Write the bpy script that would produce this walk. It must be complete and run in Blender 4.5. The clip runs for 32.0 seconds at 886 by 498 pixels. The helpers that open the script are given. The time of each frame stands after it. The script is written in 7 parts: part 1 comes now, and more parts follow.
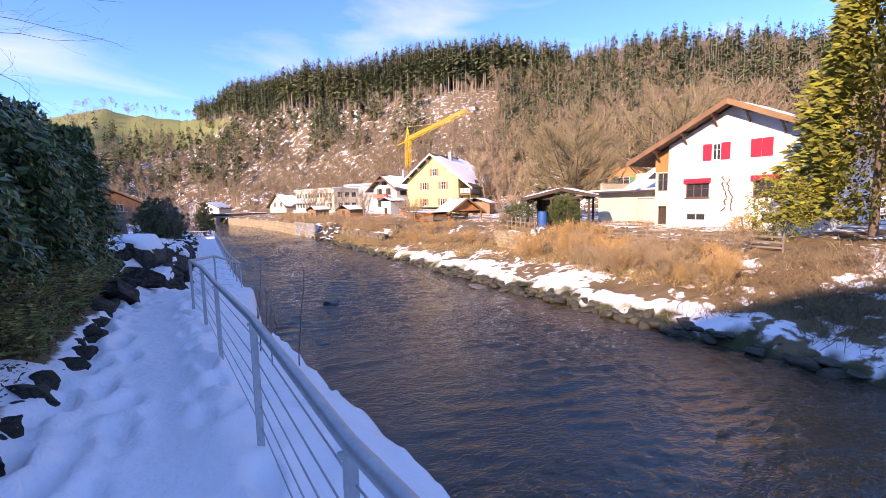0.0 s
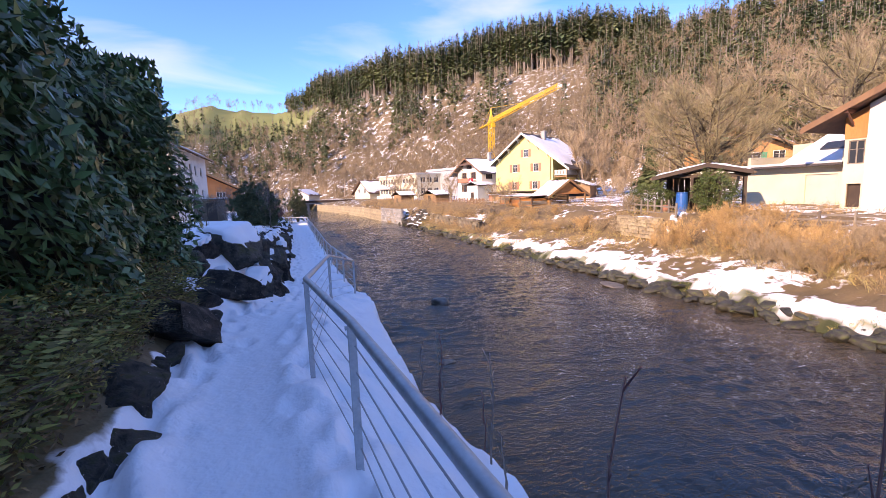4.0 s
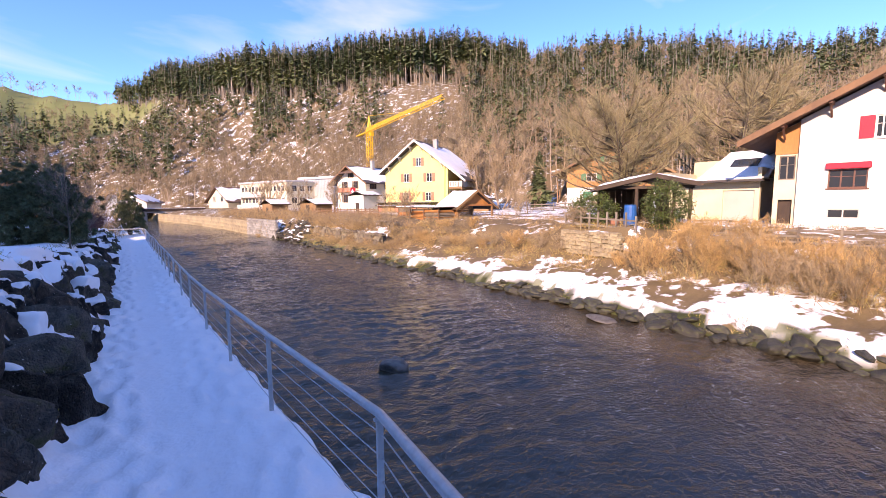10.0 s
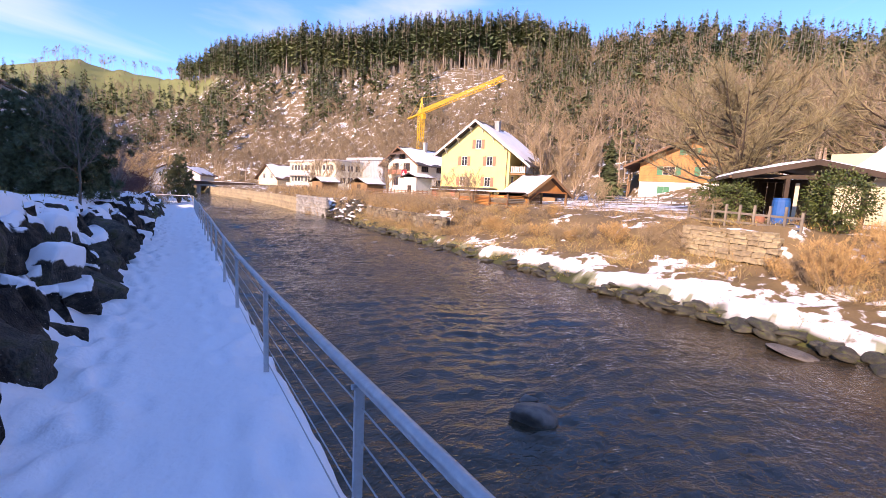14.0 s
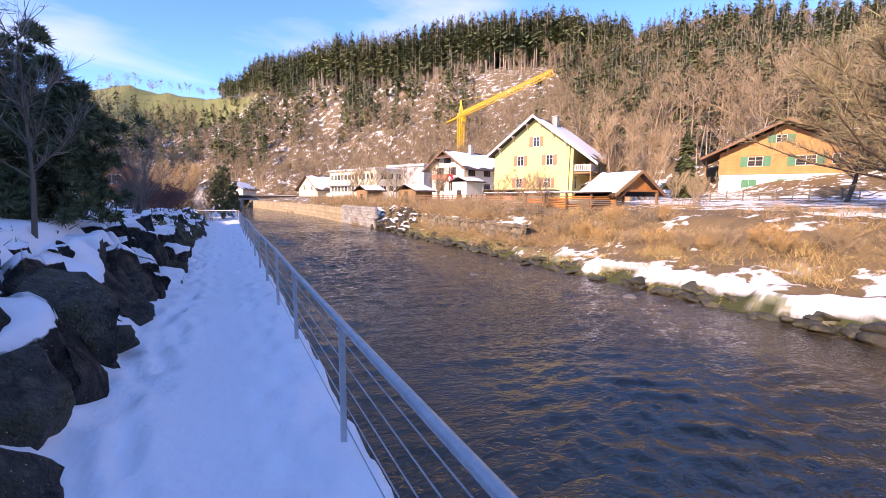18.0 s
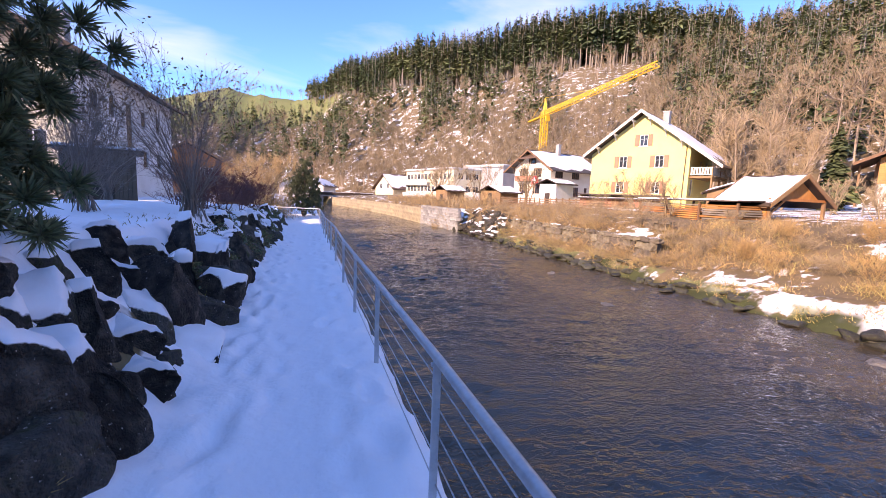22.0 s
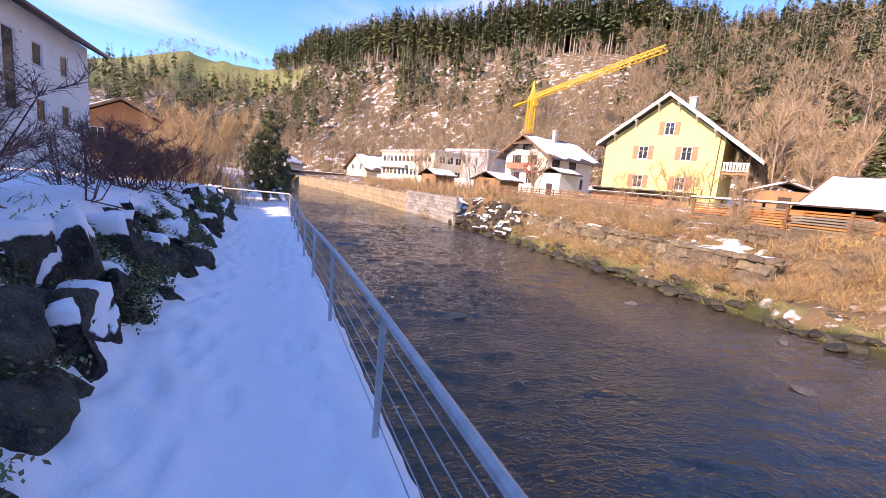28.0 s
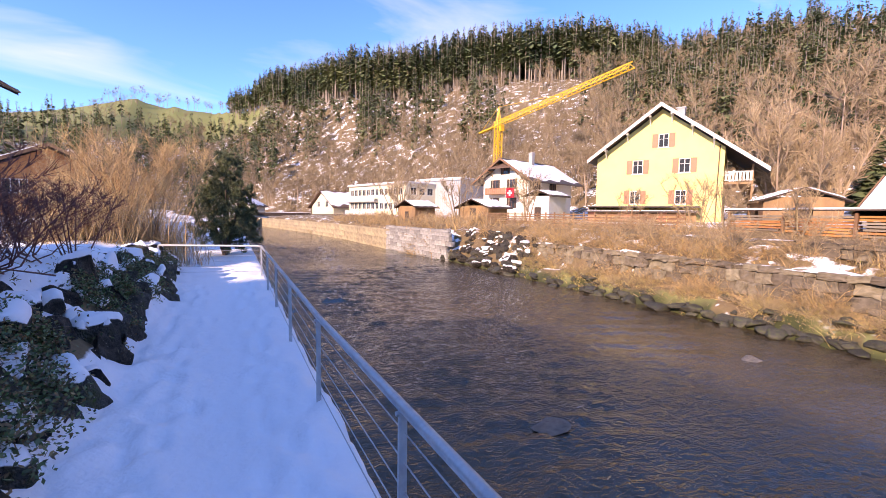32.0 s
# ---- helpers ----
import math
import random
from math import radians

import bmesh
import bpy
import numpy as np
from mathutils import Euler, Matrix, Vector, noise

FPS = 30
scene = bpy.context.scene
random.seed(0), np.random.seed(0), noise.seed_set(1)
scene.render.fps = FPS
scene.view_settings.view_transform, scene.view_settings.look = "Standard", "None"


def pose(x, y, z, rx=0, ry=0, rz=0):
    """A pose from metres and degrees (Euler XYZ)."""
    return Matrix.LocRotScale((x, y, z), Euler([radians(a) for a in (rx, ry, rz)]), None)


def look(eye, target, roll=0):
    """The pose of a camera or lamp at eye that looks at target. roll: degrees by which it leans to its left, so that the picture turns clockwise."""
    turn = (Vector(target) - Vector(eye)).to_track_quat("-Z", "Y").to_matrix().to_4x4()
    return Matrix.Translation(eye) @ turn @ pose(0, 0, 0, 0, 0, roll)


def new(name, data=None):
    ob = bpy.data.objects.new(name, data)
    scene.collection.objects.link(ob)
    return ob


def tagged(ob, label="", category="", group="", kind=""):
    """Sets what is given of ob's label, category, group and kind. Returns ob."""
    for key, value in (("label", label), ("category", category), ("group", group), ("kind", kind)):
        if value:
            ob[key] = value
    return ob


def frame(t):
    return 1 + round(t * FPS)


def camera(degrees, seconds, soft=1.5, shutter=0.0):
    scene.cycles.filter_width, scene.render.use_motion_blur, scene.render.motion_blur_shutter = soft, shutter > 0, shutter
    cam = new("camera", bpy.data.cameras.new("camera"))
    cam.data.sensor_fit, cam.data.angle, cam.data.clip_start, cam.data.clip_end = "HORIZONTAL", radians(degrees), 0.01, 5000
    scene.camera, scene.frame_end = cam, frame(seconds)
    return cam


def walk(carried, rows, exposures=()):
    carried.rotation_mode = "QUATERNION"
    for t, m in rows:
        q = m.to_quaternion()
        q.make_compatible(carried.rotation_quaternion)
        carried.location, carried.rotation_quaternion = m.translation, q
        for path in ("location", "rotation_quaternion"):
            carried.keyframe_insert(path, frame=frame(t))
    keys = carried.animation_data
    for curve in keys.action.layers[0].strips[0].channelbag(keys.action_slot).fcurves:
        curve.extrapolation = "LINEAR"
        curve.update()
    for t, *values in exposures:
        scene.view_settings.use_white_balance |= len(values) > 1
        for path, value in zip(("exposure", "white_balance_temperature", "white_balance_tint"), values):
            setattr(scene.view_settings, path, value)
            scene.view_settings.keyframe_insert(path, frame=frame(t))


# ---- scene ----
cam = camera(91.6, 32.0, soft=0.8)
PATH = [
    (0, (1.182, -2.356, 2.742), (2.141, -0.614, 2.535), -1.23),
    (0.5, (1.195, -1.810, 2.709), (2.086, -0.033, 2.486), -2.60),
    (1, (1.079, -1.118, 2.657), (1.938, 0.673, 2.422), -0.28),
    (1.5, (1.027, -0.545, 2.635), (1.852, 1.259, 2.377), -1.10),
    (2, (0.989, 0.117, 2.634), (1.776, 1.938, 2.379), -0.91),
    (2.5, (0.935, 0.686, 2.623), (1.712, 2.511, 2.365), -0.20),
    (3, (0.952, 1.292, 2.630), (1.698, 3.130, 2.368), -0.29),
    (3.5, (0.856, 1.835, 2.605), (1.568, 3.687, 2.348), 0.20),
    (4, (0.869, 2.479, 2.556), (1.504, 4.357, 2.293), -1.96),
    (4.5, (0.831, 3.128, 2.482), (1.452, 5.013, 2.234), -2.50),
    (6.5, (0.623, 6.102, 2.428), (1.268, 7.981, 2.198), -3.00),
    (7, (0.573, 6.882, 2.350), (1.234, 8.755, 2.114), -2.05),
    (7.5, (0.660, 7.561, 2.290), (1.343, 9.426, 2.060), -2.50),
    (8, (0.667, 8.177, 2.276), (1.439, 10.006, 2.039), -0.26),
    (8.5, (0.725, 8.774, 2.250), (1.534, 10.589, 2.025), -0.80),
    (9, (0.807, 9.458, 2.270), (1.731, 11.218, 2.052), -0.38),
    (9.5, (0.871, 10.046, 2.207), (1.926, 11.732, 1.995), -0.00),
    (10, (1.000, 10.652, 2.191), (2.172, 12.258, 1.976), -0.45),
    (10.5, (1.055, 11.354, 2.075), (2.269, 12.927, 1.851), 1.60),
    (11, (1.231, 11.968, 1.962), (2.462, 13.524, 1.709), 1.60),
    (11.5, (1.265, 12.545, 1.922), (2.501, 14.096, 1.664), 1.60),
    (12, (1.380, 13.058, 1.763), (2.610, 14.614, 1.503), -0.15),
    (12.5, (1.482, 13.840, 1.710), (2.708, 15.397, 1.443), 0.10),
    (13, (1.514, 14.610, 1.558), (2.657, 16.230, 1.297), 1.13),
    (13.5, (1.527, 15.176, 1.541), (2.578, 16.858, 1.279), 1.50),
    (14, (1.479, 15.844, 1.512), (2.504, 17.540, 1.246), 2.79),
    (14.5, (1.501, 16.506, 1.531), (2.513, 18.210, 1.260), 0.70),
    (16.5, (1.518, 19.628, 1.385), (2.533, 21.329, 1.112), 1.20),
    (17, (1.438, 20.405, 1.318), (2.452, 22.108, 1.055), 2.97),
    (17.5, (1.406, 21.123, 1.334), (2.372, 22.856, 1.077), 2.20),
    (18, (1.442, 21.827, 1.325), (2.328, 23.603, 1.080), 0.46),
    (18.5, (1.391, 22.319, 1.327), (2.270, 24.101, 1.096), 1.30),
    (19, (1.440, 23.014, 1.323), (2.291, 24.809, 1.089), 0.73),
    (19.5, (1.357, 23.713, 1.324), (2.184, 25.520, 1.098), 0.70),
    (20, (1.415, 24.437, 1.300), (2.118, 26.297, 1.085), 1.16),
    (20.5, (1.380, 25.173, 1.268), (2.020, 27.056, 1.053), 3.30),
    (21, (1.431, 25.733, 1.248), (2.063, 27.616, 1.017), 2.26),
    (21.5, (1.407, 26.274, 1.272), (2.013, 28.165, 1.036), 2.90),
    (22, (1.435, 26.783, 1.305), (2.031, 28.676, 1.059), 2.23),
    (22.5, (1.468, 27.490, 1.324), (2.054, 29.383, 1.056), 1.30),
    (23, (1.506, 28.278, 1.305), (2.077, 30.173, 1.019), 0.74),
    (23.5, (1.523, 28.996, 1.285), (2.074, 30.897, 0.992), 2.10),
    (24, (1.515, 29.704, 1.239), (2.031, 31.614, 0.945), 2.59),
    (24.5, (1.520, 30.440, 1.210), (2.034, 32.349, 0.907), 1.10),
    (25, (1.442, 31.026, 1.233), (1.947, 32.936, 0.925), 0.98),
    (25.5, (1.454, 31.726, 1.207), (1.970, 33.634, 0.901), 0.90),
    (26, (1.433, 32.437, 1.188), (2.003, 34.328, 0.873), 1.09),
    (26.5, (1.449, 33.077, 1.204), (2.149, 34.925, 0.896), 1.50),
    (28.5, (1.402, 35.930, 1.226), (2.139, 37.764, 0.919), 5.30),
    (29, (1.334, 36.606, 1.238), (2.099, 38.428, 0.935), 3.23),
    (29.5, (1.304, 37.320, 1.276), (2.102, 39.128, 0.972), 4.20),
    (30, (1.345, 37.999, 1.225), (2.166, 39.804, 0.963), 2.14),
    (30.5, (1.329, 38.794, 1.321), (2.157, 40.597, 1.075), 1.70),
    (31, (1.301, 39.340, 1.260), (2.132, 41.147, 1.052), 1.94),
    (31.5, (1.277, 39.894, 1.214), (2.109, 41.704, 1.033), 0.70),
    (32, (1.391, 40.589, 1.179), (2.266, 42.381, 1.019), 0.87),
]
walk(cam, [(t, look(eye, target, roll)) for t, eye, target, roll in PATH], exposures=[(0, 1.90, 7800, 34), (12, 1.84, 7800, 34), (23, 1.98, 7800, 34), (32, 1.90, 7800, 34)])

# ---- light ----
SUN_EL, SUN_AZ = radians(24), Vector((-0.90, -0.44))
world = bpy.data.worlds.new("winter_sky")
scene.world = world
world.use_nodes = True
wn, wl = world.node_tree.nodes, world.node_tree.links
sky = wn.new("ShaderNodeTexSky")
sky.sky_type, sky.sun_disc = "NISHITA", False
sky.sun_elevation = SUN_EL
sky.sun_rotation = math.atan2(SUN_AZ.x, SUN_AZ.y)
sky.altitude, sky.air_density, sky.dust_density, sky.ozone_density = 600, 0.58, 0.0, 4.2
tc = wn.new("ShaderNodeTexCoord")
mp = wn.new("ShaderNodeMapping")
mp.inputs["Scale"].default_value = (1.3, 3.4, 7.0)
mp.inputs["Rotation"].default_value = (0.2, 0.5, 0.9)
cir = wn.new("ShaderNodeTexNoise")
cir.inputs["Scale"].default_value, cir.inputs["Detail"].default_value, cir.inputs["Distortion"].default_value = 1.1, 6.0, 0.5
ramp = wn.new("ShaderNodeValToRGB")
ramp.color_ramp.elements[0].position, ramp.color_ramp.elements[1].position = 0.52, 0.92
mixc = wn.new("ShaderNodeMixRGB")
mixc.inputs["Color2"].default_value = (2.1, 2.35, 2.95, 1)
wl.new(tc.outputs["Generated"], mp.inputs["Vector"])
wl.new(mp.outputs["Vector"], cir.inputs["Vector"])
wl.new(cir.outputs["Fac"], ramp.inputs["Fac"])
wl.new(ramp.outputs["Color"], mixc.inputs["Fac"])
hsv = wn.new("ShaderNodeHueSaturation")
hsv.inputs["Saturation"].default_value = 1.15
wl.new(sky.outputs["Color"], hsv.inputs["Color"])
wl.new(hsv.outputs["Color"], mixc.inputs["Color1"])
wl.new(mixc.outputs["Color"], wn["Background"].inputs["Color"])
wn["Background"].inputs["Strength"].default_value = 0.15
sun = new("sun", bpy.data.lights.new("sun", "SUN"))
sun.data.energy, sun.data.angle, sun.data.color = 2.4, radians(0.53), (1.0, 0.87, 0.70)
s_dir = Vector((SUN_AZ.x, SUN_AZ.y, 0)).normalized() * math.cos(SUN_EL) + Vector((0, 0, math.sin(SUN_EL)))
sun.matrix_world = look(s_dir * 60, (0, 0, 0))

# ---- materials ----
MATS = {}


def mat(name, c1, c2=None, rough=0.8, scale=3.0, metal=0.0, bump=0.2, fine=40.0, c3=None, detail=6.0, spec=0.5, island=0.0, stretch=None):
    """A surface of two or three mottled colours at a coarse and a fine scale, with relief."""
    if name in MATS:
        return MATS[name]
    m = bpy.data.materials.new(name)
    m.use_nodes = True
    n, l = m.node_tree.nodes, m.node_tree.links
    b = n["Principled BSDF"]
    b.inputs["Roughness"].default_value, b.inputs["Metallic"].default_value = rough, metal
    b.inputs["Specular IOR Level"].default_value = spec
    c2 = c2 or tuple(v * 0.8 for v in c1)
    co = n.new("ShaderNodeTexCoord")
    vec = co.outputs["Object"]
    if stretch:
        mpg = n.new("ShaderNodeMapping")
        mpg.inputs["Scale"].default_value = stretch
        l.new(vec, mpg.inputs["Vector"])
        vec = mpg.outputs["Vector"]
    n1, n2 = n.new("ShaderNodeTexNoise"), n.new("ShaderNodeTexNoise")
    n1.inputs["Scale"].default_value, n1.inputs["Detail"].default_value = scale, detail
    n2.inputs["Scale"].default_value, n2.inputs["Detail"].default_value = fine, 4.0
    l.new(vec, n1.inputs["Vector"])
    l.new(vec, n2.inputs["Vector"])
    r1 = n.new("ShaderNodeValToRGB")
    r1.color_ramp.elements[0].position, r1.color_ramp.elements[1].position = 0.32, 0.68
    r1.color_ramp.elements[0].color, r1.color_ramp.elements[1].color = (*c1, 1), (*c2, 1)
    if c3:
        e = r1.color_ramp.elements.new(0.5)
        e.color = (*c3, 1)
    l.new(n1.outputs["Fac"], r1.inputs["Fac"])
    mx = n.new("ShaderNodeMixRGB")
    mx.blend_type = "MULTIPLY"
    mx.inputs["Fac"].default_value = 0.35
    l.new(r1.outputs["Color"], mx.inputs["Color1"])
    l.new(n2.outputs["Color"], mx.inputs["Color2"])
    gain = n.new("ShaderNodeHueSaturation")
    gain.inputs["Value"].default_value = 1.18
    gain.inputs["Saturation"].default_value = 1.0
    l.new(mx.outputs["Color"], gain.inputs["Color"])
    r2 = n.new("ShaderNodeRGBToBW")
    l.new(n2.outputs["Color"], r2.inputs["Color"])
    mx.inputs["Color2"].default_value = (1, 1, 1, 1)
    l.new(r2.outputs["Val"], mx.inputs["Color2"])
    out = gain.outputs["Color"]
    if island:
        g = n.new("ShaderNodeNewGeometry")
        oi = n.new("ShaderNodeObjectInfo")
        ad = n.new("ShaderNodeMath")
        ad.operation = "ADD"
        l.new(g.outputs["Random Per Island"], ad.inputs[0])
        l.new(oi.outputs["Random"], ad.inputs[1])
        fr = n.new("ShaderNodeMath")
        fr.operation = "FRACT"
        l.new(ad.outputs[0], fr.inputs[0])
        mr = n.new("ShaderNodeMapRange")
        mr.inputs["To Min"].default_value, mr.inputs["To Max"].default_value = 1 - island, 1 + island
        l.new(fr.outputs[0], mr.inputs["Value"])
        h2 = n.new("ShaderNodeHueSaturation")
        l.new(out, h2.inputs["Color"])
        l.new(mr.outputs["Result"], h2.inputs["Value"])
        mr2 = n.new("ShaderNodeMapRange")
        mr2.inputs["To Min"].default_value, mr2.inputs["To Max"].default_value = 0.5 - island * 0.04, 0.5 + island * 0.04
        l.new(fr.outputs[0], mr2.inputs["Value"])
        l.new(mr2.outputs["Result"], h2.inputs["Hue"])
        out = h2.outputs["Color"]
    l.new(out, b.inputs["Base Color"])
    if bump:
        bp = n.new("ShaderNodeBump")
        bp.inputs["Strength"].default_value, bp.inputs["Distance"].default_value = bump, 0.03
        sm = n.new("ShaderNodeMath")
        sm.operation = "ADD"
        l.new(n1.outputs["Fac"], sm.inputs[0])
        l.new(n2.outputs["Fac"], sm.inputs[1])
        l.new(sm.outputs[0], bp.inputs["Height"])
        l.new(bp.outputs["Normal"], b.inputs["Normal"])
    MATS[name] = m
    return m


def node_mix(m, fac_socket, ca, cb):
    mx = m.node_tree.nodes.new("ShaderNodeMixRGB")
    if isinstance(fac_socket, float):
        mx.inputs["Fac"].default_value = fac_socket
    else:
        m.node_tree.links.new(fac_socket, mx.inputs["Fac"])
    for key, c in (("Color1", ca), ("Color2", cb)):
        if isinstance(c, tuple):
            mx.inputs[key].default_value = (*c, 1)
        else:
            m.node_tree.links.new(c, mx.inputs[key])
    return mx.outputs["Color"]


M_SNOW = mat("snow", (0.86, 0.88, 0.90), (0.80, 0.83, 0.87), rough=0.62, scale=2.2, bump=0.35, fine=26.0, spec=0.25)
M_ROOFSNOW = mat("roof_snow", (0.87, 0.88, 0.90), (0.78, 0.80, 0.84), rough=0.7, scale=0.8, bump=0.3, fine=9.0, spec=0.2)
M_ROCK = mat("dark_rock", (0.022, 0.020, 0.018), (0.115, 0.098, 0.080), rough=0.75, scale=3.0, bump=1.0, fine=30.0, c3=(0.045, 0.039, 0.033), island=0.35, spec=0.25)
M_MOSSROCK = mat("mossy_rock", (0.022, 0.021, 0.016), (0.065, 0.066, 0.022), rough=0.85, scale=2.6, bump=0.9, fine=22.0, c3=(0.085, 0.077, 0.064), island=0.3)


def snowed(m):
    """Lets snow lie where the mesh's snow attribute says so, with a ragged edge."""
    n, l = m.node_tree.nodes, m.node_tree.links
    p = n["Principled BSDF"]
    base = p.inputs["Base Color"].links[0].from_socket
    at_ = n.new("ShaderNodeAttribute")
    at_.attribute_name = "snow"
    g = n.new("ShaderNodeNewGeometry")
    tx = n.new("ShaderNodeTexNoise")
    tx.inputs["Scale"].default_value, tx.inputs["Detail"].default_value = 9.0, 5.0
    l.new(g.outputs["Position"], tx.inputs["Vector"])
    ml = n.new("ShaderNodeMath")
    ml.operation = "MULTIPLY_ADD"
    ml.inputs[1].default_value, ml.inputs[2].default_value = 0.44, -0.22
    l.new(tx.outputs["Fac"], ml.inputs[0])
    ad = n.new("ShaderNodeMath")
    l.new(at_.outputs["Fac"], ad.inputs[0])
    l.new(ml.outputs[0], ad.inputs[1])
    mr = n.new("ShaderNodeMapRange")
    mr.inputs["From Min"].default_value, mr.inputs["From Max"].default_value = 0.42, 0.50
    l.new(ad.outputs[0], mr.inputs["Value"])
    fk = n.new("ShaderNodeTexNoise")
    fk.inputs["Scale"].default_value, fk.inputs["Detail"].default_value = 46.0, 2.0
    l.new(g.outputs["Position"], fk.inputs["Vector"])
    fr_ = n.new("ShaderNodeMapRange")
    fr_.inputs["From Min"].default_value, fr_.inputs["From Max"].default_value = 0.70, 0.76
    l.new(fk.outputs["Fac"], fr_.inputs["Value"])
    vo = n.new("ShaderNodeTexVoronoi")
    vo.feature = "DISTANCE_TO_EDGE"
    vo.inputs["Scale"].default_value = 2.3
    l.new(node_mix(m, 0.22, g.outputs["Position"], tx.outputs["Color"]), vo.inputs["Vector"])
    ck = n.new("ShaderNodeMapRange")
    ck.inputs["From Min"].default_value, ck.inputs["From Max"].default_value = 0.0, 0.035
    ck.inputs["To Min"].default_value, ck.inputs["To Max"].default_value = 0.6, 0.0
    l.new(vo.outputs["Distance"], ck.inputs["Value"])
    cracked = node_mix(m, ck.outputs["Result"], base, (0.012, 0.011, 0.010))
    lich = n.new("ShaderNodeTexNoise")
    lich.inputs["Scale"].default_value, lich.inputs["Detail"].default_value = 7.0, 8.0
    l.new(g.outputs["Position"], lich.inputs["Vector"])
    lr = n.new("ShaderNodeMapRange")
    lr.inputs["From Min"].default_value, lr.inputs["From Max"].default_value = 0.54, 0.70
    lr.inputs["To Max"].default_value = 0.55
    l.new(lich.outputs["Fac"], lr.inputs["Value"])
    weathered = node_mix(m, lr.outputs["Result"], cracked, (0.17, 0.15, 0.12))
    speck = node_mix(m, fr_.outputs["Result"], weathered, (0.55, 0.55, 0.54))
    l.new(node_mix(m, mr.outputs["Result"], speck, (0.84, 0.86, 0.89)), p.inputs["Base Color"])
    calm_ = n.new("ShaderNodeMapRange")
    calm_.inputs["To Min"].default_value, calm_.inputs["To Max"].default_value = 1.0, 0.06
    l.new(mr.outputs["Result"], calm_.inputs["Value"])
    for nd in n:
        if nd.type == "BUMP":
            l.new(calm_.outputs["Result"], nd.inputs["Strength"])


snowed(M_ROCK)
snowed(M_MOSSROCK)
for m in (M_ROCK, M_MOSSROCK):
    for nd in m.node_tree.nodes:
        if nd.type == "BUMP":
            nd.inputs["Distance"].default_value = 0.10
M_WETROCK = mat("wet_mossy_stone", (0.030, 0.034, 0.020), (0.075, 0.085, 0.03), rough=0.55, scale=3.0, bump=0.8, fine=26.0, c3=(0.055, 0.05, 0.04), island=0.35)
M_RIVERROCK = mat("wet_grey_stone", (0.20, 0.18, 0.155), (0.09, 0.082, 0.072), rough=0.4, scale=2.5, bump=0.7, fine=24.0, c3=(0.14, 0.125, 0.11), island=0.2)
M_GALV = mat("galvanised_steel", (0.52, 0.54, 0.55), (0.42, 0.44, 0.46), rough=0.45, scale=14.0, metal=0.45, bump=0.05, fine=60.0)
M_WIRE = mat("steel_wire", (0.46, 0.46, 0.46), rough=0.4, metal=0.5, bump=0.0)
M_WHITE = mat("white_plaster", (0.74, 0.72, 0.67), (0.66, 0.63, 0.57), rough=0.9, scale=0.7, bump=0.12, fine=30.0)
M_CREAM = mat("cream_plaster", (0.68, 0.61, 0.44), (0.60, 0.53, 0.37), rough=0.9, scale=0.6, bump=0.12, fine=30.0)
M_YELLOW = mat("yellow_plaster", (0.84, 0.72, 0.27), (0.80, 0.67, 0.24), rough=0.9, scale=0.6, bump=0.1, fine=30.0)
M_GREY = mat("grey_render", (0.50, 0.48, 0.44), (0.42, 0.40, 0.37), rough=0.9, scale=0.6, bump=0.1, fine=30.0)
M_WOOD = mat("weathered_wood", (0.30, 0.17, 0.08), (0.20, 0.115, 0.06), rough=0.75, scale=1.2, bump=0.3, fine=18.0, island=0.25, stretch=(1, 1, 0.25))
M_ORWOOD = mat("orange_wood", (0.50, 0.22, 0.07), (0.40, 0.17, 0.05), rough=0.65, scale=1.2, bump=0.25, fine=18.0, island=0.18, stretch=(1, 1, 0.25))
M_DKWOOD = mat("dark_wood", (0.075, 0.05, 0.035), (0.045, 0.03, 0.022), rough=0.8, scale=1.5, bump=0.3, fine=18.0, island=0.25)
M_GREYWOOD = mat("grey_wood", (0.26, 0.22, 0.17), (0.16, 0.135, 0.11), rough=0.85, scale=1.5, bump=0.3, fine=18.0, island=0.25)
M_RED = mat("red_paint", (0.58, 0.02, 0.045), (0.50, 0.015, 0.04), rough=0.5, scale=2.0, bump=0.05)
M_SALMON = mat("faded_red_paint", (0.50, 0.20, 0.115), (0.43, 0.165, 0.095), rough=0.6, scale=2.0, bump=0.05)
M_GREEN = mat("green_paint", (0.02, 0.20, 0.09), (0.016, 0.15, 0.07), rough=0.5, scale=2.0, bump=0.05)
M_FRAME = mat("white_frame", (0.76, 0.75, 0.72), rough=0.5, bump=0.03)
M_BRFRAME = mat("brown_frame", (0.16, 0.07, 0.045), rough=0.5, bump=0.05)
M_TILE = mat("brown_roof_tile", (0.16, 0.095, 0.065), (0.10, 0.065, 0.05), rough=0.8, scale=1.6, bump=0.4, fine=12.0)
M_DKROOF = mat("dark_roof", (0.055, 0.05, 0.05), (0.085, 0.07, 0.065), rough=0.7, scale=2.0, bump=0.3)
M_GUTTER = mat("copper_gutter", (0.17, 0.11, 0.07), rough=0.45, metal=0.5, bump=0.05)
M_CRANE = mat("crane_yellow", (0.78, 0.46, 0.02), (0.68, 0.39, 0.02), rough=0.5, scale=1.0, bump=0.0)
M_STONE = mat("pale_stone", (0.38, 0.34, 0.27), (0.26, 0.235, 0.19), rough=0.9, scale=0.9, bump=0.5, fine=8.0, island=0.3)
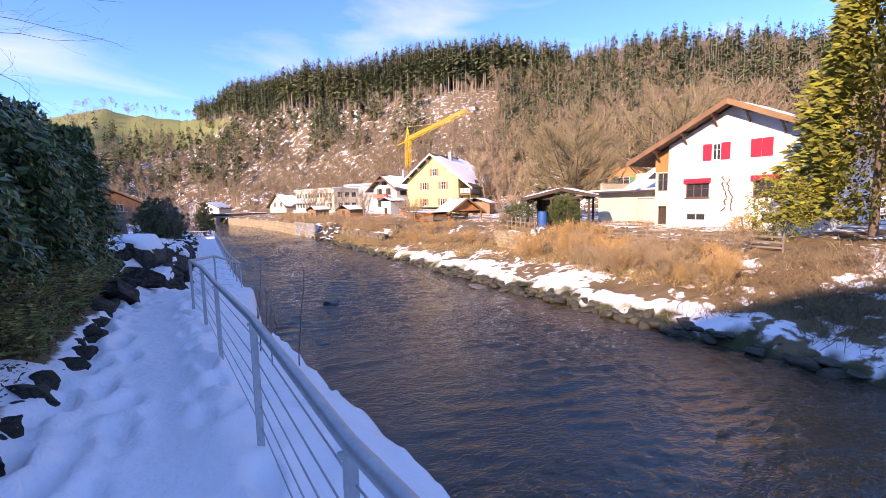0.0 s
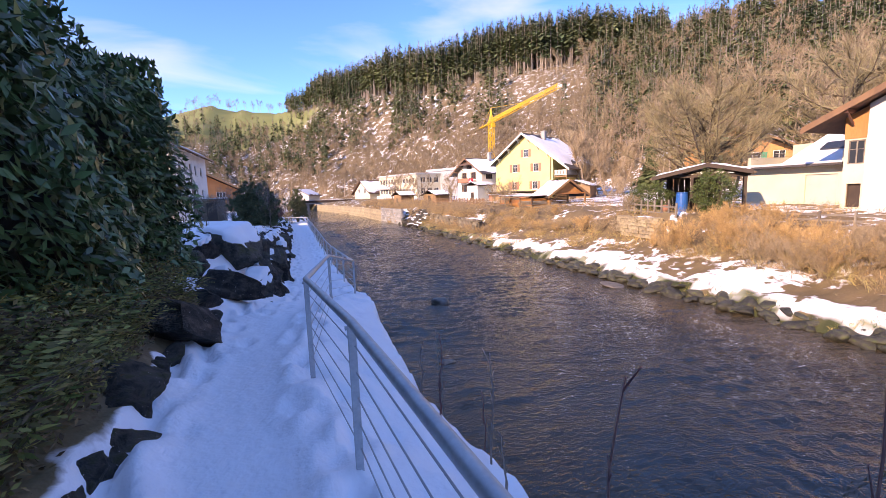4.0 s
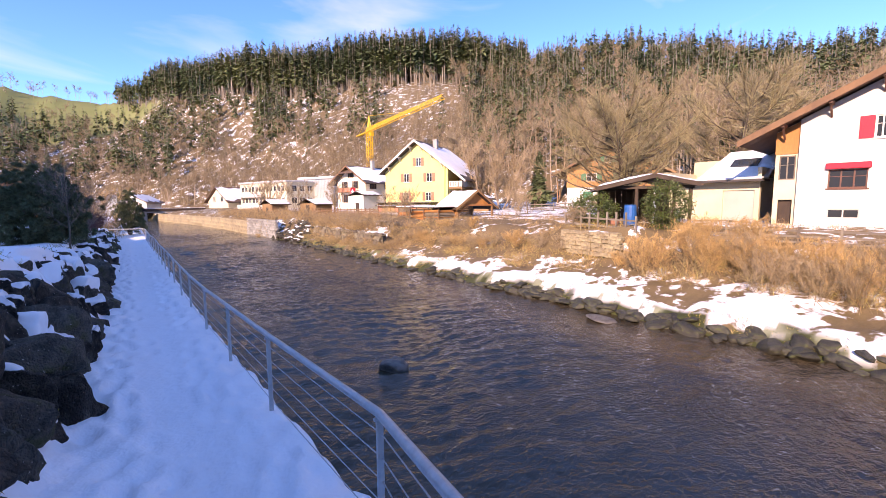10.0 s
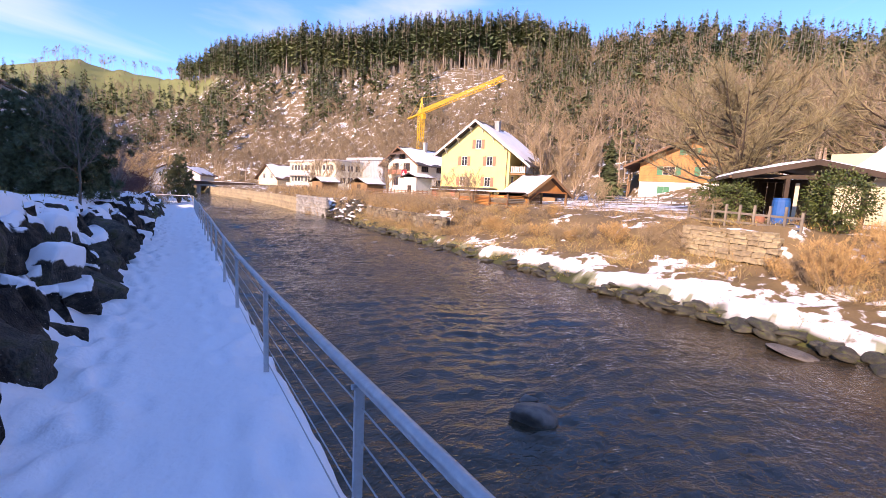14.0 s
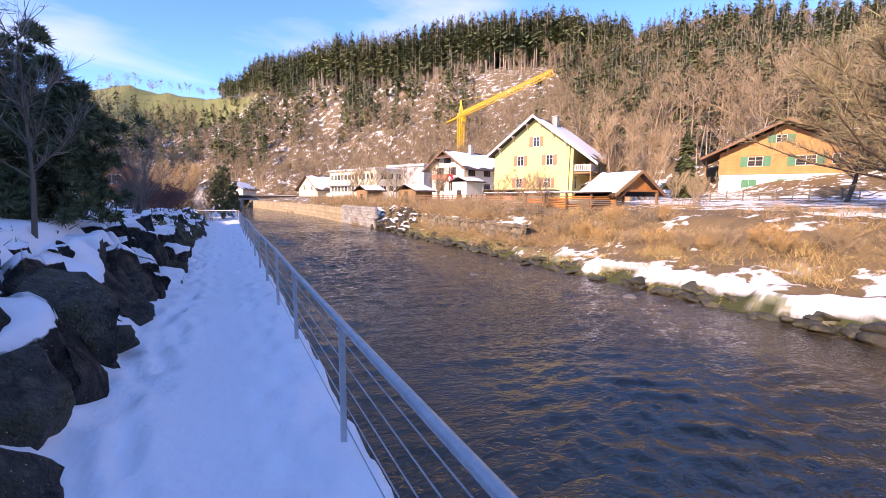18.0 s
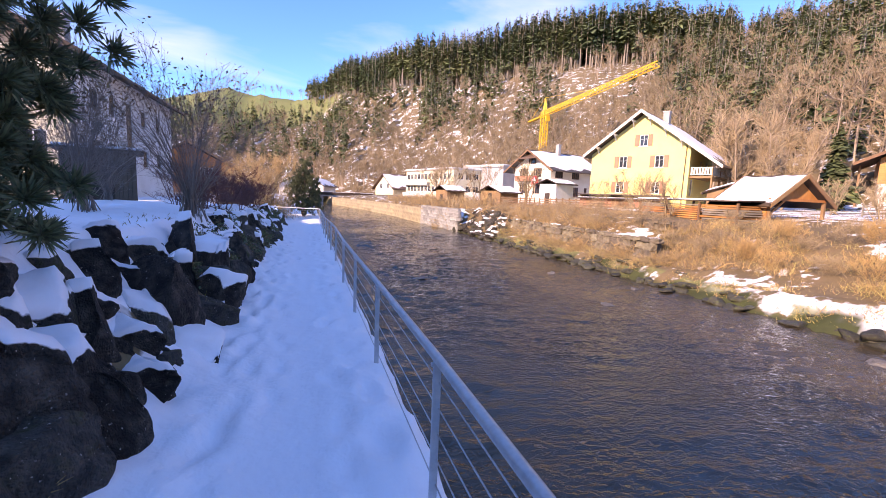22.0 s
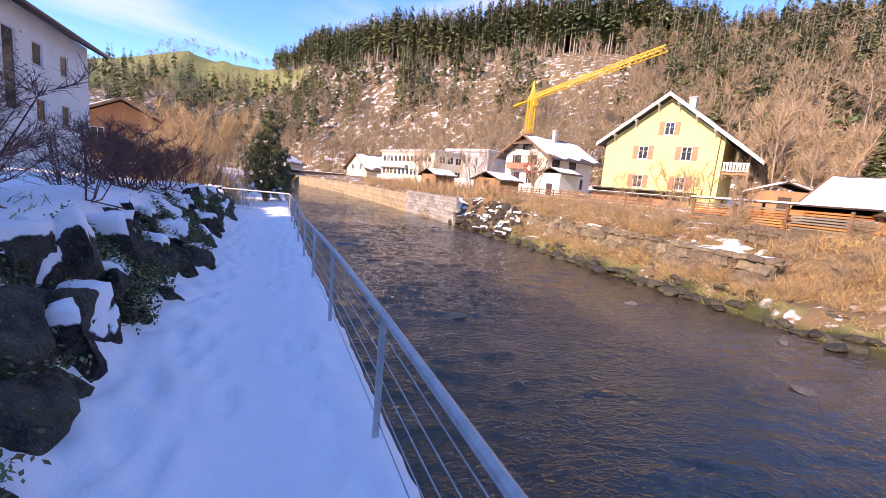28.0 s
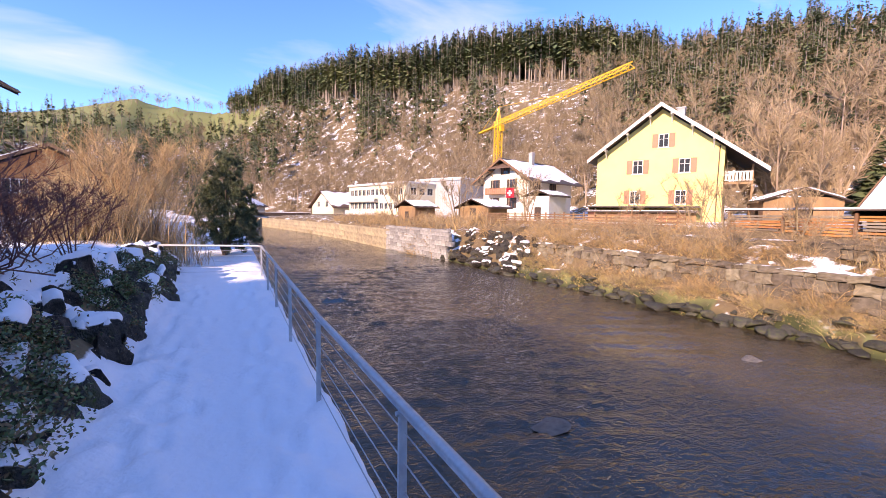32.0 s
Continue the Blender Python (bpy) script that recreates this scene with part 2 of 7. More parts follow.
M_TERRACE = mat("brown_terrace_stone", (0.22, 0.185, 0.135), (0.12, 0.10, 0.07), rough=0.9, scale=1.4, bump=0.7, fine=11.0, island=0.4)
M_YSTONE = mat("yellowish_plastered_stone", (0.40, 0.325, 0.20), (0.24, 0.195, 0.125), rough=0.9, scale=1.2, bump=0.6, fine=9.0, island=0.15)
M_IVORY = mat("ivory_plaster", (0.80, 0.73, 0.60), (0.72, 0.65, 0.52), rough=0.9, scale=0.6, bump=0.12, fine=30.0)
M_QUAY = mat("grey_quay_stone", (0.34, 0.33, 0.31), (0.20, 0.195, 0.185), rough=0.9, scale=0.9, bump=0.5, fine=8.0, island=0.3)
M_BARK = mat("bark", (0.16, 0.115, 0.08), (0.09, 0.065, 0.048), rough=0.9, scale=2.0, bump=0.3)
M_PALEBARK = mat("pale_bark", (0.44, 0.34, 0.25), (0.30, 0.225, 0.165), rough=0.9, scale=1.0, bump=0.2)
M_SPRUCEBARK = mat("spruce_bark", (0.34, 0.28, 0.22), (0.20, 0.165, 0.13), rough=0.9, scale=0.2, bump=0.0)
M_BIRCH = mat("birch_twigs", (0.40, 0.30, 0.185), (0.30, 0.22, 0.13), rough=0.9, scale=0.5, bump=0.0, island=0.25)
M_TWIG = mat("brown_twigs", (0.31, 0.235, 0.14), (0.21, 0.155, 0.095), rough=0.9, scale=0.5, bump=0.0, island=0.3)
M_REDTWIG = mat("red_twigs", (0.19, 0.075, 0.06), (0.12, 0.055, 0.048), rough=0.9, scale=0.8, bump=0.0, island=0.3)
M_REED = mat("dry_reed", (0.57, 0.36, 0.155), (0.40, 0.255, 0.105), rough=0.9, scale=0.4, bump=0.0, island=0.35)
M_STRAW = mat("straw_grass", (0.52, 0.40, 0.17), (0.36, 0.30, 0.10), rough=0.9, scale=0.4, bump=0.0, island=0.35)
M_SPRUCE = mat("spruce_needles", (0.068, 0.100, 0.042), (0.150, 0.165, 0.062), rough=0.85, scale=0.03, bump=0.0, island=0.45, fine=1.0, detail=3)
M_THUJA = mat("sunlit_thuja", (0.26, 0.24, 0.03), (0.15, 0.165, 0.025), rough=0.8, scale=0.8, bump=0.0, island=0.4)
M_LEAF = mat("laurel_leaf", (0.066, 0.122, 0.045), (0.115, 0.175, 0.058), rough=0.32, scale=3.0, bump=0.0, island=0.5)
M_IVY = mat("ivy_leaf", (0.045, 0.075, 0.015), (0.10, 0.12, 0.03), rough=0.5, scale=2.0, bump=0.0, island=0.45)
M_PINE = mat("pine_needles", (0.075, 0.105, 0.050), (0.15, 0.155, 0.070), rough=0.7, scale=2.0, bump=0.0, island=0.45)
M_FERN = mat("fern_leaf", (0.15, 0.19, 0.045), (0.36, 0.25, 0.08), rough=0.8, scale=3.0, bump=0.0, island=0.5)
M_DEADLEAF = mat("dead_leaf", (0.23, 0.14, 0.068), (0.12, 0.08, 0.045), rough=0.9, scale=3.0, bump=0.0, island=0.5)
M_BLUE = mat("blue_plastic", (0.02, 0.13, 0.42), rough=0.4, bump=0.03)
M_BRICK = mat("brick_base", (0.34, 0.15, 0.09), (0.25, 0.11, 0.07), rough=0.9, scale=1.0, bump=0.3, fine=8.0)
M_CONC = mat("concrete", (0.42, 0.40, 0.37), (0.33, 0.31, 0.29), rough=0.9, scale=0.8, bump=0.2)
M_METAL = mat("grey_sheet_metal", (0.50, 0.50, 0.49), (0.42, 0.42, 0.42), rough=0.5, metal=0.3, scale=0.6, bump=0.05)
M_BLACK = mat("hedge_shade", (0.02, 0.018, 0.016), rough=0.9, bump=0.0)

M_GLASS = bpy.data.materials.new("window_glass")
M_GLASS.use_nodes = True
_b = M_GLASS.node_tree.nodes["Principled BSDF"]
_b.inputs["Base Color"].default_value = (0.035, 0.04, 0.045, 1)
_b.inputs["Roughness"].default_value = 0.06
_b.inputs["IOR"].default_value = 1.5

# water: dark, glossy, with a running ripple
M_WATER = bpy.data.materials.new("river_water")
M_WATER.use_nodes = True
n, l = M_WATER.node_tree.nodes, M_WATER.node_tree.links
b = n["Principled BSDF"]
b.inputs["Roughness"].default_value, b.inputs["IOR"].default_value = 0.04, 1.48
co = n.new("ShaderNodeTexCoord")
mp1 = n.new("ShaderNodeMapping")
mp1.inputs["Scale"].default_value = (0.8, 1.25, 1.0)
mp1.inputs["Rotation"].default_value = (0, 0, 0.25)
l.new(co.outputs["Object"], mp1.inputs["Vector"])
heights = []
for sc, wt in ((4.5, 0.62), (9.0, 0.45), (19.0, 0.07)):
    t_ = n.new("ShaderNodeTexNoise")
    t_.inputs["Scale"].default_value, t_.inputs["Detail"].default_value, t_.inputs["Distortion"].default_value = sc, 2.0, 0.8
    l.new(mp1.outputs["Vector"], t_.inputs["Vector"])
    k = n.new("ShaderNodeMath")
    k.operation = "MULTIPLY"
    k.inputs[1].default_value = wt
    l.new(t_.outputs["Fac"], k.inputs[0])
    heights.append(k.outputs[0])
acc = heights[0]
for h in heights[1:]:
    a_ = n.new("ShaderNodeMath")
    a_.operation = "ADD"
    l.new(acc, a_.inputs[0])
    l.new(h, a_.inputs[1])
    acc = a_.outputs[0]
bp = n.new("ShaderNodeBump")
calm = n.new("ShaderNodeTexNoise")
calm.inputs["Scale"].default_value, calm.inputs["Detail"].default_value = 0.16, 3.0
l.new(mp1.outputs["Vector"], calm.inputs["Vector"])
cm = n.new("ShaderNodeMapRange")
cm.inputs["From Min"].default_value, cm.inputs["From Max"].default_value = 0.35, 0.65
cm.inputs["To Min"].default_value, cm.inputs["To Max"].default_value = 0.45, 1.25
l.new(calm.outputs["Fac"], cm.inputs["Value"])
wv = n.new("ShaderNodeMath")
wv.operation = "MULTIPLY"
l.new(acc, wv.inputs[0])
l.new(cm.outputs["Result"], wv.inputs[1])
bp.inputs["Strength"].default_value, bp.inputs["Distance"].default_value = 1.0, 0.075
l.new(wv.outputs[0], bp.inputs["Height"])
l.new(bp.outputs["Normal"], b.inputs["Normal"])
big = n.new("ShaderNodeTexNoise")
big.inputs["Scale"].default_value = 0.25
l.new(co.outputs["Object"], big.inputs["Vector"])
l.new(node_mix(M_WATER, big.outputs["Fac"], (0.030, 0.026, 0.019), (0.085, 0.066, 0.042)), b.inputs["Base Color"])

# ---- mesh helpers ----


def raw(name, V, F, mats, idx=None, smooth=False):
    """An object from arrays of places and faces (all quads or all triangles, or a list of arrays)."""
    me = bpy.data.meshes.new(name)
    V = np.asarray(V, np.float32)
    groups = F if isinstance(F, list) else [F]
    groups = [np.asarray(g, np.int32) for g in groups if len(g)]
    loops = np.concatenate([g.ravel() for g in groups])
    counts = np.concatenate([np.full(len(g), g.shape[1], np.int32) for g in groups])
    me.vertices.add(len(V))
    me.vertices.foreach_set("co", V.ravel())
    me.loops.add(len(loops))
    me.loops.foreach_set("vertex_index", loops)
    me.polygons.add(len(counts))
    me.polygons.foreach_set("loop_start", np.concatenate([[0], np.cumsum(counts)[:-1]]).astype(np.int32))
    me.polygons.foreach_set("loop_total", counts)
    if idx is not None:
        me.polygons.foreach_set("material_index", np.asarray(idx, np.int32))
    if smooth:
        me.polygons.foreach_set("use_smooth", np.ones(len(counts), bool))
    for m in mats:
        me.materials.append(m)
    me.update(calc_edges=True)
    return new(name, me)


def link_bm(name, bm, material, parent=None, label="", smooth=False):
    me = bpy.data.meshes.new(name)
    bm.normal_update()
    bm.to_mesh(me)
    bm.free()
    if smooth:
        me.polygons.foreach_set("use_smooth", np.ones(len(me.polygons), bool))
    for m in material if isinstance(material, (list, tuple)) else [material]:
        me.materials.append(m)
    ob = new(name, me)
    if parent:
        ob.parent = parent
    if label:
        ob["label"] = label
    return ob


def part(name, bm, material, parent, label="", smooth=False):
    return link_bm(name, bm, material, parent, label, smooth)


def box(bm, a, b, bevel=0.0):
    """A box between two corners, added to bm."""
    x0, y0, z0 = (min(p, q) for p, q in zip(a, b))
    x1, y1, z1 = (max(p, q) for p, q in zip(a, b))
    v = [bm.verts.new(p) for p in ((x0, y0, z0), (x1, y0, z0), (x1, y1, z0), (x0, y1, z0), (x0, y0, z1), (x1, y0, z1), (x1, y1, z1), (x0, y1, z1))]
    f = [bm.faces.new([v[i] for i in q]) for q in ((0, 3, 2, 1), (4, 5, 6, 7), (0, 1, 5, 4), (1, 2, 6, 5), (2, 3, 7, 6), (3, 0, 4, 7))]
    if bevel:
        bmesh.ops.bevel(bm, geom=list({e for q in f for e in q.edges}), offset=bevel, segments=1, affect="EDGES")
    return bm


def boxed(a, b, bevel=0.0):
    return box(bmesh.new(), a, b, bevel)


def beam(bm, p, q, w, h=None, up=(0, 0, 1)):
    """A straight bar from p to q."""
    p, q = Vector(p), Vector(q)
    h = h or w
    d = (q - p).normalized()
    s = d.cross(Vector(up))
    s = s.normalized() if s.length > 1e-4 else Vector((1, 0, 0))
    u = s.cross(d)
    o = [(s * a * w + u * c * h) / 2 for a, c in ((-1, -1), (1, -1), (1, 1), (-1, 1))]
    va, vb = [bm.verts.new(p + k) for k in o], [bm.verts.new(q + k) for k in o]
    for i in range(4):
        bm.faces.new((va[i], va[(i + 1) % 4], vb[(i + 1) % 4], vb[i]))
    bm.faces.new(va[::-1])
    bm.faces.new(vb)
    return bm


def tube(bm, pts, radii, sides=8, cap=True):
    """A round bar along points, with a radius at each."""
    pts = [Vector(p) for p in pts]
    radii = radii if isinstance(radii, (list, tuple)) else [radii] * len(pts)
    rings = []
    for i, p in enumerate(pts):
        d = (pts[min(i + 1, len(pts) - 1)] - pts[max(i - 1, 0)]).normalized()
        s = d.orthogonal().normalized() if abs(d.z) > 0.98 else d.cross(Vector((0, 0, 1))).normalized()
        u = s.cross(d)
        rings.append([bm.verts.new(p + (s * math.cos(a) + u * math.sin(a)) * radii[i]) for a in (2 * math.pi * k / sides for k in range(sides))])
    for r0, r1 in zip(rings, rings[1:]):
        for k in range(sides):
            bm.faces.new((r0[k], r0[(k + 1) % sides], r1[(k + 1) % sides], r1[k]))
    if cap:
        bm.faces.new(rings[0][::-1])
        bm.faces.new(rings[-1])
    return bm


def prism(bm, outline, a, b):
    """An outline of (u, z) swept from v=a to v=b, in the frame (u, v, z)."""
    va, vb = [bm.verts.new((u, a, z)) for u, z in outline], [bm.verts.new((u, b, z)) for u, z in outline]
    k = len(outline)
    for i in range(k):
        bm.faces.new((va[i], va[(i + 1) % k], vb[(i + 1) % k], vb[i]))
    bm.faces.new(va[::-1])
    bm.faces.new(vb)
    bmesh.ops.recalc_face_normals(bm, faces=bm.faces)
    return bm


def empty(name, m, label, category, group="", kind=""):
    e = new(name)
    e.matrix_world = m
    return tagged(e, label, category, group, kind)

# ---- plan: heights of the ground ----
WATER = -2.7
BANK = 17.6


RAIL_Y = [-12, -3, -1.2, 0.5, 2.75, 4.7, 6.33, 9.76, 12.76, 15.2, 17.45, 19.85, 22.1, 24.6, 26.85, 28.85, 30.9, 33, 35.2, 37.7, 40.1, 42.4, 44.6, 54, 70]
RAIL_Z = [2.25, 2.15, 2.07, 2.06, 1.955, 1.90, 1.85, 1.575, 1.0, 0.847, 0.729, 0.60, 0.52, 0.483, 0.458, 0.46, 0.436, 0.396, 0.37, 0.395, 0.37, 0.29, 0.22, 0.23, 0.2]


def path_z(y):
    return np.interp(y, RAIL_Y, RAIL_Z) - 0.80


def rail_x(y):
    return np.interp(y, [-12, -3, -1.2, 0.5, 2.75, 4.7, 6.33, 9.76, 12.76, 70], [2.4, 1.73, 1.50, 1.40, 1.24, 1.10, 0.91, 1.33, 2.08, 2.08])


def left_x(y):
    return np.interp(y, [-12, 0, 4, 6, 8, 10, 12.3, 16, 30, 36, 40, 50, 56, 70], [0.3, 0.1, -0.02, -0.15, -0.35, -0.15, 0.36, 0.38, 0.44, 0.42, 0.34, 0.30, -0.1, -0.6])


def left_z(y):
    return np.interp(y, [-12, 6, 9.5, 10.8, 12, 14, 17, 20, 24, 28, 32, 37, 45, 60], [1.85, 1.72, 1.62, 1.75, 1.93, 1.80, 1.60, 1.44, 1.18, 0.96, 0.83, 0.76, 0.55, 0.1])


def edge_x(y):
    return rail_x(y) + np.interp(y, [-12, 4, 7, 9, 11, 13, 13.6, 70], [1.15, 1.05, 0.98, 0.85, 0.62, 0.32, 0.16, 0.16])


def bend(y):
    return -np.clip((y - 95) / 105, 0, 3) ** 1.4 * 13.5


def lerp_rows(x, xk, zk):
    """Heights at x from knots that differ from row to row."""
    out = np.empty_like(x)
    for i in range(x.shape[0]):
        out[i] = np.interp(x[i], xk[i], zk[i])
    return out


EYE0 = (1.3, 20.0)


def hill(x, y):
    """Height of the wooded hills above the valley floor."""
    dx, dy = x - EYE0[0], y - EYE0[1]
    d, az = np.hypot(dx, dy), np.degrees(np.arctan2(dx, dy)) - 1.3
    foot = np.interp(az, [-60, -25, -12, 0, 10, 20, 31, 42, 52, 62, 72, 85, 110, 180], [150, 190, 215, 205, 185, 150, 115, 92, 78, 66, 60, 58, 70, 120])
    top = np.interp(az, [-60, -25, -12, -3, 3, 11, 21, 31, 38, 45, 52, 62, 72, 85, 110, 180], [460, 480, 460, 430, 330, 285, 262, 250, 246, 260, 262, 262, 262, 262, 262, 300])
    el = np.interp(az, [-60, -25, -14, -11, -6, 0, 3, 11, 21, 31, 38, 42, 50, 60, 67, 72, 85, 110, 180], [3, 6, 8.6, 9.4, 10.4, 10.6, 11.9, 13.3, 14.4, 15.6, 15.9, 15.7, 15.8, 15.7, 14.6, 12.3, 10.5, 8, 6])
    h = top * np.tan(np.radians(el + 0.25))
    t = np.clip((d - foot) / (top - foot), 0, 4)
    rise = np.where(t < 1, t**1.15, 1 + 0.16 * (1 - np.exp(-(t - 1) * 1.2)) - 0.12 * np.clip(t - 1.4, 0, 9))
    z = h * rise
    ruff = np.sin(x * 0.045 + 1.3 * np.sin(y * 0.03)) * np.sin(y * 0.05 + 0.7) * 3.0
    return np.where(t > 0, z + ruff * np.clip(t * 3, 0, 1), 0) * np.where(az < -60, np.clip((az + 110) / 50, 0, 1), 1)


def shade_ridge(x, y):
    """An unseen near side of the valley, its crest shaped to shade the path."""
    crest = np.interp(y, [-400, -120, -45, -34, -27, 0, 20, 27, 36, 50, 80, 160], [75, 58, 43, 37.5, 32.5, 31.5, 30.5, 25, 18, 14, 11, 9])
    return crest * np.clip((-x - 30) / 30, 0, 1) ** 1.3


def ground_z(x, y):
    x, y = np.atleast_2d(np.asarray(x, float)), np.atleast_2d(np.asarray(y, float))
    yr = y[:, 0]
    pz, rx, lx, lz, ex, bd = path_z(yr), rail_x(yr), left_x(yr), left_z(yr), edge_x(yr), bend(yr)
    far = np.clip((yr - 40) / 12, 0, 1)
    strip = np.clip((12.5 - yr) / 4, 0, 1)
    low = WATER - 0.9
    ease = np.interp(yr, [9.3, 10.6, 12.0, 13.5], [1, 1.7, 1.5, 1.05])
    one = np.ones_like(yr)
    quay = np.clip((yr - 72.5) / 1.5, 0, 1)
    back = np.clip((yr - 84) / 3, 0, 1) * 0.9
    rub = np.clip((yr - 62.5) / 2, 0, 1) - quay
    xk = np.stack([-30 * one, -9 * one, -3.5 * one, lx - 1.35 * ease, lx - 0.95 * ease, lx - 0.35 * ease, lx + 0.02, lx + 0.3, rx - 0.2, rx + 0.1, ex - 0.02, ex + 0.05 + 0.25 * strip, ex + 0.25 + 1.1 * strip,
                   BANK - 2.5 * one, BANK - 0.3 + back, BANK + 0.25 + back, BANK + 1.1 - 0.2 * far + back, BANK + 4.2 - 2.2 * far + back, BANK + 6.5 - 4.1 * far + back * 1.2, BANK + 8.6 - 3.4 * far, 31 * one, 45 * one, 70 * one], 1)
    zk = np.stack([lz * 0.75 + 0.5, lz * 0.9 + 0.15, lz + 0.05, lz, lz - 0.12, pz + (lz - pz) * np.interp(yr, [10, 12, 40, 50], [0.45, 0.30, 0.30, 0.45]), pz + 0.06, pz + 0.01, pz, pz - 0.03 - 0.06 * strip, pz - 0.08 - 0.35 * strip, (pz - 0.5) * (1 - strip) + (pz - 1.3) * strip, one * low,
                   one * low, one * (WATER - 0.35), one * (WATER + 0.12) * (1 - quay) - (0.3 + 0.4 * back) * quay, (-2.05 - 0.1 * far) * (1 - quay) - 0.25 * quay + 0.5 * rub, (-1.45 - 0.5 * far) * (1 - quay) - 0.22 * quay + 1.0 * rub, (-0.7 + 0.25 * far) * (1 - quay) - 0.2 * quay, 0.15 + 0.05 * far, 0.55 * one, 0.95 * one, 1.6 * one], 1)
    brow = np.clip((yr - 12) / 2, 0, 1) * np.clip((56 - yr) / 4, 0, 1)
    zk[:, 4] += 0.12 * brow
    zk[:, 5] += 0.02 * brow
    zk[:, 3] += 0.06 * brow
    xk[:, :] += bd[:, None]
    z = lerp_rows(x, xk, zk)
    yard = np.clip((x - 23.2) / 0.5, 0, 1) * np.clip((36 - x) / 4, 0, 1) * np.clip((y - 21.5) / 2.5, 0, 1) * np.clip((30.5 - y) / 2.0, 0, 1)
    z = z * (1 - yard) + np.maximum(z, 0.62) * yard
    return z + hill(x, y) + shade_ridge(x, y)


def gz(x, y):
    return float(ground_z(x, y)[0, 0])


def ruff(x, y, s):
    """A cheap smooth unevenness, about -1 to 1."""
    return (np.sin(x * s * 1.7 + 2.1 * np.sin(y * s * 0.9)) + np.sin(y * s * 1.3 + 1.7 * np.sin(x * s * 1.1 + 0.5)) + 0.6 * np.sin((x + y) * s * 2.9) * np.cos((x - y) * s * 2.3)) / 2.4


def ticks(*spans):
    return np.unique(np.round(np.concatenate([np.arange(a, b, s) for a, b, s in spans]), 3))


xs = ticks((-700, -100, 20), (-100, -20, 5), (-20, -5, 0.8), (-5, -2, 0.3), (-2, -0.6, 0.1), (-0.6, 3.4, 0.055), (3.4, 3.6, 0.1), (3.6, 16, 1.2), (16, 28, 0.35), (28, 60, 1.5), (60, 200, 5), (200, 760, 14))
ys = ticks((-300, -40, 20), (-40, -8, 2), (-8, -3, 0.25), (-3, 47, 0.1), (47, 60, 0.2), (60, 110, 0.8), (110, 260, 4), (260, 820, 12))
X, Y = np.meshgrid(xs, ys)
Z = ground_z(X, Y)
nearp = (X > -8) & (X < 3.2) & (Y < 62) & (Y > -10)
onpath = np.clip((X - left_x(Y)) / 0.25, 0, 1) * np.clip((rail_x(Y) - 0.1 - X) / 0.2, 0, 1)
Z += np.where(nearp, 0.035 * ruff(X, Y, 1.9) * (1 - 0.6 * onpath) + 0.10 * ruff(X, Y, 0.7) * (X < left_x(Y) - 0.8), 0)
# a smooth trodden middle, with lumps and footprints on both sides
mid = (left_x(Y) + rail_x(Y)) / 2 + 0.05
off = (X - mid) / 0.42
Z -= np.where(nearp, onpath * 0.055 * np.exp(-(off**2)), 0)
rough_ = np.clip(np.abs(off) - 0.75, 0, 1) * nearp * (X > left_x(Y) - 0.1) * (X < rail_x(Y) + 1.2)
Z += rough_ * (0.030 * ruff(X, Y, 4.2) + 0.030 * ruff(X + 3, Y - 2, 7.5) + 0.012 * ruff(X - 1, Y + 4, 14.0))
rs = np.random.RandomState(3)
for k in range(760):
    fy = -5 + k * 0.075 + rs.uniform(-0.1, 0.1)
    side = rs.choice([-0.62, -0.44, -0.15, 0.42, 0.6], p=[0.3, 0.25, 0.06, 0.22, 0.17])
    fx = (left_x(fy) + rail_x(fy)) / 2 + side + rs.uniform(-0.1, 0.1)
    i0, i1 = np.searchsorted(ys, fy - 0.5), np.searchsorted(ys, fy + 0.5)
    j0, j1 = np.searchsorted(xs, fx - 0.4), np.searchsorted(xs, fx + 0.4)
    gx, gy = X[i0:i1, j0:j1] - fx, Y[i0:i1, j0:j1] - fy
    r2 = (gx / 0.075) ** 2 + (gy / 0.16) ** 2
    Z[i0:i1, j0:j1] += (0.026 + 0.045 * rs.rand()) * (1.25 if fy < 11 else 0.75) * (0.35 * np.exp(-((np.sqrt(r2) - 1.7) ** 2) * 3) - np.exp(-(r2**1.5) * 0.7))
bankzone = (X > BANK + 0.2 + bend(Y)) & (X < 32) & (Y < 110)
Z += np.where(bankzone, 0.18 * ruff(X, Y, 0.9) + 0.08 * ruff(X, Y, 2.3), 0)

nx, ny = len(xs), len(ys)
ii = (np.arange(ny - 1)[:, None] * nx + np.arange(nx - 1)[None]).ravel()
ground = raw("ground", np.stack([X, Y, Z], -1).reshape(-1, 3), np.stack([ii, ii + 1, ii + nx + 1, ii + nx], 1), [], smooth=True)
tagged(ground, "snowy valley ground with brown winter banks and wooded slopes", "ground", kind="structure")
# how much snow lies where, where the meadow is, and where the slope is felled
dX, dY = X - EYE0[0], Y - EYE0[1]
D_, AZ_ = np.hypot(dX, dY), np.degrees(np.arctan2(dX, dY)) - 1.3
HZ = hill(X, Y)
snow = np.full(X.shape, 0.55)
snow = np.where(X < BANK - 8, 0.97, snow)
snow = np.where((X > BANK - 1 + bend(Y)) & (X < BANK + 4.6), np.where(Y < 42, np.interp(X - BANK - 0.5 * ruff(X, Y, 0.6), [0, 0.7, 1.5, 2.1, 3.0], [0.44, 0.60, 0.60, 0.47, 0.42]), 0.42), snow)
snow = np.where((X > BANK + 4.6) & (X < 31), np.where(Y < 40, 0.40, 0.36), snow)
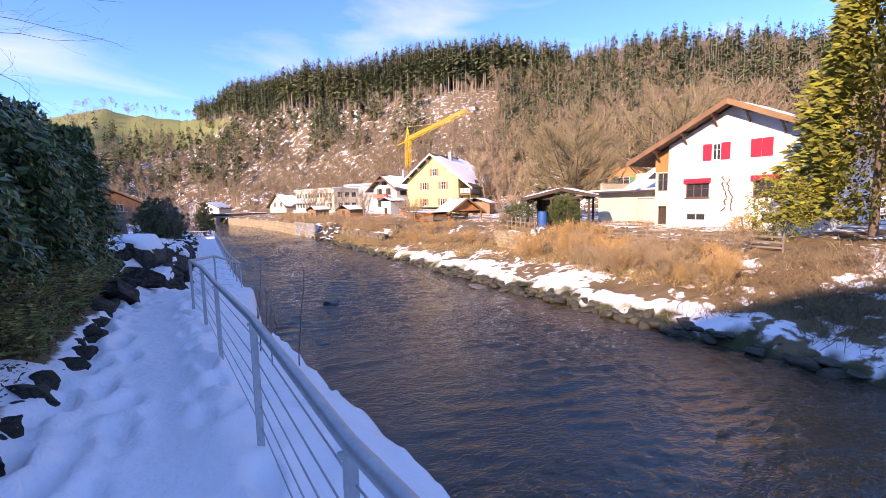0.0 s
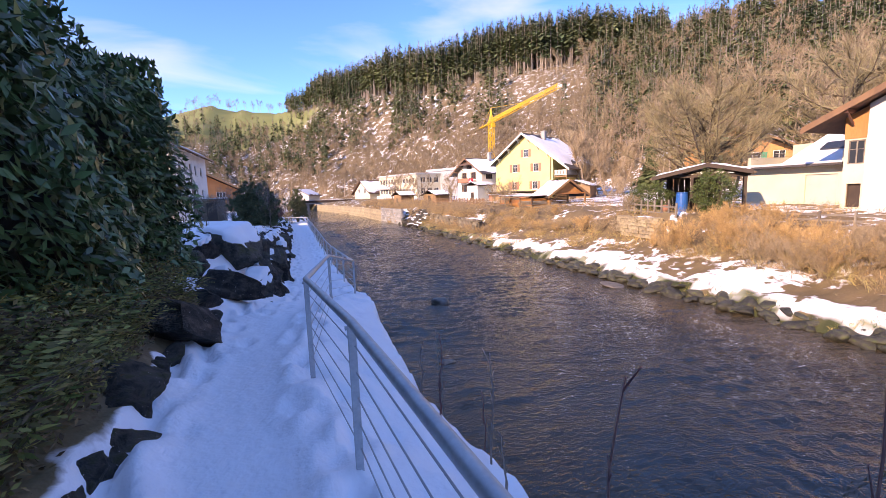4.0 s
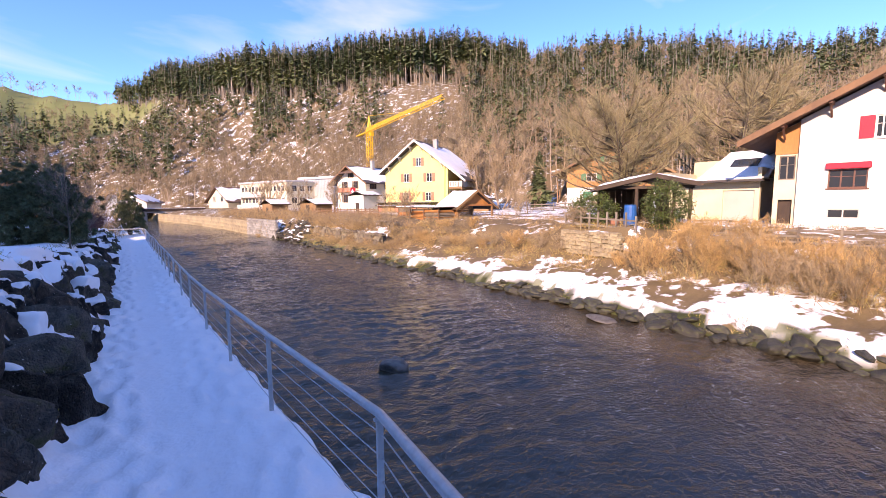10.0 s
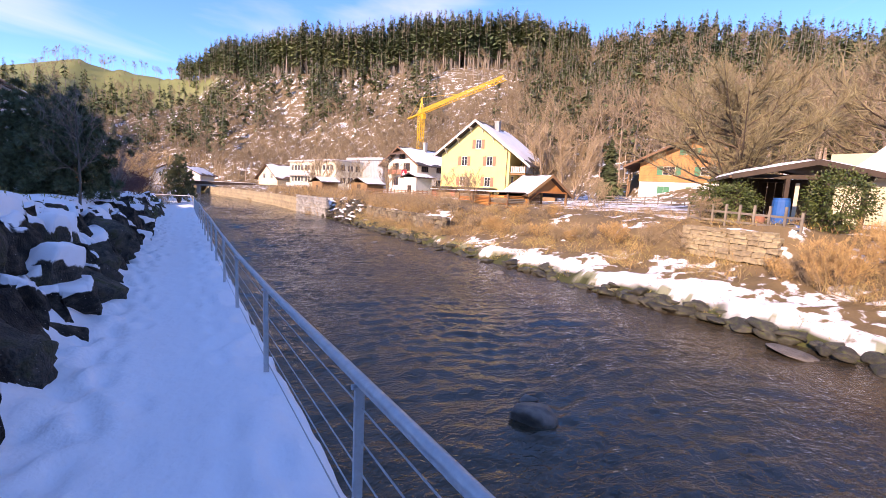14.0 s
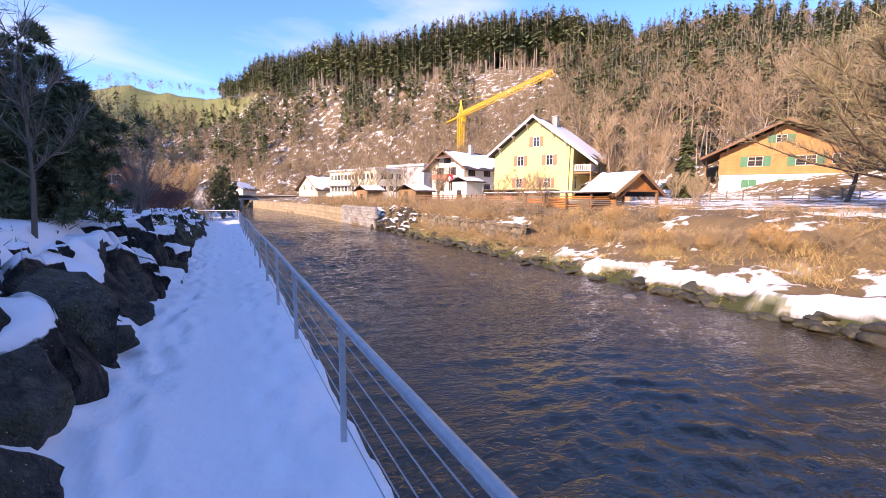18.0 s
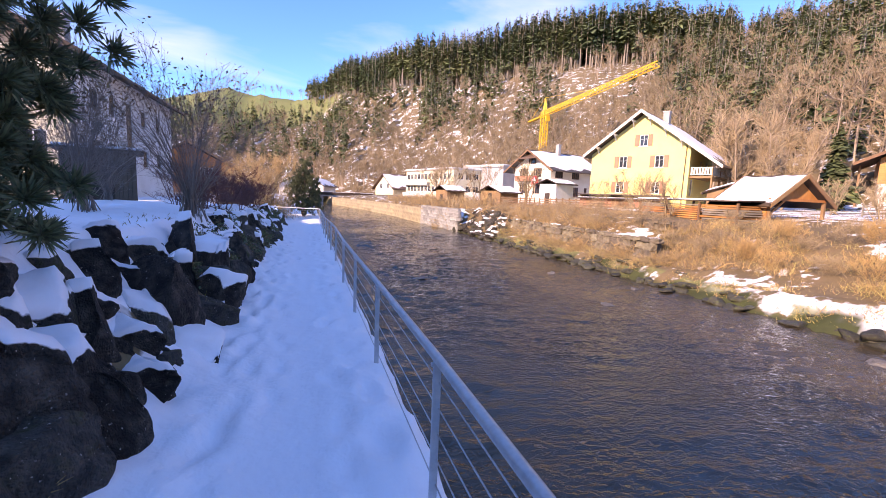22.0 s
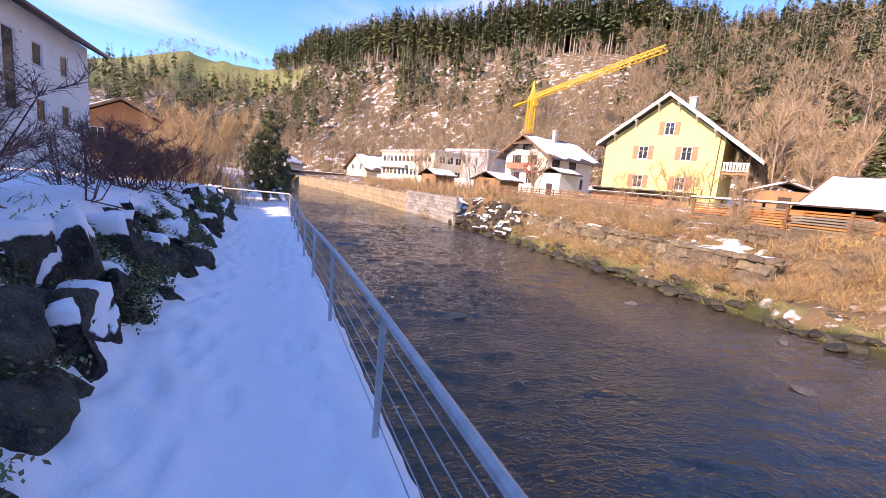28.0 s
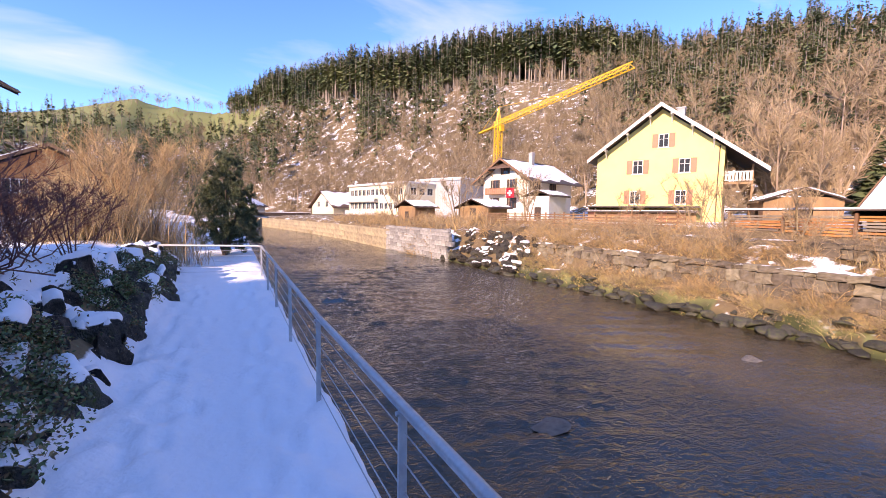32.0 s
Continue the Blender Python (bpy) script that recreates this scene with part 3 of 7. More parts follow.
snow = np.where((X >= 31) & (HZ < 1), 0.52, snow)
snow = np.where(HZ >= 1, 0.42, snow)
EL_ = np.degrees(np.arctan2(Z - 1.3, D_))
snow = np.where((HZ > 3) & (AZ_ > 5) & (AZ_ < 44) & (EL_ > 7), 0.425, snow)
inward = left_x(Y) - X
wallstrip = (inward > 0.0) & (inward < 1.6) & (Y > 10.5) & (Y < 57)
snow = np.where(wallstrip, np.interp(inward, [0.0, 0.16, 0.3, 0.55, 0.75, 1.1], [0.97, 0.66, 0.44, 0.48, 0.92, 0.97]), snow)
bank_ = (inward > 0.0) & (X > -4) & (Y < 11.5)
snow = np.where(bank_, snow + (np.interp(inward, [0.0, 0.1, 0.25, 0.6], [0.97, 0.6, 0.38, 0.2]) - snow) * np.clip((10.2 - Y) / 1.0, 0, 1), snow)
patch_ = bank_ & (inward > 0.2) & (inward < 0.7) & (Y < 4.3) & (ruff(X + 5, Y, 1.4) < -0.42)
snow = np.where(patch_, 0.80, snow)
meadow = np.where((AZ_ < 2.5) & (AZ_ > -40) & (D_ > 330) & (HZ > 20), 1.0, 0.0)
meadow = np.where((X < -30) & (Y < 260), 0.5, meadow)
fringe = (X > BANK + bend(Y)) & (X < BANK + 2.0) & (Y > 8) & (Y < 66) & (ruff(X, Y, 1.3) + 0.5 * ruff(X, Y, 3.1) > np.where(Y < 40, 0.35, 0.05) + 0.9 * np.clip(X - BANK - 0.9, 0, 2))
meadow = np.where(fringe, 0.85, meadow)
wet = np.where((X > 2) & (X < 40), np.clip((WATER + 0.46 + 0.28 * ruff(X, Y, 1.6) - Z) / 0.12, 0, 1), 0.0)
col = ground.data.color_attributes.new("zone", "FLOAT_COLOR", "POINT")
col.data.foreach_set("color", np.stack([snow, meadow, wet, np.ones_like(snow)], -1).astype(np.float32).ravel())

M_GROUND = bpy.data.materials.new("snowy_ground")
M_GROUND.use_nodes = True
n, l = M_GROUND.node_tree.nodes, M_GROUND.node_tree.links
b = n["Principled BSDF"]
b.inputs["Roughness"].default_value = 0.75
b.inputs["Specular IOR Level"].default_value = 0.25
at = n.new("ShaderNodeVertexColor")
at.layer_name = "zone"
sep = n.new("ShaderNodeSeparateColor")
l.new(at.outputs["Color"], sep.inputs["Color"])
co = n.new("ShaderNodeTexCoord")
tex = {}
for key, sc, de in (("a", 0.35, 6.0), ("b", 1.7, 6.0), ("c", 12.0, 4.0), ("d", 0.06, 4.0), ("e", 30.0, 3.0)):
    tex[key] = n.new("ShaderNodeTexNoise")
    tex[key].inputs["Scale"].default_value, tex[key].inputs["Detail"].default_value = sc, de
    l.new(co.outputs["Object"], tex[key].inputs["Vector"])


def math_node(op, a, c):
    k = n.new("ShaderNodeMath")
    k.operation = op
    for i, v in enumerate((a, c)):
        if isinstance(v, (int, float)):
            k.inputs[i].default_value = v
        else:
            l.new(v, k.inputs[i])
    return k.outputs[0]


mixn = math_node("ADD", math_node("MULTIPLY", tex["a"].outputs["Fac"], 0.55), math_node("MULTIPLY", tex["b"].outputs["Fac"], 0.45))
edge = math_node("ADD", mixn, math_node("MULTIPLY", math_node("SUBTRACT", sep.outputs["Red"], 0.5), 0.75))
rp = n.new("ShaderNodeValToRGB")
rp.color_ramp.elements[0].position, rp.color_ramp.elements[1].position = 0.485, 0.525
l.new(edge, rp.inputs["Fac"])
litter = node_mix(M_GROUND, tex["c"].outputs["Fac"], (0.09, 0.065, 0.04), (0.25, 0.185, 0.11))
litter2 = node_mix(M_GROUND, tex["b"].outputs["Fac"], (0.13, 0.11, 0.04), (0.22, 0.13, 0.07))
soil = node_mix(M_GROUND, tex["a"].outputs["Fac"], litter, litter2)
grass = node_mix(M_GROUND, tex["d"].outputs["Fac"], (0.15, 0.175, 0.055), (0.22, 0.22, 0.09))
soil = node_mix(M_GROUND, sep.outputs["Green"], soil, grass)
snowc = node_mix(M_GROUND, tex["c"].outputs["Fac"], (0.82, 0.85, 0.89), (0.88, 0.89, 0.91))
cut = math_node("MULTIPLY", rp.outputs["Color"], math_node("SUBTRACT", 1.0, sep.outputs["Green"]))
cut = math_node("MULTIPLY", cut, math_node("SUBTRACT", 1.0, sep.outputs["Blue"]))
stony = node_mix(M_GROUND, tex["b"].outputs["Fac"], (0.026, 0.030, 0.016), (0.075, 0.085, 0.028))
soil = node_mix(M_GROUND, sep.outputs["Blue"], soil, stony)
l.new(node_mix(M_GROUND, cut, soil, snowc), b.inputs["Base Color"])
bpn = n.new("ShaderNodeBump")
bpn.inputs["Strength"].default_value, bpn.inputs["Distance"].default_value = 0.8, 0.07
l.new(math_node("ADD", tex["b"].outputs["Fac"], math_node("ADD", math_node("MULTIPLY", tex["c"].outputs["Fac"], 0.22), math_node("MULTIPLY", tex["e"].outputs["Fac"], 0.08))), bpn.inputs["Height"])
l.new(bpn.outputs["Normal"], b.inputs["Normal"])
ground.data.materials.append(M_GROUND)

# ---- river ----
def waves(x, y):
    """Short-crested ripples running down the river."""
    r = np.random.RandomState(17)
    z = np.zeros_like(x)
    x, y = x + 0.35 * ruff(x, y, 0.5), y + 0.5 * ruff(x + 9, y, 0.45)
    for wl_, count_, amp_ in ((2.6, 3, 0.18), (1.5, 5, 0.35), (0.95, 8, 0.9), (0.6, 9, 1.6), (0.4, 9, 1.9), (0.28, 6, 1.2)):
        for _ in range(count_):
            k_ = 2 * math.pi / (wl_ * r.uniform(0.8, 1.25))
            a_ = r.normal(0.15, 0.8)
            z += 0.098 * amp_ / math.sqrt(count_) / k_ * np.sin(k_ * (math.cos(a_) * y + math.sin(a_) * x) + r.uniform(0, 6.28) + 1.3 * ruff(x + 3 * wl_, y, 0.8 / wl_))
    return z * (0.75 + 0.45 * ruff(x, y, 0.23))


wy = np.concatenate([ticks((-120, -4, 8)), np.arange(-4, 44, 0.10), np.arange(44, 70, 0.16), np.arange(70, 110, 0.4), np.arange(110, 330, 6)])
wx = np.concatenate([np.arange(-1, 1.8, 0.7), np.arange(1.8, 18.7, 0.11), [19.5, 20.5]])
WX, WY = np.meshgrid(wx, wy)
WZ = WATER + waves(WX, WY) * np.clip((112 - WY) / 30, 0, 1) * np.clip((WY + 6) / 4, 0, 1)
WX = WX + bend(WY)
nwx = len(wx)
ii = (np.arange(len(wy) - 1)[:, None] * nwx + np.arange(nwx - 1)[None]).ravel()
river = raw("water", np.stack([WX, WY, WZ], -1).reshape(-1, 3), np.stack([ii, ii + 1, ii + nwx + 1, ii + nwx], 1), [M_WATER], smooth=True)
tagged(river, "dark rippled river flowing past snowy banks", "river", kind="structure")

# ---- railing ----
railing = empty("railing", pose(0, 0, 0), "galvanised tube railing with wire strands beside the snowy path", "railing")


def rail_top(y):
    return float(np.interp(y, RAIL_Y, RAIL_Z))


post_ys = [-4.2, -1.2, 0.5, 2.75, 4.7, 6.33, 9.76, 12.76, 15.2, 17.45, 19.85, 22.35, 24.6, 26.85, 28.85, 30.9, 33.0, 35.2, 37.7, 40.1, 42.4, 44.6, 46.8, 48.95, 51.1, 53.4]
rail_pts = [(float(rail_x(y)), y, rail_top(y)) for y in post_ys]
END_Y = post_ys[-1]
bm = bmesh.new()
fine = []
for a, c in zip(rail_pts, rail_pts[1:]):
    for t in np.linspace(0, 1, 5)[:-1]:
        fine.append(tuple(np.array(a) * (1 - t) + np.array(c) * t))
fine.append(rail_pts[-1])
end_c = (rail_pts[-1][0] - 0.12, END_Y + 0.16, rail_pts[-1][2])
end_l = (-0.35, END_Y + 0.35, rail_pts[-1][2] + 0.05)
tube(bm, fine + [end_c, end_l], 0.026, 10)
part("handrail", bm, M_GALV, railing, "round galvanised steel handrail", smooth=True)
for y in post_ys:
    x, zt, zb = float(rail_x(y)), rail_top(y), float(path_z(y)) - 0.25
    bm = boxed((x - 0.022, y - 0.008, zb), (x + 0.022, y + 0.008, zt - 0.01), 0.003)
    part("post", bm, M_GALV, railing)
    bm = tube(bmesh.new(), [(x - 0.034, y, zt - 0.03), (x + 0.034, y, zt - 0.03)], 0.012, 6)
    part("clamp", bm, M_GALV, railing)
x, y, zt = end_l
part("post", boxed((x - 0.022, y - 0.008, zt - 1.0), (x + 0.022, y + 0.008, zt - 0.01), 0.003), M_GALV, railing)
for k in range(5):
    dz = -0.13 - 0.145 * k
    bm = tube(bmesh.new(), [(p[0] + 0.012, p[1], p[2] + dz) for p in fine] + [(end_c[0], end_c[1], end_c[2] + dz), (end_l[0], end_l[1], end_l[2] + dz)], 0.0042, 5)
    part("wire", bm, M_WIRE, railing, "thin steel strand")

# ---- boulder wall beside the path ----


def rock_mesh(seed, squash=0.8, cuts=3, power=4.5, faces=15):
    """A split block: a rounded box cut by flat planes, then roughened."""
    bm = bmesh.new()
    bmesh.ops.create_icosphere(bm, subdivisions=cuts, radius=1)
    r = random.Random(seed)
    planes = [(Vector((r.gauss(0, 1), r.gauss(0, 1), r.gauss(0, 0.7))).normalized(), r.uniform(0.50, 0.84)) for _ in range(faces)]
    for v in bm.verts:
        c = v.co
        c /= (abs(c.x) ** power + abs(c.y) ** power + abs(c.z) ** power) ** (1 / power)
        for nrm, dist in planes:
            k = c.dot(nrm) - dist
            if k > 0:
                c -= nrm * k
        d = c.normalized()
        o = Vector((seed * 3.1, 0, 0))
        c += d * (0.09 * noise.noise(c * 1.6 + o) + 0.05 * noise.noise(c * 3.7 + o) + 0.03 * noise.noise(c * 8.0 + o) + 0.05 * abs(noise.noise(c * 2.6 + o * 2)))
        c.z *= squash
    bm.normal_update()
    return bm


def rock_data(name, seed, squash, cuts, material, snow_from=None, power=4.5, faces=15):
    """Mesh data of a stone; with snow_from, snow lies thickly on its upper faces."""
    bm = rock_mesh(seed, squash, cuts, power, faces)
    lie = []
    for v in bm.verts:
        f = 0.0
        if snow_from is not None:
            f = v.normal.z + 0.5 * v.co.z + 0.42 * noise.noise(v.co * 1.3 + Vector((0, seed, 2))) + 0.12 * noise.noise(v.co * 4.0)
            f = min(1.0, max(0.0, (f - snow_from) / 0.45))
        lie.append(f)
    for v, f in zip(bm.verts, lie):
        v.co.z += 0.26 * f * f * (3 - 2 * f)
    me = bpy.data.meshes.new(name)
    bm.to_mesh(me)
    bm.free()
    me.attributes.new("snow", "FLOAT", "POINT").data.foreach_set("value", lie)
    me.polygons.foreach_set("use_smooth", np.ones(len(me.polygons), bool))
    me.materials.append(material)
    return me


ROCKS = [rock_data("boulder", sd + 1, 0.72 + 0.05 * (sd % 5), 4, M_ROCK if sd % 3 else M_MOSSROCK, 0.54 + 0.13 * (sd % 3)) for sd in range(12)]
BARE = [rock_data("boulder", sd + 41, 0.7 + 0.06 * (sd % 4), 4, M_ROCK if sd % 2 else M_MOSSROCK) for sd in range(6)]
WET = [rock_data("stone", sd + 61, 0.6 + 0.05 * (sd % 4), 3, M_WETROCK) for sd in range(8)]
RIVER_ROCKS = [rock_data("stone", sd + 81, 0.6, 4, M_RIVERROCK, None, 2.1, 5) for sd in range(4)]

wall_west = empty("wall_west", pose(0, 0, 0), "dry wall of dark boulders half covered in snow beside the path", "boulder wall", kind="structure")


def rock_at(x, y, z, s, seed, kinds, parent=None, name="boulder", flat=1.0, wide=1.0, tilt=11):
    r = random.Random(seed)
    ob = new(name, kinds[r.randrange(len(kinds))])
    ob.matrix_world = pose(x, y, z, r.uniform(-tilt, tilt), r.uniform(-tilt, tilt), r.uniform(0, 360)) @ Matrix.Diagonal((s * wide * r.uniform(0.85, 1.2), s * wide * r.uniform(0.85, 1.2), s * r.uniform(0.85, 1.1) * flat, 1))
    if parent:
        ob.parent = parent
    return ob


rw = random.Random(11)
count = 0


def face_at(y, f):
    """A place on the wall's face, f from its foot (0) to its brow (1)."""
    lx, lz, pz = float(left_x(y)), float(left_z(y)), float(path_z(y))
    return lx - 0.24 - 0.80 * f, pz + (lz - pz) * (0.05 + 0.86 * f)


for f, lo, hi, step, snowy in ((0.02, 0.30, 0.52, 1.22, 0.25), (0.30, 0.26, 0.56, 1.25, 0.55), (0.58, 0.24, 0.48, 1.35, 0.85), (0.84, 0.18, 0.36, 2.3, 0.95)):
    y = 12.7 + f
    while y < 56:
        s = rw.uniform(lo, hi) * float(np.interp(y, [12, 20, 34, 45], [1.1, 1.05, 0.95, 0.78]))
        ff = f + rw.uniform(-0.08, 0.08)
        x, z = face_at(y, ff)
        rock_at(x + rw.uniform(-0.08, 0.05), y, z + rw.uniform(-0.08, 0.06), s, 100 + count, ROCKS if rw.random() < snowy else BARE, wall_west, "boulder", rw.uniform(0.85, 1.5) if f < 0.7 else rw.uniform(0.7, 0.95), 1.0, 16)
        count += 1
        y += s * step * rw.uniform(0.85, 1.2)
# small stones wedged into the joints
for k in range(150):
    y, f = rw.uniform(12.6, 56), rw.uniform(0.0, 0.75)
    x, z = face_at(y, f)
    rock_at(x + 0.08, y, z, rw.uniform(0.09, 0.19), 1500 + k, BARE if rw.random() < 0.6 else ROCKS, wall_west, "boulder", 1.0, 1.0, 30)
# the larger stones at its beginning, and the bare slabs under the hedge
for i, (x, y, z, s, w, kinds) in enumerate(((-0.42, 12.75, 1.38, 0.66, 1.1, ROCKS), (-0.02, 12.2, 0.72, 0.36, 1.2, ROCKS), (-1.15, 12.1, 1.48, 0.52, 1.2, ROCKS), (-0.10, 13.6, 1.0, 0.54, 1.0, BARE), (0.20, 12.9, 0.45, 0.34, 1.1, BARE), (-0.50, 11.4, 0.98, 0.36, 1.3, ROCKS), (-1.0, 11.2, 1.42, 0.42, 1.2, BARE), (0.22, 11.7, 0.36, 0.15, 1.2, BARE), (-0.38, 10.6, 1.0, 0.52, 1.15, BARE), (-1.5, 11.6, 1.6, 0.4, 1.2, ROCKS))):
    rock_at(x, y, z, s, 900 + i, kinds, wall_west, "boulder", 0.9, w)
for i, (x, y, z, s, w) in enumerate(((-0.50, 7.7, 1.25, 0.46, 1.25), (-0.62, 9.6, 0.98, 0.46, 1.25), (-0.38, 8.7, 0.95, 0.24, 1.2), (-0.40, 6.0, 1.3, 0.24, 1.2))):
    rock_at(x, y, z, s, 950 + i, BARE, wall_west, "boulder", 0.8, w, 24)

k = 0
y = -0.5
while y < 7.2:
    s = rw.uniform(0.10, 0.21)
    rock_at(float(left_x(y)) - 0.14 + rw.uniform(-0.05, 0.03), y, float(path_z(y)) + rw.uniform(0.02, 0.12), s, 1800 + k, BARE[:1] + BARE[2:3] + BARE[4:5], wall_west, "boulder", 1.0, 1.1, 25)
    y += s * rw.uniform(1.3, 2.4)
    k += 1

# ---- houses ----
from mathutils.geometry import tessellate_polygon


def panel(bm, outline, holes, v0, v1, m=None):
    """A wall of an outline in (u, z), with rectangular openings through it, from v0 to v1 (its inner side)."""
    loops = [list(outline)] + [[(a, c), (a, d), (b_, d), (b_, c)] for a, c, b_, d in holes]
    flat = [p for lp in loops for p in lp]
    tris = tessellate_polygon([[Vector((u, z, 0)) for u, z in lp] for lp in loops])
    F = [bm.verts.new((u, v0, z)) for u, z in flat]
    B = [bm.verts.new((u, v1, z)) for u, z in flat]
    for t in tris:
        try:
            bm.faces.new([F[i] for i in t])
            bm.faces.new([B[i] for i in reversed(t)])
        except ValueError:
            pass
    at_ = 0
    for lp in loops:
        k = len(lp)
        for i in range(k):
            bm.faces.new((F[at_ + i], F[at_ + (i + 1) % k], B[at_ + (i + 1) % k], B[at_ + i]))
        at_ += k
    bmesh.ops.recalc_face_normals(bm, faces=bm.faces)
    if m is not None:
        bm.transform(m)
    return bm


def window(parent, m, u0, z0, u1, z1, frame_mat=None, shutters=None, cols=2, rows_=2, sw=None, sill=None, closed=False):
    """A recessed window with its frame, panes, sill and, if given, opened or closed shutters."""
    fm = frame_mat or M_FRAME
    bm = bmesh.new()
    t = 0.07
    box(bm, (u0, 0.06, z0), (u0 + t, 0.13, z1))
    box(bm, (u1 - t, 0.06, z0), (u1, 0.13, z1))
    box(bm, (u0 + t, 0.06, z0), (u1 - t, 0.13, z0 + t))
    box(bm, (u0 + t, 0.06, z1 - t), (u1 - t, 0.13, z1))
    for k in range(1, cols):
        c = u0 + (u1 - u0) * k / cols
        box(bm, (c - 0.035, 0.063, z0 + t), (c + 0.035, 0.127, z1 - t))
    if rows_ > 1:
        for k in range(cols):
            a, c = u0 + (u1 - u0) * k / cols + 0.04, u0 + (u1 - u0) * (k + 1) / cols - 0.04
            zc = z0 + (z1 - z0) * 0.62
            box(bm, (max(a, u0 + t), 0.07, zc - 0.015), (min(c, u1 - t), 0.11, zc + 0.015))
    bm.transform(m)
    w = part("window", bm, fm, parent)
    bm = boxed((u0 + 0.02, 0.09, z0 + 0.02), (u1 - 0.02, 0.098, z1 - 0.02))
    bm.transform(m)
    part("pane", bm, M_GLASS, w)
    if sill is not None:
        bm = boxed((u0 - 0.08, -0.07, z0 - 0.08), (u1 + 0.08, 0.06, z0), 0.01)
        bm.transform(m)
        part("sill", bm, sill, w)
    if shutters is not None:
        sw = sw or (u1 - u0) / 2
        spans = [(u0 + 0.01, (u0 + u1) / 2 - 0.01), ((u0 + u1) / 2 + 0.01, u1 - 0.01)] if closed else [(u0 - sw - 0.03, u0 - 0.03), (u1 + 0.03, u1 + sw + 0.03)]
        for a, c in spans:
            bm = boxed((a, -0.055, z0), (c, -0.012, z1), 0.008)
            bm.transform(m)
            part("shutter", bm, shutters, w)
            for k in range(1, 8):
                zz = z0 + (z1 - z0) * k / 8
                bm = boxed((a + 0.06, -0.066, zz - 0.025), (c - 0.06, -0.0555, zz + 0.02))
                bm.transform(m)
                part("slat", bm, shutters, w)
    return w


def roof_half(house, u_r, z_r, u_e, slope, v0, v1, tile, snow=None, thick=0.2, snow_gap=0.25, seed=1, verge=None):
    """One pitch of a roof from the ridge at u_r out to u_e, with snow lying on it in an uneven sheet."""
    sgn = 1 if u_e > u_r else -1
    z_e = z_r - slope * abs(u_e - u_r)
    roof = part("roof", prism(bmesh.new(), [(u_r, z_r), (u_e, z_e), (u_e, z_e - thick), (u_r, z_r - thick)], v0, v1), tile, house)
    if verge is not None:
        for v in (v0, v1):
            bm = prism(bmesh.new(), [(u_r, z_r + 0.03), (u_e, z_e + 0.03), (u_e, z_e - thick - 0.12), (u_r, z_r - thick - 0.12)], v - 0.04, v + 0.035)
            part("verge_board", bm, verge, roof)
    bm = tube(bmesh.new(), [(u_e + sgn * 0.07, v0, z_e - 0.12), (u_e + sgn * 0.07, v1, z_e - 0.12)], 0.07, 6)
    part("gutter", bm, M_GUTTER, roof)
    if snow:
        nu, nv = 12, 26
        ph = random.Random(seed).uniform(0, 9)
        V, F = [], []
        for j in range(nv + 1):
            bare = max(0.0, 1 - snow) * 0.62 * (0.5 + 0.5 * math.sin(j * 0.55 + ph) * math.cos(j * 0.23 + ph * 2))
            lo, hi = 0.01 + bare * 0.35, 0.985 - bare * 0.65 - 0.03 * (0.5 + 0.5 * math.sin(j * 0.9 + ph))
            for i in range(nu + 1):
                f = i / nu
                u = u_r + (u_e - u_r) * (lo + (hi - lo) * f)
                v = v0 + 0.08 + (v1 - v0 - 0.16) * j / nv
                lip = min(1, f * 6, (1 - f) * 8, j / 1.5, (nv - j) / 1.5)
                V.append((u, v, z_r - slope * abs(u - u_r) + 0.015 + 0.13 * lip**0.5 + 0.03 * math.sin(i * 1.1 + ph) * math.sin(j * 0.7) * lip))
        for j in range(nv):
            for i in range(nu):
                a = j * (nu + 1) + i
                F.append((a, a + 1, a + nu + 2, a + nu + 1))
        ob = raw("roof_snow", V, np.array(F), [M_ROOFSNOW], smooth=True)
        ob.parent = roof
    return roof


def rafters(house, u_r, z_r, u_e, slope, v_wall, v_tip, count, material=None):
    """The purlin ends that carry the overhanging roof."""
    for k in range(count):
        u = u_r + (u_e - u_r) * (k + 0.5) / count
        z = z_r - slope * abs(u - u_r) - 0.36
        bm = boxed((u - 0.09, v_tip + 0.1, z - 0.1), (u + 0.09, v_wall, z + 0.1))
        beam(bm, (u, v_wall, z - 0.75), (u, v_tip + 0.35, z - 0.1), 0.1)
        part("bracket", bm, material or M_WOOD, house)


def chimney(house, u, v, z0, z1, w=0.6):
    bm = boxed((u - w / 2, v - w / 2, z0), (u + w / 2, v + w / 2, z1), 0.02)
    c = part("chimney", bm, M_CONC, house)
    part("chimney_cap", boxed((u - w / 2 - 0.08, v - w / 2 - 0.08, z1), (u + w / 2 + 0.08, v + w / 2 + 0.08, z1 + 0.12), 0.02), M_GREY, c)


def gable_outline(ul, ur, z0, u_r, z_r, slope):
    return [(ul, z0), (ur, z0), (ur, z_r - slope * abs(ur - u_r)), (u_r, z_r), (ul, z_r - slope * abs(u_r - ul))]


RIGHT = lambda w, v=0.0: pose(w, v, 0, 0, 0, 90)
LEFT = lambda w, d: pose(w, d, 0, 0, 0, -90)


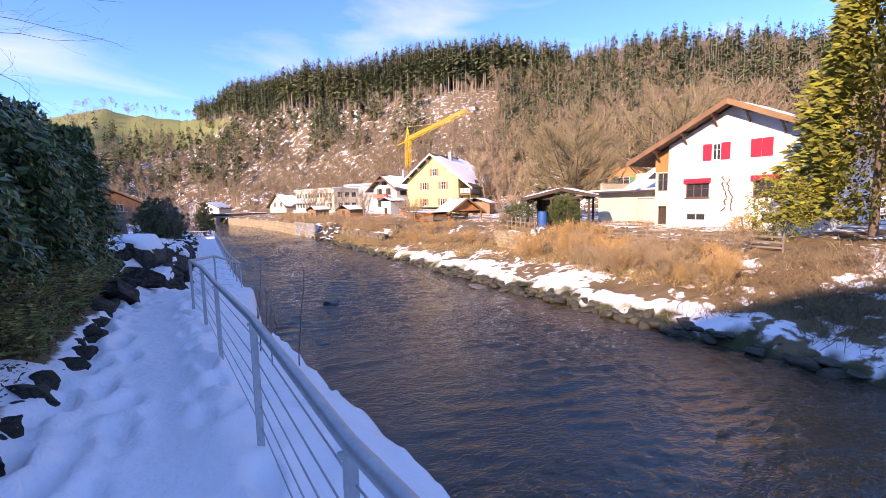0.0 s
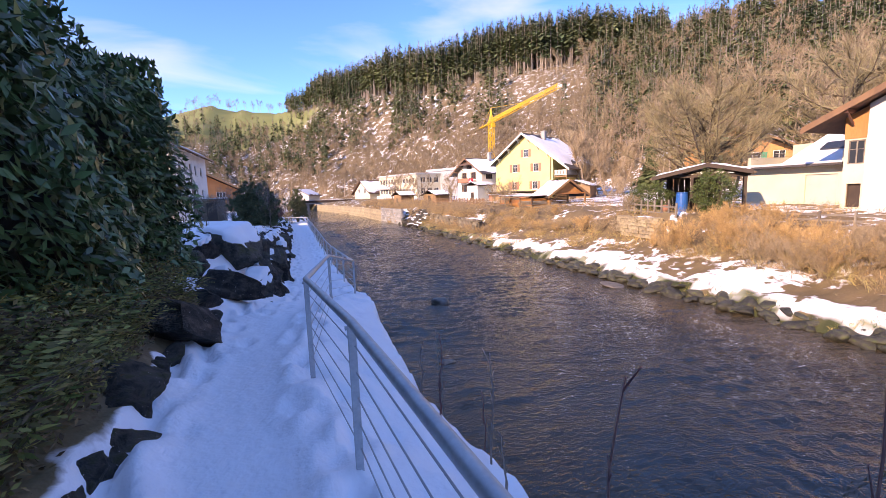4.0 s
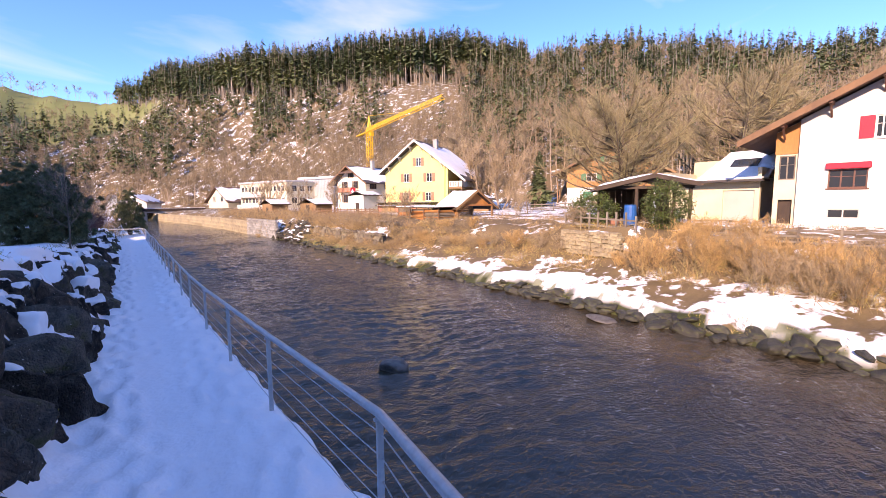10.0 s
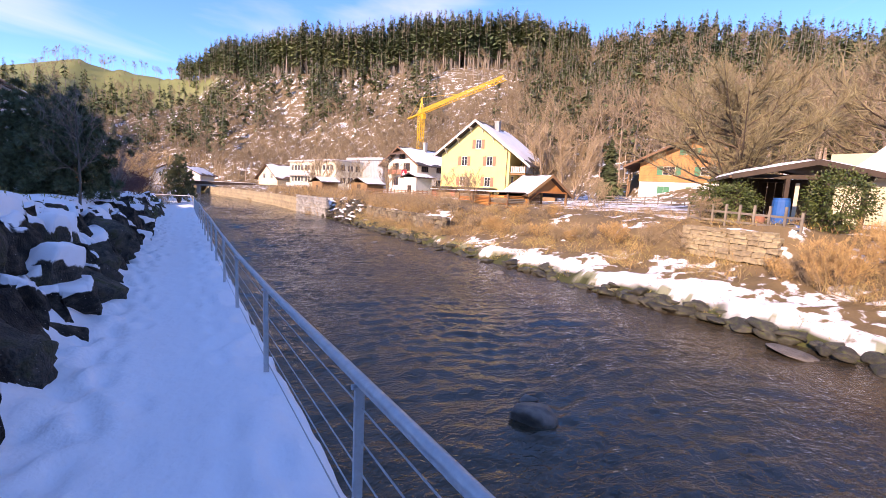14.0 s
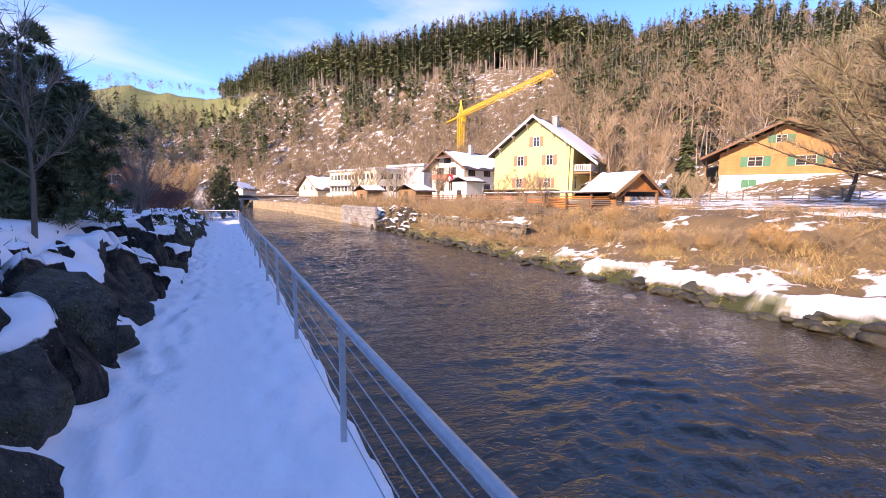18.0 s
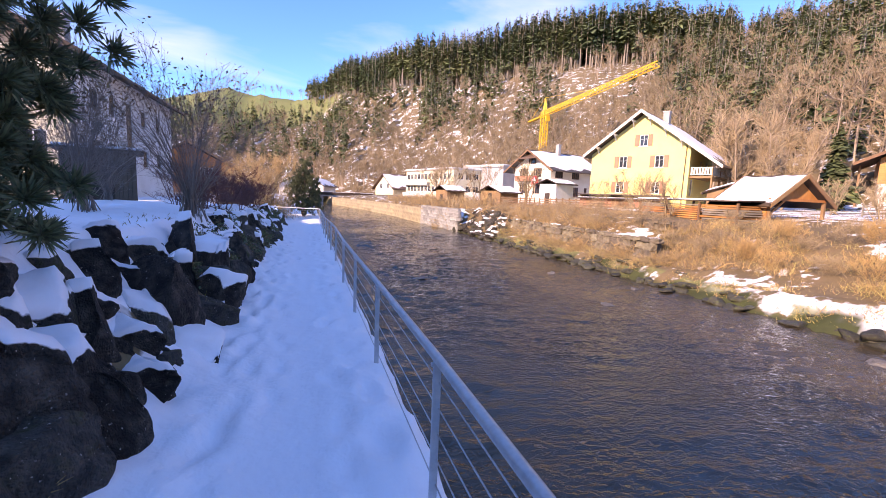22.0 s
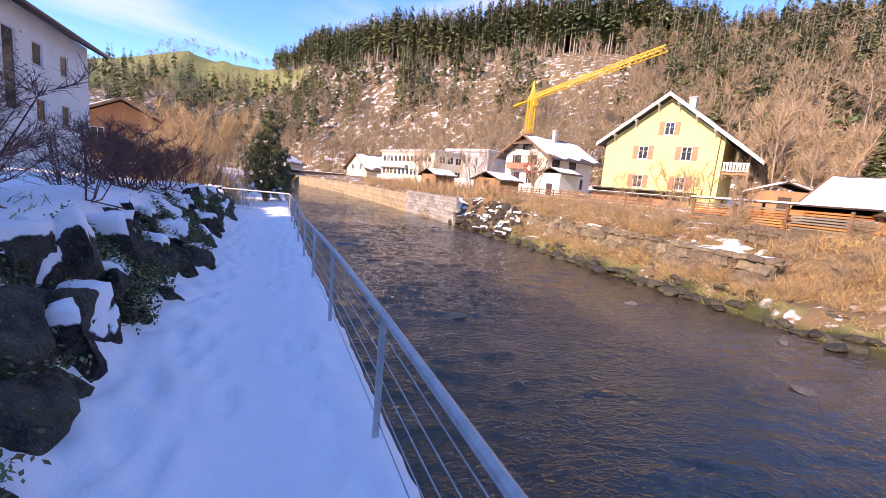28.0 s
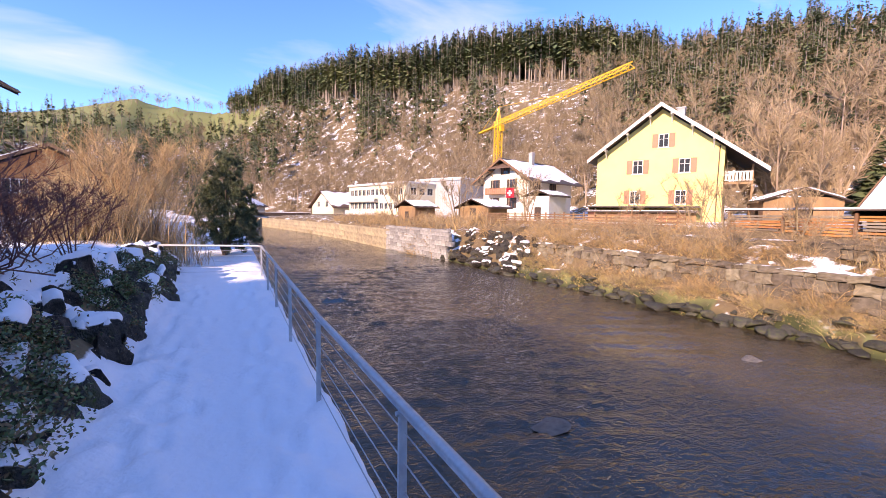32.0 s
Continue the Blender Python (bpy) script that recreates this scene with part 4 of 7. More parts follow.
def shell(house, ul, ur, d, z0, u_r, z_r, slope, wall, front, right=(), left=(), back=True, upper=None, split=None):
    """Four walls with the openings named for front and sides; rectangles are (u0, z0, u1, z1)."""
    part("wall", panel(bmesh.new(), gable_outline(ul, ur, z0, u_r, z_r - 0.25, slope), front, 0, 0.3), wall, house)
    zr_, zl_ = z_r - 0.25 - slope * abs(ur - u_r), z_r - 0.25 - slope * abs(ul - u_r)
    part("wall", panel(bmesh.new(), [(0.3, z0), (d - 0.3, z0), (d - 0.3, zr_), (0.3, zr_)], right, 0, 0.3, RIGHT(ur)), wall, house)
    part("wall", panel(bmesh.new(), [(0.3, z0), (d - 0.3, z0), (d - 0.3, zl_), (0.3, zl_)], [(d - c, b_, d - a, e) for a, b_, c, e in left], 0, 0.3, LEFT(ul, d)), wall, house)
    part("wall", prism(bmesh.new(), gable_outline(ul, ur, z0, u_r, z_r - 0.25, slope), d - 0.3, d), wall, house)


I4 = Matrix.Identity(4)

# white house with red shutters
H1 = empty("house", pose(34.05, 14.8, 0.1, 0, 0, -84), "white plastered house with red shutters and overhanging tiled roof", "house")
Z1 = 0.55
up1, up2 = (-1.28, 5.4, -0.72, 6.6), (1.15, 5.38, 2.45, 6.6)
g1, g2, c1, c2 = (-3.05, 2.72, -1.4, 3.78), (1.4, 2.72, 3.55, 3.78), (-3.0, 1.0, -1.6, 1.55), (1.9, 0.95, 3.3, 1.6)
shell(H1, -4.45, 5.6, 10, Z1, 0.0, 9.3, 0.505, M_WHITE, [up1, up2, g1, g2, c1, c2])
window(H1, I4, *up1, shutters=M_RED, sw=0.6, sill=M_WHITE, cols=2)
window(H1, I4, *up2, shutters=M_RED, closed=True)
for g_ in (g1, g2):
    w_ = window(H1, I4, *g_, frame_mat=M_BRFRAME, cols=3, rows_=2, sill=M_BRFRAME)
    part("awning_box", boxed((g_[0] - 0.12, -0.22, g_[3] + 0.02), (g_[2] + 0.12, -0.003, g_[3] + 0.36), 0.03), M_RED, w_, "rolled-up red awning")
for g_ in (c1, c2):
    window(H1, I4, *g_, frame_mat=M_GREY, cols=2, rows_=1)
roof_half(H1, 0, 9.42, -7.35, 0.505, -1.15, 10.8, M_TILE, snow=-0.15, thick=0.24, seed=3, verge=M_WOOD)
roof_half(H1, 0, 9.42, 7.35, 0.505, -1.15, 10.8, M_TILE, snow=-0.05, thick=0.24, seed=4, verge=M_WOOD)
rafters(H1, 0, 9.42, -6.2, 0.505, 0, -1.1, 3, M_BRFRAME)
rafters(H1, 0, 9.42, 6.2, 0.505, 0, -1.1, 3, M_BRFRAME)
# the wooden loggia at its corner
lo = part("loggia", panel(bmesh.new(), [(-5.6, Z1), (-4.47, Z1), (-4.47, 6.75), (-5.6, 6.2)], [(-5.4, 3.3, -4.6, 4.75), (-5.35, 0.62, -4.65, 2.1)], 0.25, 0.4), M_CREAM, H1, "glazed wooden loggia")
part("cladding", prism(bmesh.new(), [(-5.62, 4.85), (-4.46, 4.85), (-4.46, 6.72), (-5.62, 6.15)], 0.2, 0.245), M_ORWOOD, lo, "orange-stained boards")
part("loggia_side", boxed((-5.6, 0.4, Z1), (-5.45, 9.7, 6.2)), M_WOOD, H1)
window(H1, pose(0, 0.22, 0), -5.4, 3.3, -4.6, 4.75, frame_mat=M_GREYWOOD, cols=2, rows_=2)
part("loggia_door", boxed((-5.35, 0.5, 0.62), (-4.65, 0.54, 2.1)), M_DKWOOD, H1)
bm = bmesh.new()
for st in range(2):
    rr = random.Random(40 + st)
    pts, u, z = [], -0.55 + st * 0.75, 1.7
    for k in range(16):
        pts.append((u, -0.06 - 0.03 * rr.random(), z))
        u += rr.uniform(-0.14, 0.12) + (0.05 if st == 0 and k < 5 else 0)
        z += rr.uniform(0.1, 0.22)
    tube(bm, pts, [0.045 - 0.002 * k for k in range(16)], 5)
    for k in range(3, 16):
        for q in range(4):
            p = Vector(pts[k])
            tube(bm, [p, p + Vector((rr.uniform(-0.25, 0.25), rr.uniform(-0.05, 0), rr.uniform(-0.1, 0.2)))], [0.012, 0.005], 3)
vine = link_bm("climbing_vine", bm, M_BARK)
vine.matrix_world = pose(34.05, 14.8, 0.1, 0, 0, -84)
tagged(vine, "bare climbing vine stems on the white house wall", "vine")

# yellow house
H2 = empty("house", pose(39.05, 69.8, 0.1, 0, 0, -60) @ Matrix.Diagonal((1.02, 1.02, 1.02, 1)), "yellow plastered house with faded red shutters and snowy roof", "house")
at2 = (-0.15, 7.75, 0.75, 9.05)
w1_, w2_, w3_, w4_ = (-2.35, 5.3, -1.4, 6.65), (1.7, 5.3, 2.65, 6.65), (-2.5, 2.35, -1.55, 3.68), (1.5, 2.35, 2.45, 3.68)
sd1, sd2 = (1.0, 2.2, 2.0, 4.0), (4.6, 4.6, 5.5, 6.3)
shell(H2, -5.75, 5.3, 11, 0.5, 0.1, 11.6, 0.75, M_YELLOW, [at2, w1_, w2_, w3_, w4_], right=[sd1, sd2, (7.5, 4.6, 8.4, 6.3)])
window(H2, I4, *at2, shutters=M_SALMON, sw=0.5, sill=M_WHITE)
for g_ in (w1_, w2_, w3_, w4_):
    window(H2, I4, *g_, shutters=M_SALMON, sw=0.5, sill=M_WHITE)
for g_ in (sd1, sd2, (7.5, 4.6, 8.4, 6.3)):
    window(H2, RIGHT(5.3), *g_, cols=2)
roof_half(H2, 0.1, 11.75, -6.5, 0.75, -1.1, 12, M_DKROOF, snow=0.5, seed=7, verge=M_FRAME)
roof_half(H2, 0.1, 11.75, 8.6, 0.75, -1.1, 12, M_DKROOF, snow=0.42, seed=8, verge=M_FRAME)
rafters(H2, 0.1, 11.75, -5.8, 0.75, 0, -1.05, 3, M_FRAME)
rafters(H2, 0.1, 11.75, 5.3, 0.75, 0, -1.05, 3, M_FRAME)
chimney(H2, 1.2, 4.6, 10, 12.2, 0.7)
bal = part("balcony", boxed((5.31, 0.4, 4.15), (7.5, 8.5, 4.35)), M_WOOD, H2, "wooden balcony with white balustrade")
for a, c in (((5.35, 0.42), (7.45, 0.42)), ((7.45, 0.42), (7.45, 8.45))):
    L_ = math.dist(a, c)
    for z in (4.5, 5.25):
        part("balcony_rail", beam(bmesh.new(), (*a, z), (*c, z), 0.07, 0.09), M_FRAME, bal)
    for k in range(int(L_ / 0.24)):
        t = (k + 0.5) / int(L_ / 0.24)
        p = (a[0] + (c[0] - a[0]) * t, a[1] + (c[1] - a[1]) * t)
        part("baluster", boxed((p[0] - 0.085, p[1] - 0.085 if a[1] != c[1] else p[1] - 0.015, 4.52), (p[0] + 0.085 if a[1] == c[1] else p[0] + 0.015, p[1] + 0.085 if a[1] != c[1] else p[1] + 0.015, 5.22)), M_FRAME, bal)
for v in (0.5, 4.4, 8.3):
    part("balcony_post", boxed((7.35, v - 0.08, 0.4), (7.5, v + 0.08, 5.9)), M_WOOD, H2)
part("downpipe", tube(bmesh.new(), [(4.9, -0.08, 7.6), (4.85, -0.08, 4), (4.85, -0.08, 0.6)], 0.05, 6), M_GUTTER, H2)
# its lean-to with a dark roof
S2 = empty("lean_to_shed", pose(39.05, 69.8, 0.1, 0, 0, -60) @ Matrix.Diagonal((1.02, 1.02, 1.02, 1)), "low wooden lean-to with dark snow-edged roof against the yellow house", "shed")
part("roof", prism(bmesh.new(), [(-6.0, 2.12), (3.7, 2.12), (3.7, 2.0), (-6.0, 2.0)], -2.6, -0.02), M_DKROOF, S2)
bm = bmesh.new()
box(bm, (-5.9, -2.75, 1.55), (3.6, -2.2, 1.72))
part("snow_edge", bm, M_ROOFSNOW, S2)
part("roof_slope", prism(bmesh.new(), [(-6.0, 1.68), (3.7, 1.68), (3.7, 1.54), (-6.0, 1.54)], -3.0, -2.15), M_DKROOF, S2)
for k in range(12):
    a = -5.8 + k * 0.78
    part("board", boxed((a, -2.4, 0.4), (a + 0.74, -2.34, 1.56)), M_WOOD if k % 4 else M_SALMON, S2)
part("side_board", boxed((-5.85, -2.34, 0.4), (-5.78, -0.02, 2.0)), M_WOOD, S2)

# cream house with a hipped gable, a red balcony and a flag
H3 = empty("house", pose(40.8, 99.0, 0.3, 0, 0, -74), "cream old house with half-hipped snowy roof and red balcony", "house")
fr = [(-2.6, 5.0, -1.5, 6.6), (0.9, 5.0, 2.0, 6.6), (-0.5, 7.4, 0.5, 8.7), (-2.6, 2.0, -1.5, 3.7), (0.9, 2.0, 2.0, 3.7)]
sr = [(1.2, 4.9, 3.2, 6.5), (5.6, 4.9, 7.6, 6.5), (1.2, 1.7, 3.2, 3.4), (5.6, 1.7, 7.6, 3.4), (9.2, 1.7, 10.0, 3.4)]
shell(H3, -4.6, 4.6, 12, 0.4, 0, 9.9, 0.62, M_IVORY, fr, right=sr)
for g_ in fr:
    window(H3, I4, *g_, frame_mat=M_BRFRAME, shutters=M_DKWOOD, sw=0.4)
for g_ in sr:
    window(H3, RIGHT(4.6), *g_, frame_mat=M_BRFRAME, cols=4, rows_=1, sill=M_GREY)
roof_half(H3, 0, 9.95, -6.3, 0.62, -1.4, 13, M_DKROOF, snow=0.6, seed=11, verge=M_WOOD)
roof_half(H3, 0, 9.95, 6.3, 0.62, -1.4, 13, M_DKROOF, snow=0.6, seed=12, verge=M_WOOD)
bm = bmesh.new()
v = [bm.verts.new(p) for p in ((0, 1.2, 10.02), (-2.4, -1.6, 8.42), (2.4, -1.6, 8.42))]
bm.faces.new(v)
v2 = [bm.verts.new(q.co - Vector((0, 0, 0.18))) for q in v]
bm.faces.new(v2[::-1])
for i in range(3):
    bm.faces.new((v[i], v2[i], v2[(i + 1) % 3], v[(i + 1) % 3]))
part("hip", bm, M_TILE, H3)
rafters(H3, 0, 9.95, -5.2, 0.62, 0, -1.3, 3)
rafters(H3, 0, 9.95, 5.2, 0.62, 0, -1.3, 3)
chimney(H3, 1.0, 5.5, 8.6, 11.2, 0.7)
bal = part("balcony", boxed((-3.2, -1.2, 4.2), (2.8, -0.01, 4.35)), M_WOOD, H3, "red wooden balcony")
for k in range(14):
    a = -3.2 + k * 0.43
    part("balcony_board", boxed((a, -1.22, 4.3), (a + 0.39, -1.16, 5.15)), M_SALMON, bal)
part("balcony_rail", boxed((-3.25, -1.27, 5.16), (2.85, -1.12, 5.24)), M_WOOD, bal)
flag = empty("flag", pose(40.8, 99.0, 0.3, 0, 0, -74) @ pose(1.6, -1.6, 3.6), "red flag with white cross hung from the balcony", "flag")
bm = bmesh.new()
for i in range(9):
    for j in range(7):
        bm.verts.new((i * 0.2, 0.08 * math.sin(i * 0.9), j * 0.25))
bm.verts.ensure_lookup_table()
for i in range(8):
    for j in range(6):
        bm.faces.new([bm.verts[k] for k in (i * 7 + j, (i + 1) * 7 + j, (i + 1) * 7 + j + 1, i * 7 + j + 1)])
bmesh.ops.solidify(bm, geom=bm.faces[:], thickness=0.01)
part("cloth", bm, M_RED, flag)
part("cross", box(boxed((0.65, -0.1, 0.3), (0.95, -0.085, 1.2)), (0.35, -0.099, 0.6), (1.25, -0.086, 0.9)), M_FRAME, flag)
part("flag_pole", tube(bmesh.new(), [(-0.03, 0, -0.2), (-0.03, 0, 2.0)], 0.025, 6), M_FRAME, flag)

# long two-storey building with a flat roof
ANG4 = math.degrees(math.atan2(109 - 134.6, 29 - 21))
H4 = empty("apartment_building", pose(34, 147, 0.2, 0, 0, ANG4) @ Matrix.Diagonal((0.92, 1.0, 1.22, 1)), "long pale two-storey building with flat roof and window bands", "building")
hs = [(-12.6 + 2.1 * k, z, -12.6 + 2.1 * k + 1.5, z + 1.35) for k in range(12) for z in (1.7, 4.5)]
rs_ = [(1.5 + 2.6 * k, z, 3.3 + 2.6 * k, z + 1.4) for k in range(4) for z in (1.7, 4.5)]
part("wall", panel(bmesh.new(), [(-13.5, 0.2), (13.5, 0.2), (13.5, 6.6), (-13.5, 6.6)], hs, 0, 0.3), M_CREAM, H4)
part("wall", panel(bmesh.new(), [(0.3, 0.2), (13, 0.2), (13, 6.6), (0.3, 6.6)], rs_, 0, 0.3, RIGHT(13.5)), M_CREAM, H4)
part("wall", boxed((-13.5, 12.7, 0.2), (13.2, 13, 6.6)), M_CREAM, H4)
part("wall", boxed((-13.5, 0.3, 0.2), (-13.2, 12.7, 6.6)), M_CREAM, H4)
for g_ in hs:
    window(H4, I4, *g_, cols=2, rows_=1)
for g_ in rs_:
    window(H4, RIGHT(13.5), *g_, cols=2, rows_=1)
for z in (0.35, 3.3):
    part("parapet", boxed((-13.4, -1.3, z), (1.5, -1.2, z + 1.0)), M_FRAME, H4, "white balcony parapet")
    part("balcony_floor", boxed((-13.4, -1.2, z - 0.15), (1.5, -0.01, z)), M_CONC, H4)
part("roof", boxed((-13.9, -0.5, 6.6), (13.9, 13.3, 6.9)), M_GREY, H4)
part("roof_snow", boxed((-13.6, -0.3, 6.9), (13.6, 13.1, 7.02), 0.05), M_ROOFSNOW, H4)

# grey hall beside it
H5 = empty("industrial_hall", pose(46.5, 138, 0.2, 0, 0, -66) @ Matrix.Diagonal((1, 1, 1.45, 1)), "grey metal-clad hall with snowy flat roof", "building")
part("wall", boxed((-6, 0, 0.2), (8, 14, 6.3)), M_METAL, H5)
for k in range(23):
    part("rib", boxed((-5.9 + k * 0.6, -0.05, 0.3), (-5.84 + k * 0.6, -0.001, 6.2)), M_GREY, H5)
part("roof", boxed((-6.4, -0.5, 6.3), (8.4, 14.4, 6.6)), M_GREY, H5)
part("roof_snow", boxed((-6.3, -0.4, 6.6), (8.3, 14.3, 6.74), 0.05), M_ROOFSNOW, H5)
part("terrace_wall", boxed((-8, -5, 0.2), (10, -4.8, 1.6)), M_METAL, H5)

# far ochre house by the bend
H6 = empty("house", pose(27.5, 183, 0.4, 0, 0, -70) @ Matrix.Diagonal((1.3, 1.3, 1.3, 1)), "small ochre house with snowy roof by the river bend", "house")
shell(H6, -5, 5, 9, 0, 0, 6.0, 0.7, M_CREAM, [(-2.5, 2, -1.3, 3.4), (1.3, 2, 2.5, 3.4)])
for g_ in ((-2.5, 2, -1.3, 3.4), (1.3, 2, 2.5, 3.4)):
    window(H6, I4, *g_)
roof_half(H6, 0, 6.1, -6, 0.7, -0.8, 9.8, M_TILE, snow=0.35, seed=21)
roof_half(H6, 0, 6.1, 6, 0.7, -0.8, 9.8, M_TILE, snow=0.5, seed=22)

# chalet with green shutters
H7 = empty("chalet", pose(68.5, 54.2, 0.9, 0, 0, -60) @ Matrix.Diagonal((1.08, 1.0, 1.04, 1)), "wooden chalet with orange boards, white ground floor and green shutters", "house")
lw = [(-4.1, 1.6, -2.5, 2.9), (0.3, 1.5, 2.2, 2.9), (4.0, 1.5, 5.6, 2.9)]
uw = [(-3.6, 4.6, -2.0, 5.9), (1.2, 4.6, 3.2, 5.9), (4.6, 4.7, 6.0, 6.0), (-0.9, 7.6, 0.2, 8.6)]
part("wall", panel(bmesh.new(), [(-6.6, 0.3), (6.8, 0.3), (6.8, 3.6), (-6.6, 3.6)], lw, 0, 0.3), M_WHITE, H7)
part("wall", boxed((-6.6, 0.3, 0.3), (-6.3, 11, 3.6)), M_WHITE, H7)
part("wall", boxed((6.5, 0.3, 0.3), (6.8, 11, 3.6)), M_WHITE, H7)
part("upper_wall", panel(bmesh.new(), [(-6.7, 3.6), (6.9, 3.6), (6.9, 6.3), (0, 9.85), (-6.7, 6.4)], uw, -0.12, 0.2), M_ORWOOD, H7, "orange board cladding")
part("upper_wall", boxed((-6.7, 0.2, 3.6), (-6.45, 11, 6.4)), M_ORWOOD, H7)
part("upper_wall", boxed((6.65, 0.2, 3.6), (6.9, 11, 6.3)), M_ORWOOD, H7)
for k in range(9):
    part("batten", boxed((-6.7, -0.15, 3.95 + k * 0.26), (6.9, -0.121, 3.97 + k * 0.26)), M_WOOD, H7)
for i, g_ in enumerate(lw):
    window(H7, I4, *g_, shutters=M_GREEN, closed=i == 0, sw=0.7)
for i, g_ in enumerate(uw):
    window(H7, pose(0, -0.12, 0), *g_, shutters=M_GREEN if i != 2 else None, sw=0.75)
roof_half(H7, 0, 10.4, -8.8, 0.52, -2.0, 12, M_TILE, snow=0.2, seed=31, verge=M_WOOD)
roof_half(H7, 0, 10.4, 9.2, 0.52, -2.0, 12, M_TILE, snow=0.3, seed=32, verge=M_WOOD)
rafters(H7, 0, 10.4, -7, 0.52, -0.1, -1.9, 3)
rafters(H7, 0, 10.4, 7, 0.52, -0.1, -1.9, 3)
for v in (0.3, 3.0):
    part("porch_post", boxed((-8.3, v, 0.3), (-8.12, v + 0.18, 5.6)), M_WOOD, H7)

# wooden hut by the bank
H8 = empty("wooden_hut", pose(32.0, 46.95, 0.1, 0, 0, 0), "open wooden hut with snow-covered gable roof on the bank", "hut")
roof_half(H8, 0, 3.45, -3.0, 0.66, -0.4, 4.0, M_DKWOOD, snow=0.75, seed=41, thick=0.12, verge=M_WOOD)
roof_half(H8, 0, 3.45, 3.0, 0.66, -0.4, 4.0, M_DKWOOD, snow=0.6, seed=42, thick=0.12, verge=M_WOOD)
for u, v in ((-2.5, 0), (2.4, 0), (-2.5, 3.5), (2.4, 3.5)):
    part("post", boxed((u - 0.09, v - 0.09, 0.1), (u + 0.09, v + 0.09, 1.75)), M_WOOD, H8)
for k in range(7):
    part("board", boxed((-2.62, 0.1, 0.25 + k * 0.2), (-2.59, 3.45, 0.42 + k * 0.2)), M_ORWOOD, H8)
    part("board", boxed((-2.5, 3.5, 0.25 + k * 0.2), (2.4, 3.53, 0.42 + k * 0.2)), M_WOOD, H8)
part("gable_panel", prism(bmesh.new(), [(-2.3, 1.75), (2.2, 1.75), (0, 3.2)], 0.15, 0.2), M_ORWOOD, H8)
part("brace", beam(bmesh.new(), (-2.4, 0.02, 0.9), (-1.2, 0.02, 1.8), 0.12), M_ORWOOD, H8)
part("tie_beam", boxed((-2.7, -0.12, 1.7), (2.6, 0.02, 1.86)), M_ORWOOD, H8)
# timber stack and low fence on its river side
H9 = empty("timber_store", pose(28.3, 47.05, 0.1, 0, 0, -2), "stacked boards under a small snowy roof beside the hut", "timber store")
part("roof", prism(bmesh.new(), [(-1.4, 1.60), (1.6, 1.66), (1.6, 1.58), (-1.4, 1.52)], 0, 9), M_DKWOOD, H9)
part("roof_snow", prism(bmesh.new(), [(-1.38, 1.602), (1.58, 1.662), (1.58, 1.76), (-1.38, 1.69)], 0.05, 8.95), M_ROOFSNOW, H9)
for v in (0.1, 3, 6, 8.8):
    part("post", boxed((-1.2, v, -0.4), (-1.08, v + 0.12, 1.44)), M_WOOD, H9)
    part("post", boxed((1.3, v, -0.2), (1.42, v + 0.12, 1.66)), M_WOOD, H9)
rr = random.Random(5)
for k in range(9):
    for j in range(3):
        a = 0.1 + j * 3 + rr.uniform(0, 0.2)
        part("board", boxed((-1.1 + rr.uniform(-0.08, 0.05), a, 0.0 + k * 0.15), (0.9, a + 2.7, 0.1 + k * 0.15)), M_ORWOOD if rr.random() < 0.6 else M_GREYWOOD, H9)

# open barn with a shallow gable, set askew to the river
H10 = empty("open_barn", pose(27.75, 25.3, 0.45, 0, 0, -52.5), "open dark barn with shallow snow-edged roof and ivy at its posts", "barn")
roof_half(H10, 0.35, 3.4, -3.1, 0.225, -0.6, 5.2, M_DKWOOD, snow=0.95, thick=0.12, seed=51, verge=M_DKWOOD)
roof_half(H10, 0.35, 3.4, 2.9, 0.225, -0.6, 5.2, M_DKWOOD, snow=0.95, thick=0.12, seed=52, verge=M_DKWOOD)
for u in (-2.6, -0.6, 1.0, 2.5):
    for v in (0.0, 4.4):
        part("post", boxed((u - 0.09, v - 0.09, 0.0), (u + 0.09, v + 0.09, 2.6)), M_DKWOOD, H10)
for v in (0.0, 4.4):
    part("tie_beam", boxed((-2.8, v - 0.1, 2.5), (2.7, v + 0.1, 2.7)), M_DKWOOD, H10)
for k in range(9):
    part("board", boxed((-2.6 + k * 0.4, 4.5, 0.05), (-2.22 + k * 0.4, 4.54, 2.5)), M_DKWOOD, H10)
for k in range(6):
    part("board", boxed((1.3, 0.05 + k * 0.72, 0.05), (1.34, 0.73 + k * 0.72, 2.5)), M_DKWOOD, H10)
brl = empty("barrel", pose(26.1, 25.4, gz(26.1, 25.4) - 0.02), "upright blue plastic barrel in front of the barn", "barrel")
part("drum", tube(bmesh.new(), [(0, 0, 0), (0, 0, 0.1), (0, 0, 0.6), (0, 0, 1.2), (0, 0, 1.3)], [0.32, 0.36, 0.38, 0.36, 0.32], 16), M_BLUE, brl)
part("lid", tube(bmesh.new(), [(0, 0, 1.3), (0, 0, 1.36)], 0.34, 16), M_BLUE, brl)
pot = link_bm("clay_pot", tube(bmesh.new(), [(0, 0, 0), (0, 0, 0.2), (0, 0, 0.42), (0, 0, 0.52)], [0.16, 0.28, 0.27, 0.18], 14), M_BRICK)
pot.matrix_world = pose(25.2, 25.9, gz(25.2, 25.9) - 0.02)
tagged(pot, "round brown clay pot beside the barn", "pot")

